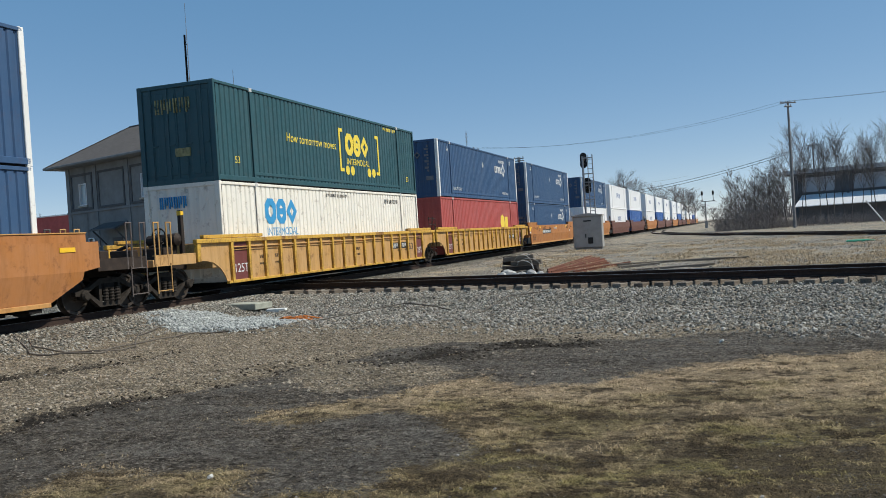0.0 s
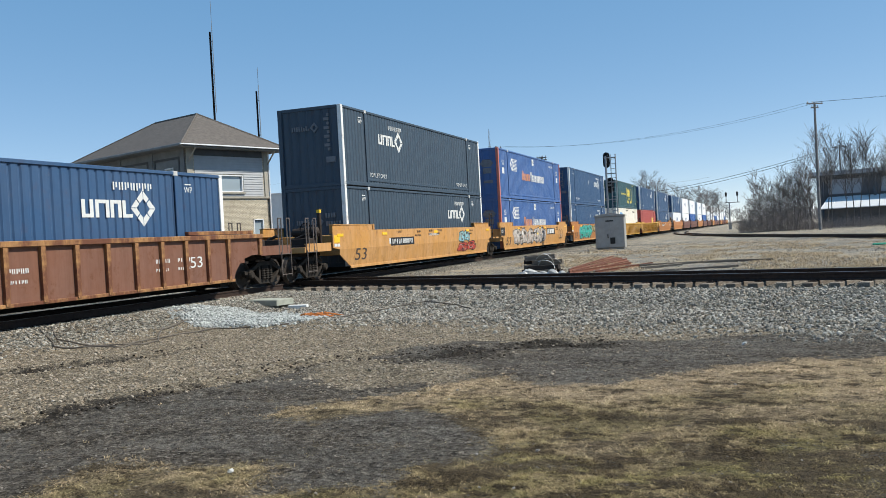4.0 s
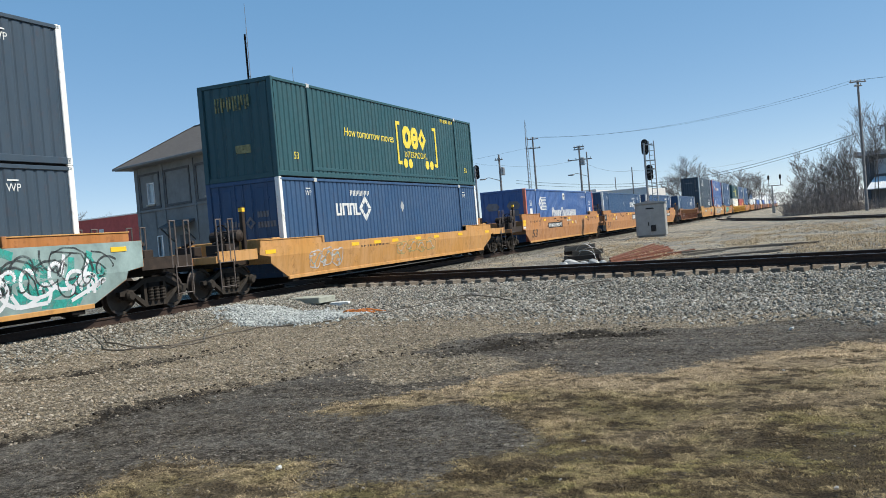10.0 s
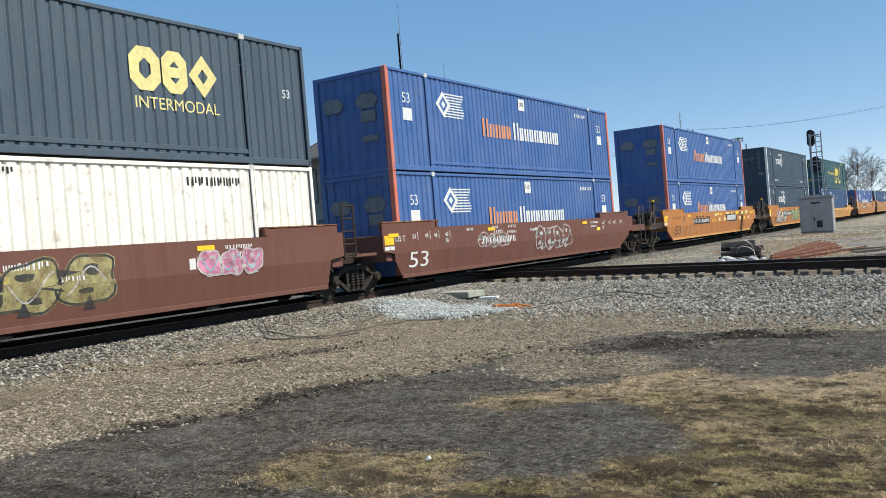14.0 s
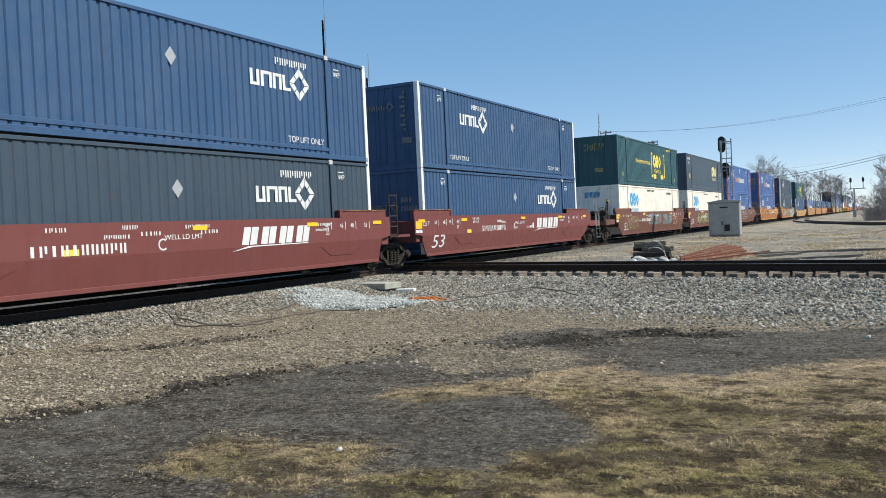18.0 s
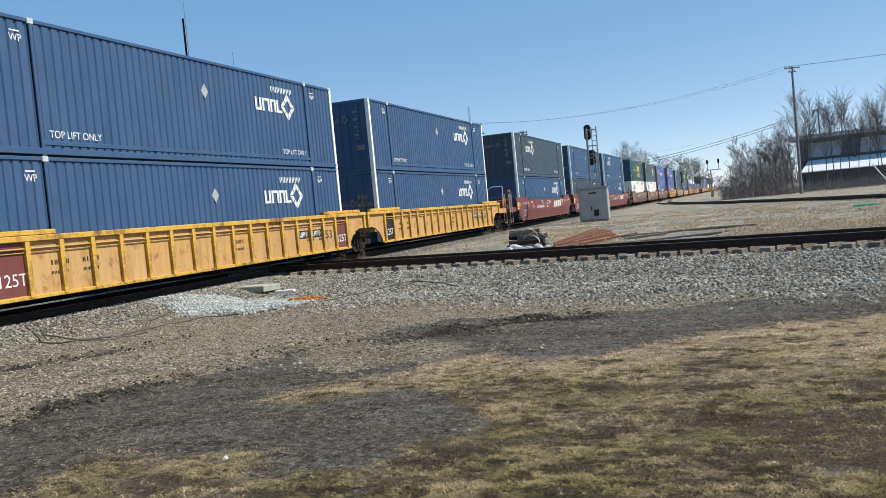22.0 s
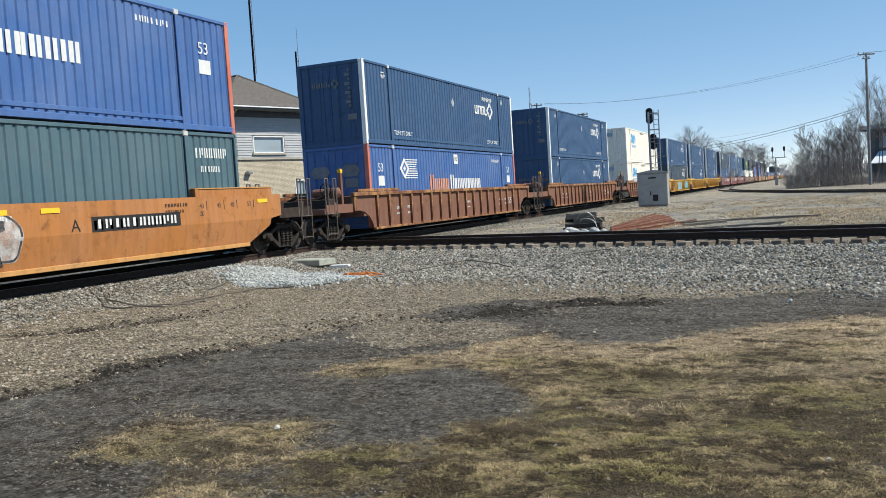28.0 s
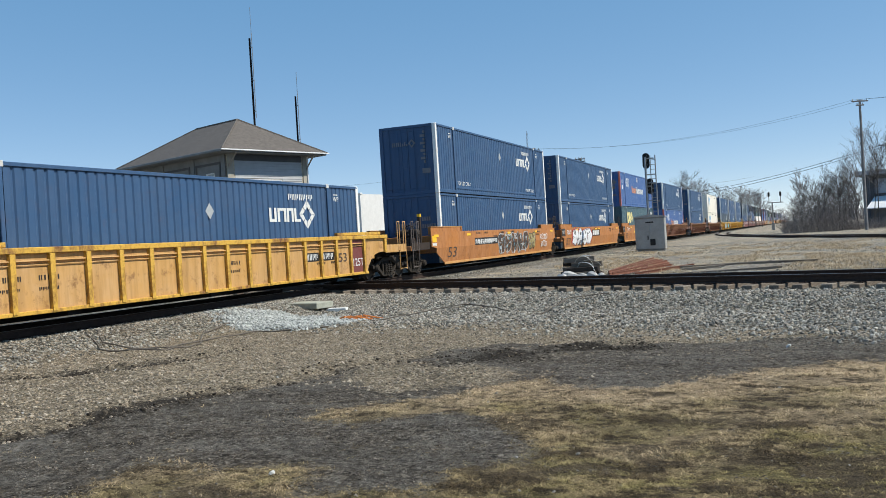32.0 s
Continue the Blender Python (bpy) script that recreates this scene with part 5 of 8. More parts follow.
def swirls(car, y0, y1, cols, n, seed):
    """One end of a plate side all sprayed over: a pale ground with curling strokes in several colours."""
    rng = random.Random(seed)
    edge = [(y0, 0.375), (y0 + 0.5, 1.0), (y0 + 0.2, 1.625), (y1, 1.625), (y1, 1.055), (y1 - 0.49, 0.985), (y1 - 0.53, 0.81), (y1 - 1.42, 0.375)]
    base = Geo()
    for low in (True, False):
        cut = clip_level(edge, 0.98, low)
        base.add([(1.5035, y, z) for y, z in cut], [tuple(range(len(cut)))])
    sp = part("spray_painting", lean_in(base), cols[0], car, "pale blue-green sprayed ground with curling strokes")
    for c, mat in enumerate(cols[1:]):
        g = Geo()
        for i in range(n):
            u = y0 + 0.7 + (y1 - y0 - 1.7) * (i + rng.uniform(0.1, 0.9)) / n
            v, R, a0, d = rng.uniform(0.72, 1.34), rng.uniform(0.55, 0.95), rng.uniform(0, 6.28), rng.choice((-1, 1))
            pts = [(u + R * math.exp(-0.17 * k) * math.cos(a0 + d * 0.40 * k), v + R * math.exp(-0.17 * k) * math.sin(a0 + d * 0.40 * k)) for k in range(17)]
            pts = [q for q in pts if 0.44 < q[1] < 1.58 and y0 + 0.5 < q[0] < y1 - 1.5 + max(0, q[1] - 0.5)]
            band(g, 1.5045 + 0.0008 * c + 0.00004 * i, pts, (0.17, 0.05, 0.08, 0.035)[c % 4])
        part("spray_stroke", lean_in(g), mat, sp)


def size_stencils(car, x, ink, back, fore):
    """The fitting lengths stencilled by each end of a plate side."""
    for sign, y in (("53", 0.15), ("48", 0.78), ("45", 1.25), ("40", 1.85), ("20", 1.85)):
        q = part("lettering", kept(("fit", sign, ink.name), lambda: text_mesh(sign, 0.17, ink)), None, car)
        q.location = (x, y + back - 0.3, 1.17 if sign == "20" else 1.35)
        q = part("lettering", kept(("fit", sign, ink.name), lambda: text_mesh(sign, 0.17, ink)), None, car)
        q.location = (x, 16.3 + fore - y * 1.15, 1.17 if sign == "20" else 1.35)
        if sign != "20":
            for yy in (y + back - 0.05, 16.57 + fore - y * 1.15):
                part("stencil_mark", kept(("fitl", ink.name), lambda: Geo().box(x, x + 0.004, 0, 0.022, 1.30, 1.52).mesh("stencil_mark", ink)), None, car, at=(0, yy, 0))


def car_marks(car, kind, style, seed, back=0.0, fore=0.0):
    x = 1.502 if style == "smooth" else 1.515
    rng = random.Random(seed + 50)
    dark = kind in ("amber", "rusty", "yellow", "faded")
    ink = MARK_BLACK if dark else MARK
    if seed < -3:
        return
    if seed == 8:
        for y in (-1.3, 3.6, 5.2, 6.6, 8.6, 10.4, 13.0, 16.4):
            part("reflector", kept("rf8", lambda: Geo().box(x, x + 0.004, 0, 0.5, 1.06, 1.17).mesh("reflector", REFLECTOR)), None, car, at=(0, y, 0))
        part("serial_strip", kept("n8", lambda: bars(Geo(), x, 4.2, 6.4, 0.99, 1.05, 10, random.Random(1), 0.28).mesh("serial_strip", MARK_BLACK)), None, car)
        graffiti(car, 1.0, 3.0, 0.5, 1.1, AMBER, SPRAY_WHITE, 3, seed)
        graffiti(car, 7.0, 10.5, 0.6, 1.1, AMBER, SPRAY_TAN, 4, seed)
        return
    p = part("lettering", kept(("53", ink.name, style, kind == "oxide"), lambda: fitted("53", 0.62 if style == "smooth" else 0.40, 0.95 if style == "smooth" else 0.5, FADED_INK if dark else ink, 0.15 if kind == "oxide" else 0.0)), None, car)
    p.location = (x - (0.0 if style == "smooth" else 0.077), 0.14 if style == "smooth" else 14.32, 0.56 if style == "smooth" else 0.78)
    if style == "smooth":
        p.location.x, p.rotation_euler = 1.436, (0, math.atan(0.164), 0)
    if style == "smooth":
        for y in ((2.4, 8.2, 9.4, 16.6 + fore) if seed in (23, 24, 5, 6, 2) else (-1.28 + back, 2.4, 8.2, 12.6, 16.6 + fore) if kind != "brown" else (-1.28 + back, 4.6, 12.0)):
            part("reflector", kept(("rf", x), lambda: Geo().box(x, x + 0.014, 0, 0.46, 1.42, 1.52).mesh("reflector", REFLECTOR)), None, car, at=(0, y + rng.uniform(-0.2, 0.2), 0))
        y = 10.95 if seed in (1, 5) else 10.7 if seed == 23 else 4.2 if not dark else 3.35
        if dark and seed not in (2, 6, 8, 24):
            w = 2.15 if seed in (1, 5) else 2.75 if seed == 23 else 3.15 if seed != 3 else 2.45
            pl = part("number_panel", kept(("np", y, w), lambda: Geo().box(x, x + 0.004, y, y + w, 0.985, 1.30).mesh("number_panel", MARK_BLACK)), None, car, "black panel with white number bars")
            part("serial_strip", kept(("npb", y, w), lambda: bars(Geo(), x + 0.004, y + 0.1, y + w - 0.1, 1.05, 1.24, 10, random.Random(1), 0.28).mesh("serial_strip", MARK)), None, pl)
        if dark and seed in (2, 6, 9, 10, 24):
            yt = 7.2 if seed == 24 else 10.15
            q = part("house_mark", kept(("ttx", yt), lambda: Geo().box(x, x + 0.004, yt, yt + 2.45, 0.985, 1.42).mesh("house_mark", MARK_BLACK)), None, car, "black block with white strokes")
            part("house_mark", kept(("ttxw", yt), lambda: slanted_blocks(x + 0.004, yt + 0.16, 1.05, 1.36).mesh("house_mark", MARK)), None, q)
        else:
            part("serial_strip", kept(("bn", y), lambda: bars(Geo(), x, y, y + 2.3, 1.02, 1.22, 10, random.Random(1), 0.28).mesh("serial_strip", MARK)), None, car)
            if kind == "oxide":
                q = part("lettering", kept("wll", lambda: fitted("WELL LD LMT", 0.15, 1.15, MARK)), None, car)
                q.location = (x, 7.5, 1.24)
            else:
                part("serial_strip", kept("bn2", lambda: bars(Geo(), x, 7.6, 8.8, 1.30, 1.40, 12, random.Random(1), 0.3).mesh("serial_strip", MARK)), None, car)
            if kind == "oxide":
                def big():
                    g = Geo()
                    for i in range(4):
                        a = 9.95 + i * 0.70
                        g.prism([(a, 1.03), (a + 0.25, 1.03), (a + 0.37, 1.45), (a + 0.12, 1.45)], 0, x, x + 0.004)
                        g.prism([(a + 0.29, 1.03), (a + 0.54, 1.03), (a + 0.66, 1.45), (a + 0.41, 1.45)], 0, x, x + 0.0035)
                    g.prism([(9.6, 0.885), (10.4, 0.975), (12.6, 0.985), (12.6, 1.008), (10.2, 1.002)], 0, x, x + 0.004)
                    return g.mesh("house_mark", MARK)
                part("house_mark", kept("bnbig", big), None, car, "slanted white strokes over a swoosh")
        if seed not in SPRAYED or seed in (11, 13, 23, 24):
            size_stencils(car, x, FADED_INK if dark else MARK, back, fore)
        if kind in ("oxide", "brown"):
            q = part("lettering", kept("125Tw", lambda: text_mesh("125 T", 0.21, MARK)), None, car)
            q.location = (x, back - 1.0, 1.30)
        if seed in (23, 24, 5, 6, 2):
            ep = part("end_panel", Geo().box(x, x + 0.005, -0.96, -0.14, 1.10, 1.56), MARK_BLACK, car, "black panel with white lettering")
            tx = part("lettering", text_mesh("125 T", 0.25, MARK), None, ep)
            tx.location = (x + 0.007, -0.88, 1.26)
        if seed not in (23, 24, 5, 6, 2):
            part("reflector", kept(("rsq", x), lambda: Geo().box(x, x + 0.004, -1.46, -1.04, 1.22, 1.47).mesh("reflector", REFLECTOR)), None, car, at=(0, back, 0))
        if seed not in (23, 24, 5, 6, 2):
            part("stencil_patch", kept(("rsw", x), lambda: Geo().box(x, x + 0.004, -1.46, -1.24, 1.08, 1.18).box(x, x + 0.0035, -1.22, -1.04, 1.08, 1.18).mesh("stencil_patch", MARK)), None, car, at=(0, back, 0))
        for k in range(6):
            st = kept(("stencil", k % 3, ink.name), lambda: bars(Geo(), x, 0, 0.42 + 0.1 * (k % 3), 0, 0.085, 5, random.Random(k), 0.3).mesh("data_strip", ink))
            part("data_strip", st, None, car, at=(0, rng.uniform(2.9, 9.2), rng.choice((1.34, 1.05, 1.48, 1.46))))
        for k in range(2):
            tag = kept(("tag", k), lambda: Geo().box(x, x + 0.003, 0, (0.34, 0.16)[k], 0, (0.12, 0.22)[k]).mesh("stencil_patch", (MARK_YELLOW, MARK)[k]))
            part("stencil_patch", tag, None, car, at=(0, rng.uniform(1.5, 15.0), rng.uniform(0.98, 1.2)))
        part("data_strip", kept(("data", ink.name), lambda: bars(bars(bars(Geo(), x, 12.95, 13.75, 1.42, 1.50, 8, rng, 0.3), x, 12.95, 13.6, 1.28, 1.35, 8, rng, 0.3), x, 5.9, 6.6, 1.30, 1.38, 6, rng, 0.3).mesh("data_strip", ink)), None, car)
    else:
        if kind == "yellow":
            part("train_pipe", kept("tpipe", lambda: Geo().rod((1.47, 0.15, 1.33), (1.47, 16.0, 1.33), 0.02, 6).rod((1.46, 0.15, 1.25), (1.46, 16.0, 1.25), 0.012, 6).mesh("train_pipe", YELLOW)), None, car, "thin painted pipes along the side")
            for i in (3, 4) if seed == 19 else (13, 14):
                y0 = 0.12 + 0.935 * i + 0.09
                np_ = part("number_panel", kept(("rnp", i), lambda: Geo().box(1.431, 1.436, y0, y0 + 0.75, 0.86, 1.12).mesh("number_panel", MARK_BLACK)), None, car, "black panel with white number bars")
                part("serial_strip", kept(("rnb", i), lambda: bars(Geo(), 1.436, y0 + 0.05, y0 + 0.70, 0.90, 1.08, 4, random.Random(i), 0.3).mesh("serial_strip", MARK)), None, np_)
            for k, y0 in enumerate((0.19,) if seed == 17 else (0.19, 15.15)):
                ep = part("end_panel", kept(("epan", k, seed == 17), lambda: Geo().box(1.431, 1.436, y0, y0 + 0.80, 0.40, 1.46).mesh("end_panel", DARKSTEEL if seed == 17 else OXIDE)), None, car, "sooty black panel with white lettering" if seed == 17 else "dark maroon panel with white lettering")
                tx = part("lettering", kept("125T", lambda: fitted("125T", 0.36, 0.70, MARK)), None, ep)
                tx.location = (1.438, y0 + 0.06, 0.60)
        for k in range(5):
            y = 0.75 + (1.0, 2.0, 8.4, 13.1, 14.0)[k] * 0.935 * 1.0
            part("data_strip", kept(("rd", k, ink.name), lambda: bars(bars(Geo(), 1.433, y, y + 0.55, 0.95, 1.05, 5, rng, 0.3), 1.433, y, y + 0.5, 0.75, 0.82, 6, rng, 0.3).mesh("data_strip", ink)), None, car)
    if seed in UNIT_SIGN:
        sign, y = UNIT_SIGN[seed]
        tx = part("lettering", kept(("unit", sign, ink.name), lambda: text_mesh(sign, 0.36, ink)), None, car)
        tx.location = (x, y, 1.02)
    if seed == 10:
        for k in range(16):
            y, w, h = 7.0 + 0.62 * k + rng.uniform(-0.2, 0.2), rng.uniform(0.25, 0.75), rng.uniform(0.10, 0.22)
            part("paint_patch", Geo().box(x, x + 0.003, y, y + w, 1.05 + 0.32 * (k % 2), 1.05 + 0.32 * (k % 2) + h, 0.001), PALE_YELLOW if k % 3 else REFLECTOR, car, "hand-brushed yellow touch-up")
    if seed == 9:
        swirls(car, 11.3, 17.69, (SPRAY_MIST, SPRAY_TEAL, SPRAY_DARK, SPRAY_BRIGHT, SPRAY_DARK), 14, 9)
    spray = SPRAYED.get(seed)
    for k, s in enumerate(spray or ()):
        graffiti(car, *s, seed, style != "smooth", 0.006 * k)


UNIT_SIGN = {1: ("B", 10.2), 7: ("A", 7.8), 14: ("A", 7.3), 15: ("C", 7.3), 16: ("B", 7.3), 23: ("A", 10.15)}
SPRAYED = {
    1: ((1.95, 7.1, 0.44, 1.56, SPRAY_SKY, SPRAY_SKY, 4), (2.25, 7.25, 0.42, 1.58, SPRAY_SOLID, SPRAY_DARK, 5), (7.3, 8.9, 0.9, 1.5, SPRAY_TAN, SPRAY_DARK, 2)),
    2: ((1.7, 9.8, 0.45, 1.5, SPRAY_WHITE, SPRAY_DARK, 5), (13.9, 15.2, 0.6, 1.3, AMBER, SPRAY_DARK, 2)),
    3: ((11.6, 13.2, 0.9, 1.5, SPRAY_SKY, SPRAY_DARK, 2), (11.5, 14.2, 0.45, 0.95, SPRAY_RED, SPRAY_DARK, 2)),
    5: ((4.0, 9.0, 0.6, 1.45, AMBER, SPRAY_WHITE, 6),),
    9: ((0.9, 4.6, 0.45, 1.5, SPRAY_WHITE, SPRAY_DARK, 3), (6.5, 9.8, 0.6, 1.45, SPRAY_TAN, SPRAY_TEAL, 3)),
    11: ((4.0, 6.0, 0.9, 1.4, BROWN, SPRAY_WHITE, 3), (8.0, 11.0, 0.6, 1.5, BROWN, SPRAY_WHITE, 4)),
    12: ((2.6, 10.2, 0.5, 1.5, SPRAY_TAN, SPRAY_DARK, 7), (12.2, 14.0, 0.85, 1.45, SPRAY_PINK, SPRAY_WHITE, 3)),
    13: ((6.0, 9.4, 0.8, 1.5, BROWN, SPRAY_SKY, 5), (0.6, 3.4, 0.6, 1.4, BROWN, SPRAY_TAN, 4), (9.9, 12.6, 0.75, 1.45, BROWN, SPRAY_SKY, 6), (13.0, 14.2, 0.7, 1.3, BROWN, MARK_ORANGE, 1)),
    19: ((4.9, 8.4, 0.42, 1.42, SPRAY_SKY, SPRAY_WHITE, 4), (11.0, 14.0, 0.5, 1.42, SPRAY_SKY, SPRAY_TEAL, 3)),
    23: ((4.6, 8.9, 0.45, 1.58, SPRAY_WHITE, SPRAY_DARK, 5), (0.75, 1.75, 1.20, 1.46, RUSTY, SPRAY_BRIGHT, 4)),
    24: ((1.5, 7.2, 0.43, 1.62, SPRAY_RED, SPRAY_RED, 4), (1.75, 7.0, 0.42, 1.58, SPRAY_BRIGHT, SPRAY_DARK, 4), (0.25, 1.3, 1.20, 1.46, RUSTY, SPRAY_BRIGHT, 4)),
    25: ((6.6, 11.5, 0.42, 1.55, SPRAY_DARK, SPRAY_WHITE, 5), (11.6, 12.8, 0.5, 1.5, SPRAY_TAN, SPRAY_DARK, 2), (13.75, 15.15, 1.02, 1.32, RUSTY, SPRAY_BRIGHT, 5), (13.9, 15.05, 0.62, 0.95, RUSTY, SPRAY_BRIGHT, 4)),
}

# per unit: place at the start, car, front free, rear free, lower box, upper box
CONSIST = [
    (60.31, "rusty", 1, 0, "navy", "navy"), (40.99, "yellow", 0, 0, "red", "navy"), (21.42, "yellow", 0, 1, "white", "green"),
    (-1.63, "rusty", 1, 0, "navy", "navy"), (-21.35, "amber", 0, 0, "royal", "royal"), (-41.14, "amber", 0, 1, "slate", "slate"),
    (-64.84, "rustbrown", 1, 1, "navy", None),
    (-88.31, "faded", 1, 0, "navy", None), (-107.95, "faded", 0, 0, "navy", None), (-127.59, "faded", 0, 1, "royal", None),
    (-151.42, "amber", 1, 1, "navy", "green"), (-175.16, "rusty", 1, 1, "slate", "slate"), (-198.75, "rusty", 1, 1, "royal", "royal"),
    (-222.35, "brown", 1, 0, "royal", "royal"), (-241.85, "brown", 0, 0, "white", "darkslate"), (-261.31, "brown", 0, 1, "white", "green"),
    (-285.29, "oxide", 1, 0, "navy", "navy"), (-304.72, "oxide", 0, 0, "slate", "navy"), (-324.17, "oxide", 0, 1, "navy", "slate"),
    (-347.74, "yellow", 1, 0, "navy", "navy"), (-367.24, "yellow", 0, 0, "navy", "navy"), (-386.66, "yellow", 0, 1, "slate", "navy"),
    (-410.28, "rustbrown", 1, 1, "white", "white"), (-433.88, "rustbrown", 1, 1, "navy", "navy"), (-457.0, "rustbrown", 1, 1, "royal", "navy"),
    (-480.58, "rusty", 1, 0, "teal", "royal"), (-500.09, "rusty", 0, 0, "navy", "navy"), (-519.58, "rusty", 0, 1, "navy", "navy"),
    (-542.82, "yellow", 1, 1, "navy", None),
]


def build_train():
    ahead = ["navy", "far_white", "far_white", "far_white", "far_white", "far_white", "far_white", "far_white", "far_white", "far_white", "far_white", "far_white", "far_white"]
    under = ["far_white", "far_white", "far_blue", "far_white", "far_blue", "far_white", "far_white", "far_blue", "far_white", "far_white", "far_white", "far_blue", "far_white"]
    units = []
    s = 60.31
    for i, (up, lo) in enumerate(zip(ahead, under)):
        s += 23.6 if i % 3 == 0 else 19.6
        units.append((s, "brown" if i % 3 else "rusty", i % 3 == 2, i % 3 == 0, lo, up, -4 - i))
    units += [(*c, k - 2) for k, c in enumerate(CONSIST)]
    for s, kind, ff, rf, lo, up, seed in units:
        well_car(kind, s, ff, rf, seed)
        container(lo, s, 0.35, True, doors=seed % 3 != 0, seed=seed)
        if up:
            container(up, s, 3.25, False, doors=seed in (0, 1, 2, 14, 15, 17, 18, 19, 21, 22, 23, 24, 25), seed=seed)
    for ob in scene.objects:
        if ob.name.split(".")[0] in ("data_strip", "serial_strip", "end_mark", "house_mark", "bracket_mark", "emblem", "spray_painting", "spray_outline", "spray_highlight", "spray_stroke"):
            tagged(ob, kind="stuff")


build_train()

# ---- loose stone and grass on the ground ----
def heap_mesh(name, pts, sizes, mat, seed, flat=0.7):
    """Many small angular stones in one mesh: eight-sided lumps of uneven shape."""
    rng = np.random.default_rng(seed)
    n = len(pts)
    base = np.array([(1, 0, -0.3), (0, 1, -0.3), (-1, 0, -0.3), (0, -1, -0.3), (0.5, 0.45, 0.8), (-0.5, 0.5, 0.7), (-0.5, -0.5, 0.8), (0.5, -0.45, 0.7)], float)
    ang = rng.uniform(0, 6.283, n)
    c, s = np.cos(ang), np.sin(ang)
    v = base[None] * rng.uniform(0.65, 1.25, (n, 8, 3)) * np.asarray(sizes)[:, None, None]
    v[:, :, 2] *= flat
    x = v[:, :, 0] * c[:, None] - v[:, :, 1] * s[:, None]
    y = v[:, :, 0] * s[:, None] + v[:, :, 1] * c[:, None]
    tilt = rng.uniform(-0.5, 0.5, (n, 1))
    z = v[:, :, 2] + x * tilt
    v = np.stack([x, y, z], 2) + np.asarray(pts)[:, None, :]
    f = np.array([(0, 1, 4), (1, 5, 4), (1, 2, 5), (2, 6, 5), (2, 3, 6), (3, 7, 6), (3, 0, 7), (0, 4, 7), (4, 5, 6), (4, 6, 7)])
    fs = (f[None] + 8 * np.arange(n)[:, None, None]).reshape(-1, 3)
    me = bpy.data.meshes.new(name)
    me.from_pydata(v.reshape(-1, 3).tolist(), [], fs.tolist())
    me.materials.append(mat)
    me.update()
    return me


def stone_mat(name, lo, hi, warm=None):
    m = Nodes(name, 0.9, 0, 0.2)
    i = m.island()
    col = m.mix(i, lo, hi)
    if warm:
        col = m.mix(m.ramp(m.math("FRACT", m.math("MULTIPLY", i, 7.3)), (0.6, 0.0), (0.9, 0.8)), col, warm)
    m.colour(m.mix(m.ramp(m.noise(60, 4), (0.3, 0.0), (0.8, 0.5)), col, times(lo, 0.8)))
    return m.mat


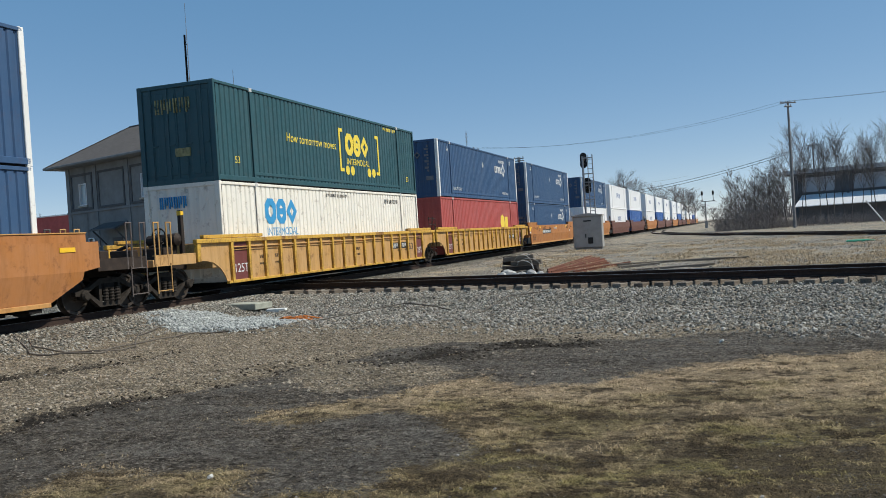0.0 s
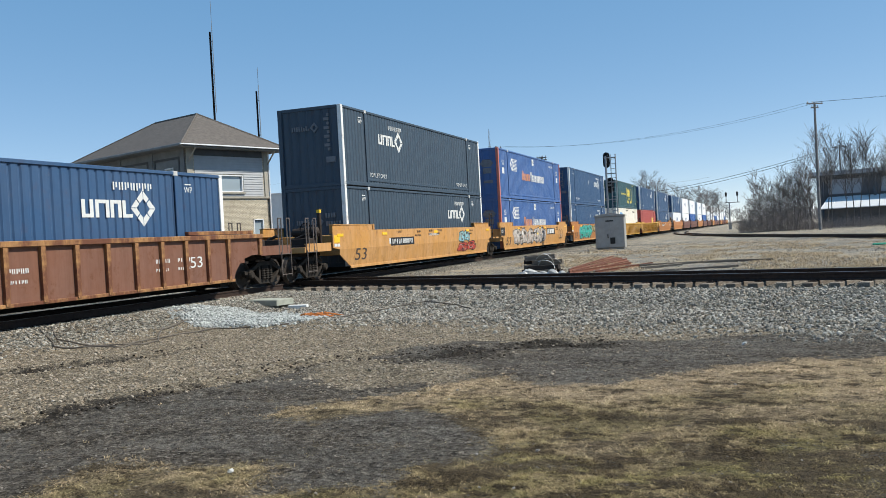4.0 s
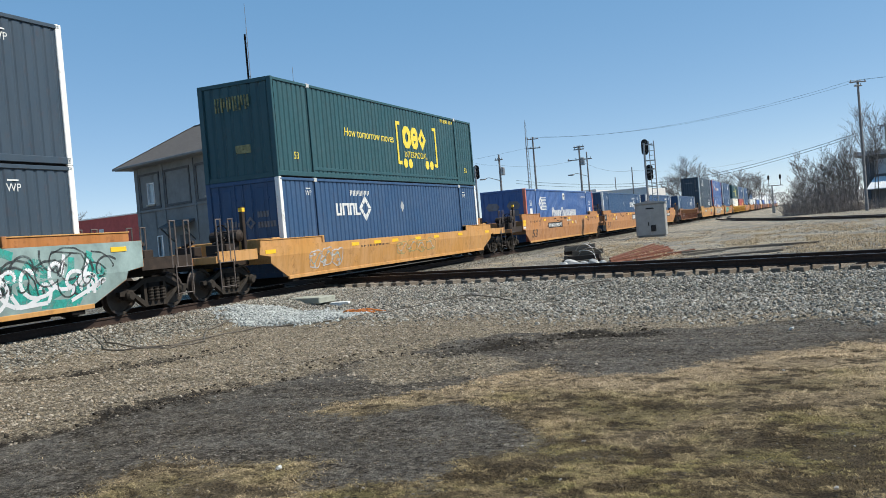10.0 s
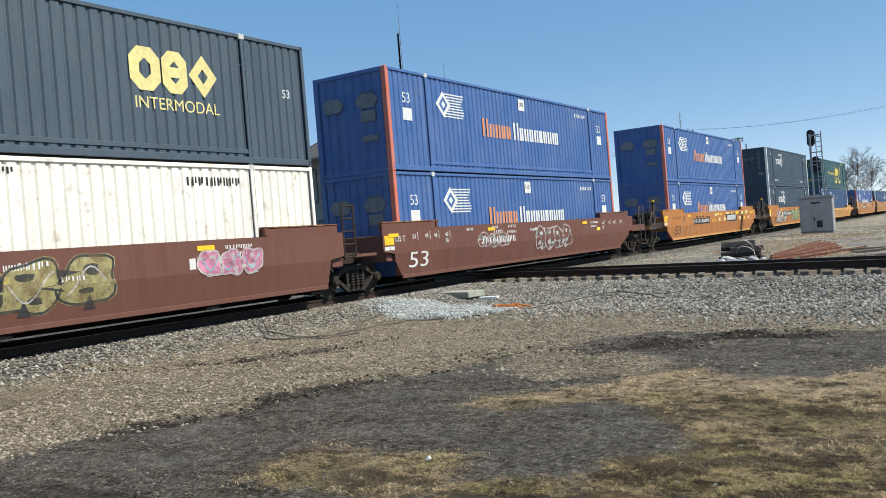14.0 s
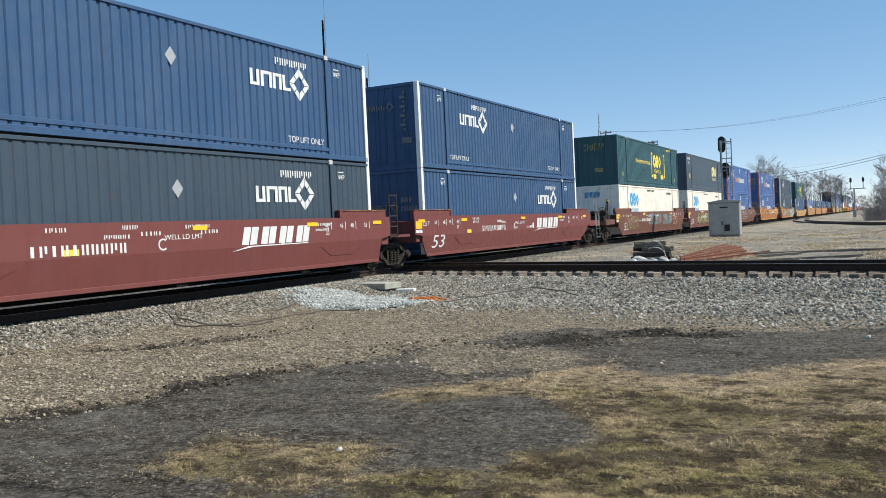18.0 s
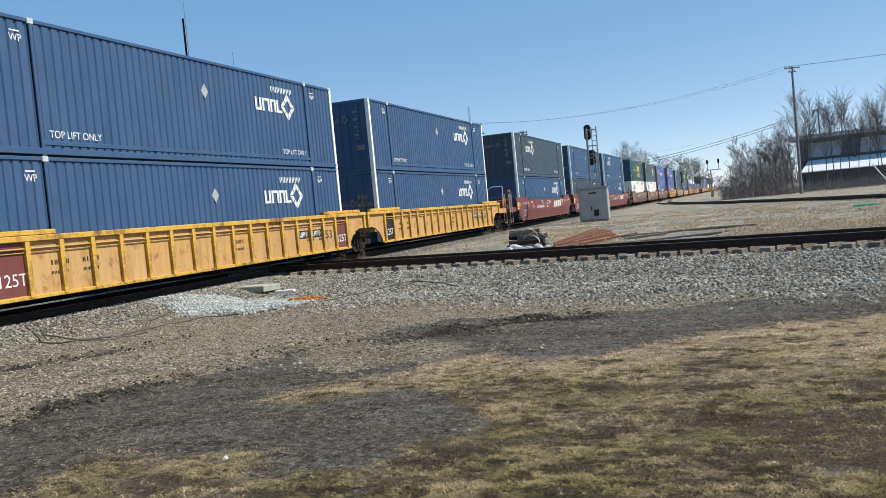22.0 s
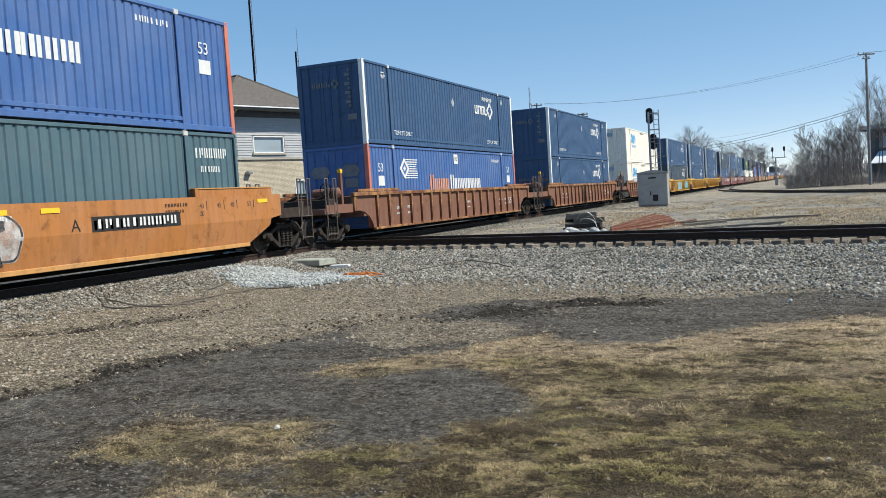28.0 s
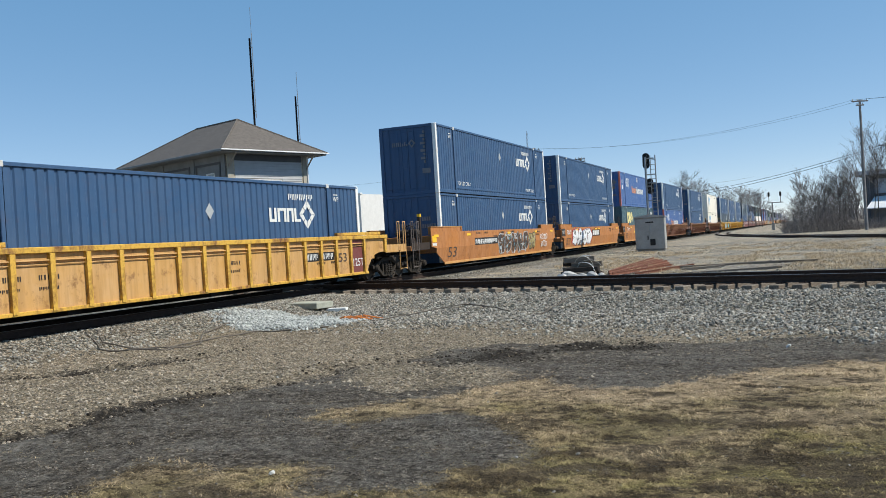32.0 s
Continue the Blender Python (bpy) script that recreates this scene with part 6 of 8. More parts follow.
def scatter():
    rng = random.Random(11)
    grey, brown, pale, chips = [], [], [], []
    while len(grey) < 46000:
        s, d = rng.uniform(-15, 12), rng.uniform(-8.8, 1.6)
        if abs(d) < 1.40 and rng.random() < 0.8:
            continue
        if -1.62 < d < -1.3 and rng.random() < 0.6:
            continue
        p = B_P + B_DIR * s + B_NOR * d
        if d < -4.6 and rng.random() > zones(p.x, p.y)[2] + 0.04:
            continue
        grey.append((p.x, p.y, ground_z(p.x, p.y) + 0.010))
    while len(grey) < 53000:
        x, y = A_X + rng.uniform(0.84, 3.2), rng.uniform(4, 24)
        grey.append((x, y, ground_z(x, y) + 0.01))
    while len(grey) < 65000:
        x, y = rng.uniform(-13.5, 9), 26 + 40 * rng.random() ** 1.5
        if d_b(x, y) < 1.5 or noise.noise((x * 0.30, y * 0.16, 15.0)) + 0.5 * noise.noise((x * 0.9, y * 0.5, 2.0)) < -0.08:
            continue
        grey.append((x, y, ground_z(x, y) + 0.008))
    while len(pale) < 5200:
        x, y = rng.uniform(-14.5, -8.5), rng.uniform(15.4, 21)
        k = zones(x, y)[3]
        if rng.random() < k:
            pale.append((x, y, ground_z(x, y) + 0.012 + 0.05 * k))
    while len(brown) < 46000:
        x, y = rng.uniform(-15, 8), 4.2 + 14 * rng.random() ** 1.3
        if abs(x - (-4)) > 2 + 0.72 * y:
            continue
        g, d, b, _, _, _, _ = zones(x, y)
        if rng.random() < max(1.02 * g, (0.95 if y > 8.0 else 1.01) * d):
            continue
        brown.append((x, y, ground_z(x, y) + 0.002))
    clods = []
    while len(clods) < 1100:
        x, y = rng.uniform(-13, 1), rng.uniform(5.6, 13.4)
        if rng.random() < zones(x, y)[5]:
            clods.append((x, y, ground_z(x, y) + 0.004))
    slate = []
    while len(slate) < 24000:
        x, y = rng.uniform(-9, 7), 4.0 + 11 * rng.random() ** 1.3
        if abs(x - (-3)) > 2 + 0.72 * y:
            continue
        zn = zones(x, y)
        if rng.random() < zn[1] * (1 - 0.8 * zn[0]):
            slate.append((x, y, ground_z(x, y) + 0.002))
    while len(chips) < 90:
        x, y = rng.uniform(-12, 5), rng.uniform(5, 19)
        chips.append((x, y, ground_z(x, y) + 0.005))
    split = sum(1 for p in grey if p[0] < -11.6 and p[1] < 24)
    grey.sort(key=lambda p: not (p[0] < -11.6 and p[1] < 24))
    size = lambda k, a, b: [a + (b - a) * rng.random() ** 2 for _ in range(k)]
    solid("ballast_stones", heap_mesh("ballast_stones", grey, size(split, 0.012, 0.038) + size(len(grey) - split, 0.015, 0.050), stone_mat("grey_ballast", (0.095, 0.090, 0.080), (0.58, 0.55, 0.475), (0.37, 0.305, 0.225)), 1), None, "coarse grey crushed-stone ballast along the rails", "ballast", kind="stuff")
    solid("fresh_ballast_stones", heap_mesh("fresh_ballast_stones", pale, size(len(pale), 0.025, 0.062), stone_mat("pale_ballast", (0.24, 0.25, 0.24), (0.52, 0.54, 0.51)), 2), None, "low heap of fresh pale green-grey ballast", "ballast", kind="stuff")
    solid("gravel", heap_mesh("gravel", brown, size(len(brown), 0.006, 0.030), stone_mat("brown_gravel", (0.10, 0.083, 0.064), (0.50, 0.433, 0.338), (0.38, 0.295, 0.20)), 3, 0.55), None, "brown and grey gravel trodden into the ground", "gravel", kind="stuff")
    solid("cinder_chips", heap_mesh("cinder_chips", slate, size(len(slate), 0.003, 0.015), stone_mat("grey_cinder", (0.048, 0.041, 0.035), (0.275, 0.245, 0.208), (0.14, 0.110, 0.080)), 7, 0.4), None, "flat dark grey cinder chips trodden into the dirt", "gravel", kind="stuff")
    solid("soil_clods", heap_mesh("soil_clods", clods, size(len(clods), 0.007, 0.036), stone_mat("damp_soil", (0.020, 0.016, 0.012), (0.10, 0.082, 0.062)), 6), None, "dark damp clods thrown up along wheel ruts", "soil", kind="stuff")
    solid("pale_chips", heap_mesh("pale_chips", chips, size(len(chips), 0.008, 0.022), stone_mat("pale_chip", (0.28, 0.26, 0.23), (0.48, 0.46, 0.43)), 4), None, "scattered pale stone chips", "gravel", kind="stuff")


scatter()


def grass():
    """Dry matted winter grass: tufts of thin bent blades, thick where the turf is."""
    rng = random.Random(5)
    m = Nodes("dry_grass", 0.9, 0, 0.08)
    i = m.island()
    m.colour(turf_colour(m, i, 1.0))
    vs, fs = [], []

    def blade(x, y, z, a, l, h, w):
        dx, dy = math.cos(a), math.sin(a)
        k = len(vs)
        vs.extend(((x - dy * w, y + dx * w, z), (x + dy * w, y - dx * w, z), (x + dx * l * 0.45 + dy * w * 0.8, y + dy * l * 0.45 - dx * w * 0.8, z + h), (x + dx * l * 0.45 - dy * w * 0.8, y + dy * l * 0.45 + dx * w * 0.8, z + h), (x + dx * l, y + dy * l, z + h * 0.7)))
        fs.extend(((k, k + 1, k + 2, k + 3), (k + 3, k + 2, k + 4)))

    tufts = 0
    for _ in range(150000):
        y = 3.4 + 9.6 * rng.random() ** 1.25
        x = -1.6 + (rng.random() - 0.5) * (5 + 1.35 * y)
        zn = zones(x, y)
        g, soil = zn[0], zn[6]
        lush = max(0, 0.55 + 0.9 * noise.noise((x * 1.3, y * 1.7, 8.0)) + 0.5 * noise.noise((x * 4.1, y * 4.1, 2.0)) + 1.1 * noise.noise((x * 11, y * 9, 4.0)))
        if rng.random() > g * (0.05 + 1.5 * max(0, lush - 0.25)) * (1 - 0.6 * soil) + 0.002:
            continue
        z = ground_z(x, y) - 0.004
        tufts += 1
        if tufts > 56000:
            break
        k = 0.7 + 0.5 * lush
        for _ in range(7):
            a = rng.uniform(0, 6.283)
            blade(x + rng.gauss(0, 0.025), y + rng.gauss(0, 0.025), z, a, rng.uniform(0.02, 0.07) * k, rng.uniform(0.003, 0.018) * k, rng.uniform(0.0010, 0.0021) * (0.6 + 0.13 * y))
    # dry weeds on the field beyond the crossing track
    for _ in range(15000):
        y = 27 + 34 * rng.random() ** 1.4
        x = rng.uniform(-10.5, 0.16 * y)
        if d_b(x, y) < 2.6 or noise.noise((x * 0.35, y * 0.22, 3.0)) + 0.4 * noise.noise((x * 1.3, y * 0.8, 5.0)) < 0.02:
            continue
        z = ground_z(x, y) - 0.01
        for _ in range(6):
            blade(x + rng.gauss(0, 0.08), y + rng.gauss(0, 0.08), z, rng.uniform(0, 6.283), rng.uniform(0.05, 0.16), rng.uniform(0.02, 0.09), rng.uniform(0.004, 0.007))
    me = bpy.data.meshes.new("grass")
    me.from_pydata(vs, [], fs)
    me.materials.append(m.mat)
    solid("grass", me, None, "dry straw-coloured winter grass with a little green", "grass", kind="stuff")


grass()

# ---- by the tracks ----
STEEL_GREY = plain("grey_case_paint", (0.34, 0.335, 0.32), 0.5, 0.0, 0.15, 3)
BLACK = plain("black_paint", (0.012, 0.012, 0.013), 0.5, 0, 0.3, 6)
GALV = plain("galvanised_steel", (0.30, 0.31, 0.32), 0.45, 0.6, 0.2, 5)
POLE_WOOD = plain("weathered_pole_wood", (0.20, 0.198, 0.20), 0.9, 0, 0.35, 3)
LENS = plain("dark_signal_lens", (0.01, 0.012, 0.012), 0.1, 0, 0.1, 5, 0)
WIRE = plain("dark_wire", (0.03, 0.03, 0.032), 0.6, 0, 0.1, 5, 0)


def instrument_case(x, y, rz):
    t = thing("instrument_case", "grey steel signal instrument case with a shallow pitched lid", "instrument case", at=pose(x, y, ground_z(x, y), 0, 0, rz))
    part("case_body", Geo().box(-0.93, 0.93, -0.55, 0.55, 0.08, 2.12, 0.03), STEEL_GREY, t)
    part("case_lid", Geo().prism([(-1.0, 2.12), (1.0, 2.12), (1.0, 2.18), (0.0, 2.33), (-1.0, 2.18)], 1, -0.62, 0.62), STEEL_GREY, t)
    part("plinth", Geo().box(-0.85, 0.85, -0.5, 0.5, -0.3, 0.08, 0.02), plain("concrete_plinth", (0.32, 0.31, 0.29), 0.9), t)
    for a, b in ((-0.9, -0.005), (0.005, 0.9)):
        d = part("case_door", Geo().box(a, b, -0.575, -0.55, 0.12, 2.06, 0.008), STEEL_GREY, t)
        part("hinge", Geo().box(a + 0.01 if a < 0 else b - 0.05, a + 0.05 if a < 0 else b - 0.01, -0.59, -0.575, 0.3, 0.5).box(a + 0.01 if a < 0 else b - 0.05, a + 0.05 if a < 0 else b - 0.01, -0.59, -0.575, 1.6, 1.8), GALV, d)
    part("vent", Geo().box(-0.25, 0.25, -0.60, -0.575, 1.78, 1.86, 0.01), BLACK, t)
    part("vent", Geo().box(0.0, 0.32, -0.60, -0.575, 0.35, 0.75, 0.01), BLACK, t)
    part("door_handle", Geo().box(-0.16, -0.10, -0.62, -0.575, 0.72, 0.98, 0.01), BLACK, t)


def signal_head(name, parent, x, z, k=1.0, back=0.0):
    """An oval black target with three hooded lamps; faces -y."""
    pts = []
    for i in range(20):
        a = 6.2832 * i / 20
        pts.append((x + 0.27 * k * math.cos(a), z + (0.27 * math.sin(a) + (0.34 if math.sin(a) > 0 else -0.34)) * k))
    h = part(name, Geo().prism(pts, 1, -0.30, -0.27), BLACK, parent, "oval black signal target with hooded lamps")
    part("lamp_case", Geo().box(x - 0.16 * k, x + 0.16 * k, -0.27, -0.02, z - 0.5 * k, z + 0.5 * k, 0.03), BLACK, h)
    for i in (-1, 0, 1):
        zz = z + 0.33 * k * i
        g = Geo()
        n = 12
        for j in range(n):
            a0, a1 = math.pi * (-0.15 + 1.3 * j / n), math.pi * (-0.15 + 1.3 * (j + 1) / n)
            q = [(x + 0.125 * k * math.cos(a), zz + 0.125 * k * math.sin(a)) for a in (a0, a1)]
            g.add([(q[0][0], -0.30, q[0][1]), (q[1][0], -0.30, q[1][1]), (q[1][0], -0.55, q[1][1]), (q[0][0], -0.52, q[0][1])], [(0, 1, 2, 3)])
        part("hood", g, BLACK, h)
        part("lens", Geo().lathe((x, -0.31, zz), 1, ((0.1 * k, 0), (0.09 * k, -0.015)), 14), LENS, h)
    h.location.y = back


def signal_mast(x, y, z0, top, heads, rz=0, ladder_side=1, arm=0.0):
    t = thing("railway_signal", "black railway colour-light signal on a steel mast with a caged ladder", "railway signal", "railway signals", at=pose(x, y, z0, 0, 0, rz))
    h = top - z0
    part("mast", Geo().rod((0, 0, 0), (0, 0, h), 0.07, 10), GALV, t)
    part("mast_foot", Geo().box(-0.25, 0.25, -0.25, 0.25, -0.2, 0.12, 0.03), GALV, t)
    a = 0.30 * ladder_side
    la = part("ladder", Geo().rod((a, 0.15, 0.2), (a, 0.15, h + 0.1), 0.03).rod((a + 0.32 * ladder_side, 0.15, 0.2), (a + 0.32 * ladder_side, 0.15, h + 0.1), 0.042), GALV, t)
    n = int(h / 0.31)
    for i in range(n):
        part("rung", kept(("rung", ladder_side), lambda: Geo().rod((a, 0.15, 0), (a + 0.32 * ladder_side, 0.15, 0), 0.018, 5).mesh("rung", GALV)), None, la, at=(0, 0, 0.35 + i * 0.31))
    for zz in (h - 0.15, h - 1.2, h - 1.75, h - 2.9):
        part("bracket", Geo().box(min(0, a * 2.05), max(0, a * 2.05), 0.05, 0.11, zz, zz + 0.05).box(min(0, a * 2.05), max(0, a * 2.05), -0.45, -0.40, zz, zz + 0.04), GALV, t)
    for hz in heads:
        off = 0.02 if hz == heads[0] else 0.20
        part("bracket", Geo().box(-0.05, off + 0.05, 0.06, 0.30, hz - z0 - 0.05, hz - z0 + 0.05), GALV, t)
        signal_head("signal_head", t, off, hz - z0, 0.85, 0.50)
    return t


instrument_case(-9.05, 56.6, 3)
signal_mast(-9.35, 57.8, ground_z(-9.35, 57.8), 5.95, (5.70, 4.02))
signal_mast(-22.0, 60.0, -0.3, 5.9, (5.45,), ladder_side=-1)


def far_signals():
    t = thing("railway_signal", "two small black signals on a bracket post far down the line", "railway signal", "railway signals", at=pose(-4.5, 150, 0))
    part("mast", Geo().rod((0, 0, -0.2), (0, 0, 4.2), 0.1, 8), GALV, t)
    part("bracket_arm", Geo().box(-0.7, 1.6, -0.1, 0.1, 4.2, 4.32), GALV, t)
    for x in (-0.45, 1.3):
        part("mast", Geo().rod((x, 0, 4.3), (x, 0, 6.0), 0.06, 6), GALV, t)
        signal_head("signal_head", t, x, 5.6, 0.6)
    part("relay_case", Geo().box(-0.25, 0.25, -0.2, 0.2, -0.2, 1.0, 0.03), STEEL_GREY, t)


far_signals()


def pole(x, y, top, arms=(), lean=0.0, kind="wooden utility pole", r=0.16, lamp=False, can=False, whip=0.0, base=None):
    z0 = base if base is not None else ground_z(x, y)
    t = thing("utility_pole", "weathered " + kind, "utility pole", "utility poles", at=pose(x, y, z0, 0, lean, 0))
    h = top - z0
    part("shaft", Geo().rod((0, 0, -0.3), (0, 0, h), r, 9, r * 0.62), POLE_WOOD, t)
    for z, w, ang in arms:
        a = part("crossarm", Geo().box(-w / 2, w / 2, -0.06, 0.06, -0.06, 0.06, 0.01), POLE_WOOD, t, at=(0, -0.1, h - z))
        a.rotation_euler = (0, 0, radians(ang))
        for k in range(4):
            u = -w / 2 + 0.12 + (w - 0.24) * k / 3
            part("insulator", kept("ins", lambda: Geo().lathe((0, 0, 0), 2, ((0.03, 0.05), (0.055, 0.10), (0.03, 0.14), (0.05, 0.2), (0.02, 0.24)), 8).mesh("insulator", GALV)), None, a, at=(u, 0, 0))
    if can:
        part("transformer", Geo().lathe((0.32, 0, h - 2.4), 2, ((0.2, 0), (0.26, 0.05), (0.26, 0.85), (0.15, 0.95)), 12), GALV, t)
    if lamp:
        g = Geo().rod((0, 0, h - 3.0), (-1.4, 0, h - 2.5), 0.04).rod((-1.4, 0, h - 2.5), (-1.9, 0, h - 2.6), 0.035)
        part("lamp_arm", g, GALV, t)
        part("lamp_head", Geo().box(-2.5, -1.8, -0.15, 0.15, h - 2.72, h - 2.56, 0.05), GALV, t)
    return t


pole(5.83, 97, 12.9, ((0.15, 1.7, 25), (0.55, 0.8, 25)), kind="tall wooden utility pole", r=0.17, base=0.0)
pole(-34.4, 85, 10.3, kind="bare wooden pole", r=0.13, base=-0.4, lean=0.6)
pole(-31.8, 95, 9.6, ((0.6, 1.0, 0),), kind="wooden pole with a transformer and lamp", can=True, lamp=True, base=-0.4)
pole(-32.0, 110, 12.7, ((0.30, 1.5, 10), (1.5, 1.9, 10)), kind="wooden utility pole with crossarms", base=-0.4)
pole(-24.8, 105, 10.4, ((1.7, 3.0, 0), (0.15, 1.3, 0), (0.45, 1.3, 0)), kind="wooden utility pole with crossarms", base=-0.4, can=True)
pole(-24.0, 105.4, 9.6, kind="wooden pole with a street lamp", lamp=True, base=-0.4, r=0.12)
pole(-19.5, 110, 7.4, kind="thin wooden pole", r=0.1, base=-0.3)
pole(-25.6, 130, 7.3, kind="thin wooden pole", r=0.1, base=-0.3)
pole(11.5, 140, 11.5, ((0.3, 2.0, 0),), kind="wooden utility pole behind the brush", base=0.0)


def tube(pts, r, n=6):
    """One round skin along a line of points."""
    vs, fs = [], []
    for i, p in enumerate(pts):
        d = (pts[min(i + 1, len(pts) - 1)] - pts[max(0, i - 1)]).normalized()
        s = d.cross(Vector((0, 0, 1)))
        s = s.normalized() if s.length > 1e-4 else Vector((1, 0, 0))
        w = s.cross(d)
        vs += [tuple(p + r * (math.cos(6.2832 * k / n) * s + math.sin(6.2832 * k / n) * w)) for k in range(n)]
        if i:
            fs += [((i - 1) * n + k, (i - 1) * n + (k + 1) % n, i * n + (k + 1) % n, i * n + k) for k in range(n)]
    return Geo().add(vs, fs)


def wire(points, sag, r=0.010):
    """A hanging cable through the points."""
    line = [Vector(points[0])]
    for p, q in zip(points, points[1:]):
        p, q = Vector(p), Vector(q)
        line += [p.lerp(q, i / 14) - Vector((0, 0, sag * 4 * i / 14 * (1 - i / 14))) for i in range(1, 15)]
    return tube(line, r, 5)


def wires():
    for k, dz in enumerate((0.0, -0.05)):
        solid("overhead_wire", wire([(-32 + k * 1.2, 110, 12.6 + dz), (5.2 + k * 1.2, 97, 12.95 + dz), (60, 70, 14 + dz)], 1.4), WIRE, "thin dark overhead wire between poles", "wire", "overhead wires")
    solid("overhead_wire", wire([(-32, 110, 11.4), (-95, 118, 12.5)], 1.6), WIRE, "thin dark overhead wire between poles", "wire", "overhead wires")
    for dz in (0.0, 0.7):
        solid("overhead_wire", wire([(-60, 190, 11 + dz), (-22, 170, 6.8 + dz * 0.7), (11.5, 140, 11.1 + dz * 0.5)], 0.8, 0.03), WIRE, "sagging dark overhead cable", "wire", "overhead wires")
    solid("overhead_wire", wire([(-34.4, 85, 9.8), (-31.8, 95, 8.4), (-24.8, 105, 8.8)], 0.5), WIRE, "thin dark overhead wire between poles", "wire", "overhead wires")
    solid("overhead_wire", wire([(-24.8, 105, 8.6), (-19.5, 110, 7.0), (-6, 128, 7.6)], 0.6), WIRE, "thin dark overhead wire between poles", "wire", "overhead wires")


wires()


def radio_mast(x, y, top, whip, r):
    t = thing("radio_mast", "thin dark radio mast with a whip aerial", "radio mast", "radio masts", at=pose(x, y, -0.5))
    part("mast_pole", Geo().rod((0, 0, -0.2), (0, 0, top + 0.5), r, 8, r * 0.8), IRON, t)
    part("aerial", Geo().rod((0.2, 0, top - 6), (0.2, 0, top + 1.0), 0.03, 6).rod((0.2, 0, top + 1.0), (0.2, 0, whip + 0.5), 0.02, 5), GALV, t)
    for z in (top - 5.5, top - 3, top - 0.3):
        part("aerial_bracket", Geo().box(0, 0.24, -0.03, 0.03, z, z + 0.06), GALV, t)


radio_mast(-40.9, 60, 18.7, 21.2, 0.10)
radio_mast(-36.9, 60, 13.5, 15.4, 0.09)


def lattice_mast(x, y, top):
    t = thing("lattice_mast", "distant slender steel lattice mast", "lattice mast", at=pose(x, y, -0.4))
    w = 0.45
    legs = [(w * math.cos(a), w * math.sin(a)) for a in (0.5, 2.6, 4.7)]
    for lx, ly in legs:
        part("mast_leg", Geo().rod((lx, ly, 0), (lx * 0.5, ly * 0.5, top - 3), 0.05, 5), GALV, t)
    g = Geo()
    n = int(top / 0.9)
    for i in range(n):
        z0, z1 = i * 0.9, (i + 1) * 0.9
        for j in range(3):
            p, q = legs[j], legs[(j + 1) % 3]
            k = 1 - 0.5 * min(1, z0 / top)
            g.rod((p[0] * k, p[1] * k, z0), (q[0] * k, q[1] * k, z1), 0.022, 4)
    part("lattice", g, GALV, t)
    part("aerial", Geo().rod((0, 0, top - 3), (0, 0, top + 0.4), 0.04, 5), GALV, t)


lattice_mast(-50.8, 170, 22.5)


# ---- the tower house ----
def brick_mat():
    m = Nodes("cream_brick", 0.85, 0, 0.2)
    b = m.n("ShaderNodeTexBrick", Scale=1.0, Mortar_Size=0.012, Brick_Width=0.21, Row_Height=0.075)
    b.inputs["Color1"].default_value, b.inputs["Color2"].default_value, b.inputs["Mortar"].default_value = (0.58, 0.51, 0.38, 1), (0.70, 0.63, 0.49, 1), (0.30, 0.27, 0.22, 1)
    mp = m.t.nodes.new("ShaderNodeMapping")
    mp.inputs["Rotation"].default_value = (radians(90), 0, 0)
    m.link(m.co, mp.inputs["Vector"])
    m.link(mp.outputs[0], b.inputs["Vector"])
    m.colour(m.mix(m.ramp(m.noise(0.9, 5), (0.35, 0.0), (0.75, 0.5)), b.outputs["Color"], (0.24, 0.20, 0.15)))
    m.bump(b.outputs["Fac"], 0.3, 0.01)
    return m.mat


GLASS = Nodes("window_glass", 0.08, 0, 0.8).colour((0.30, 0.36, 0.40)).mat
SHINGLE = plain("grey_brown_shingle", (0.125, 0.110, 0.098), 0.9, 0, 0.3, 5, 0.4)
SIDING = plain("pale_grey_siding", (0.40, 0.415, 0.43), 0.6, 0, 0.08, 2, 0.05)
TRIM = plain("cream_trim", (0.38, 0.355, 0.30), 0.7, 0, 0.12, 3, 0.05)
FASCIA = plain("white_gutter", (0.72, 0.73, 0.74), 0.5, 0, 0.08, 4, 0.02)
# drab wall grey, with the shade of the sunless sides put into it
DRAB_SHADE = plain("drab_shaded_wall", (0.20, 0.21, 0.215), 0.85, 0, 0.2, 1.5, 0.2)


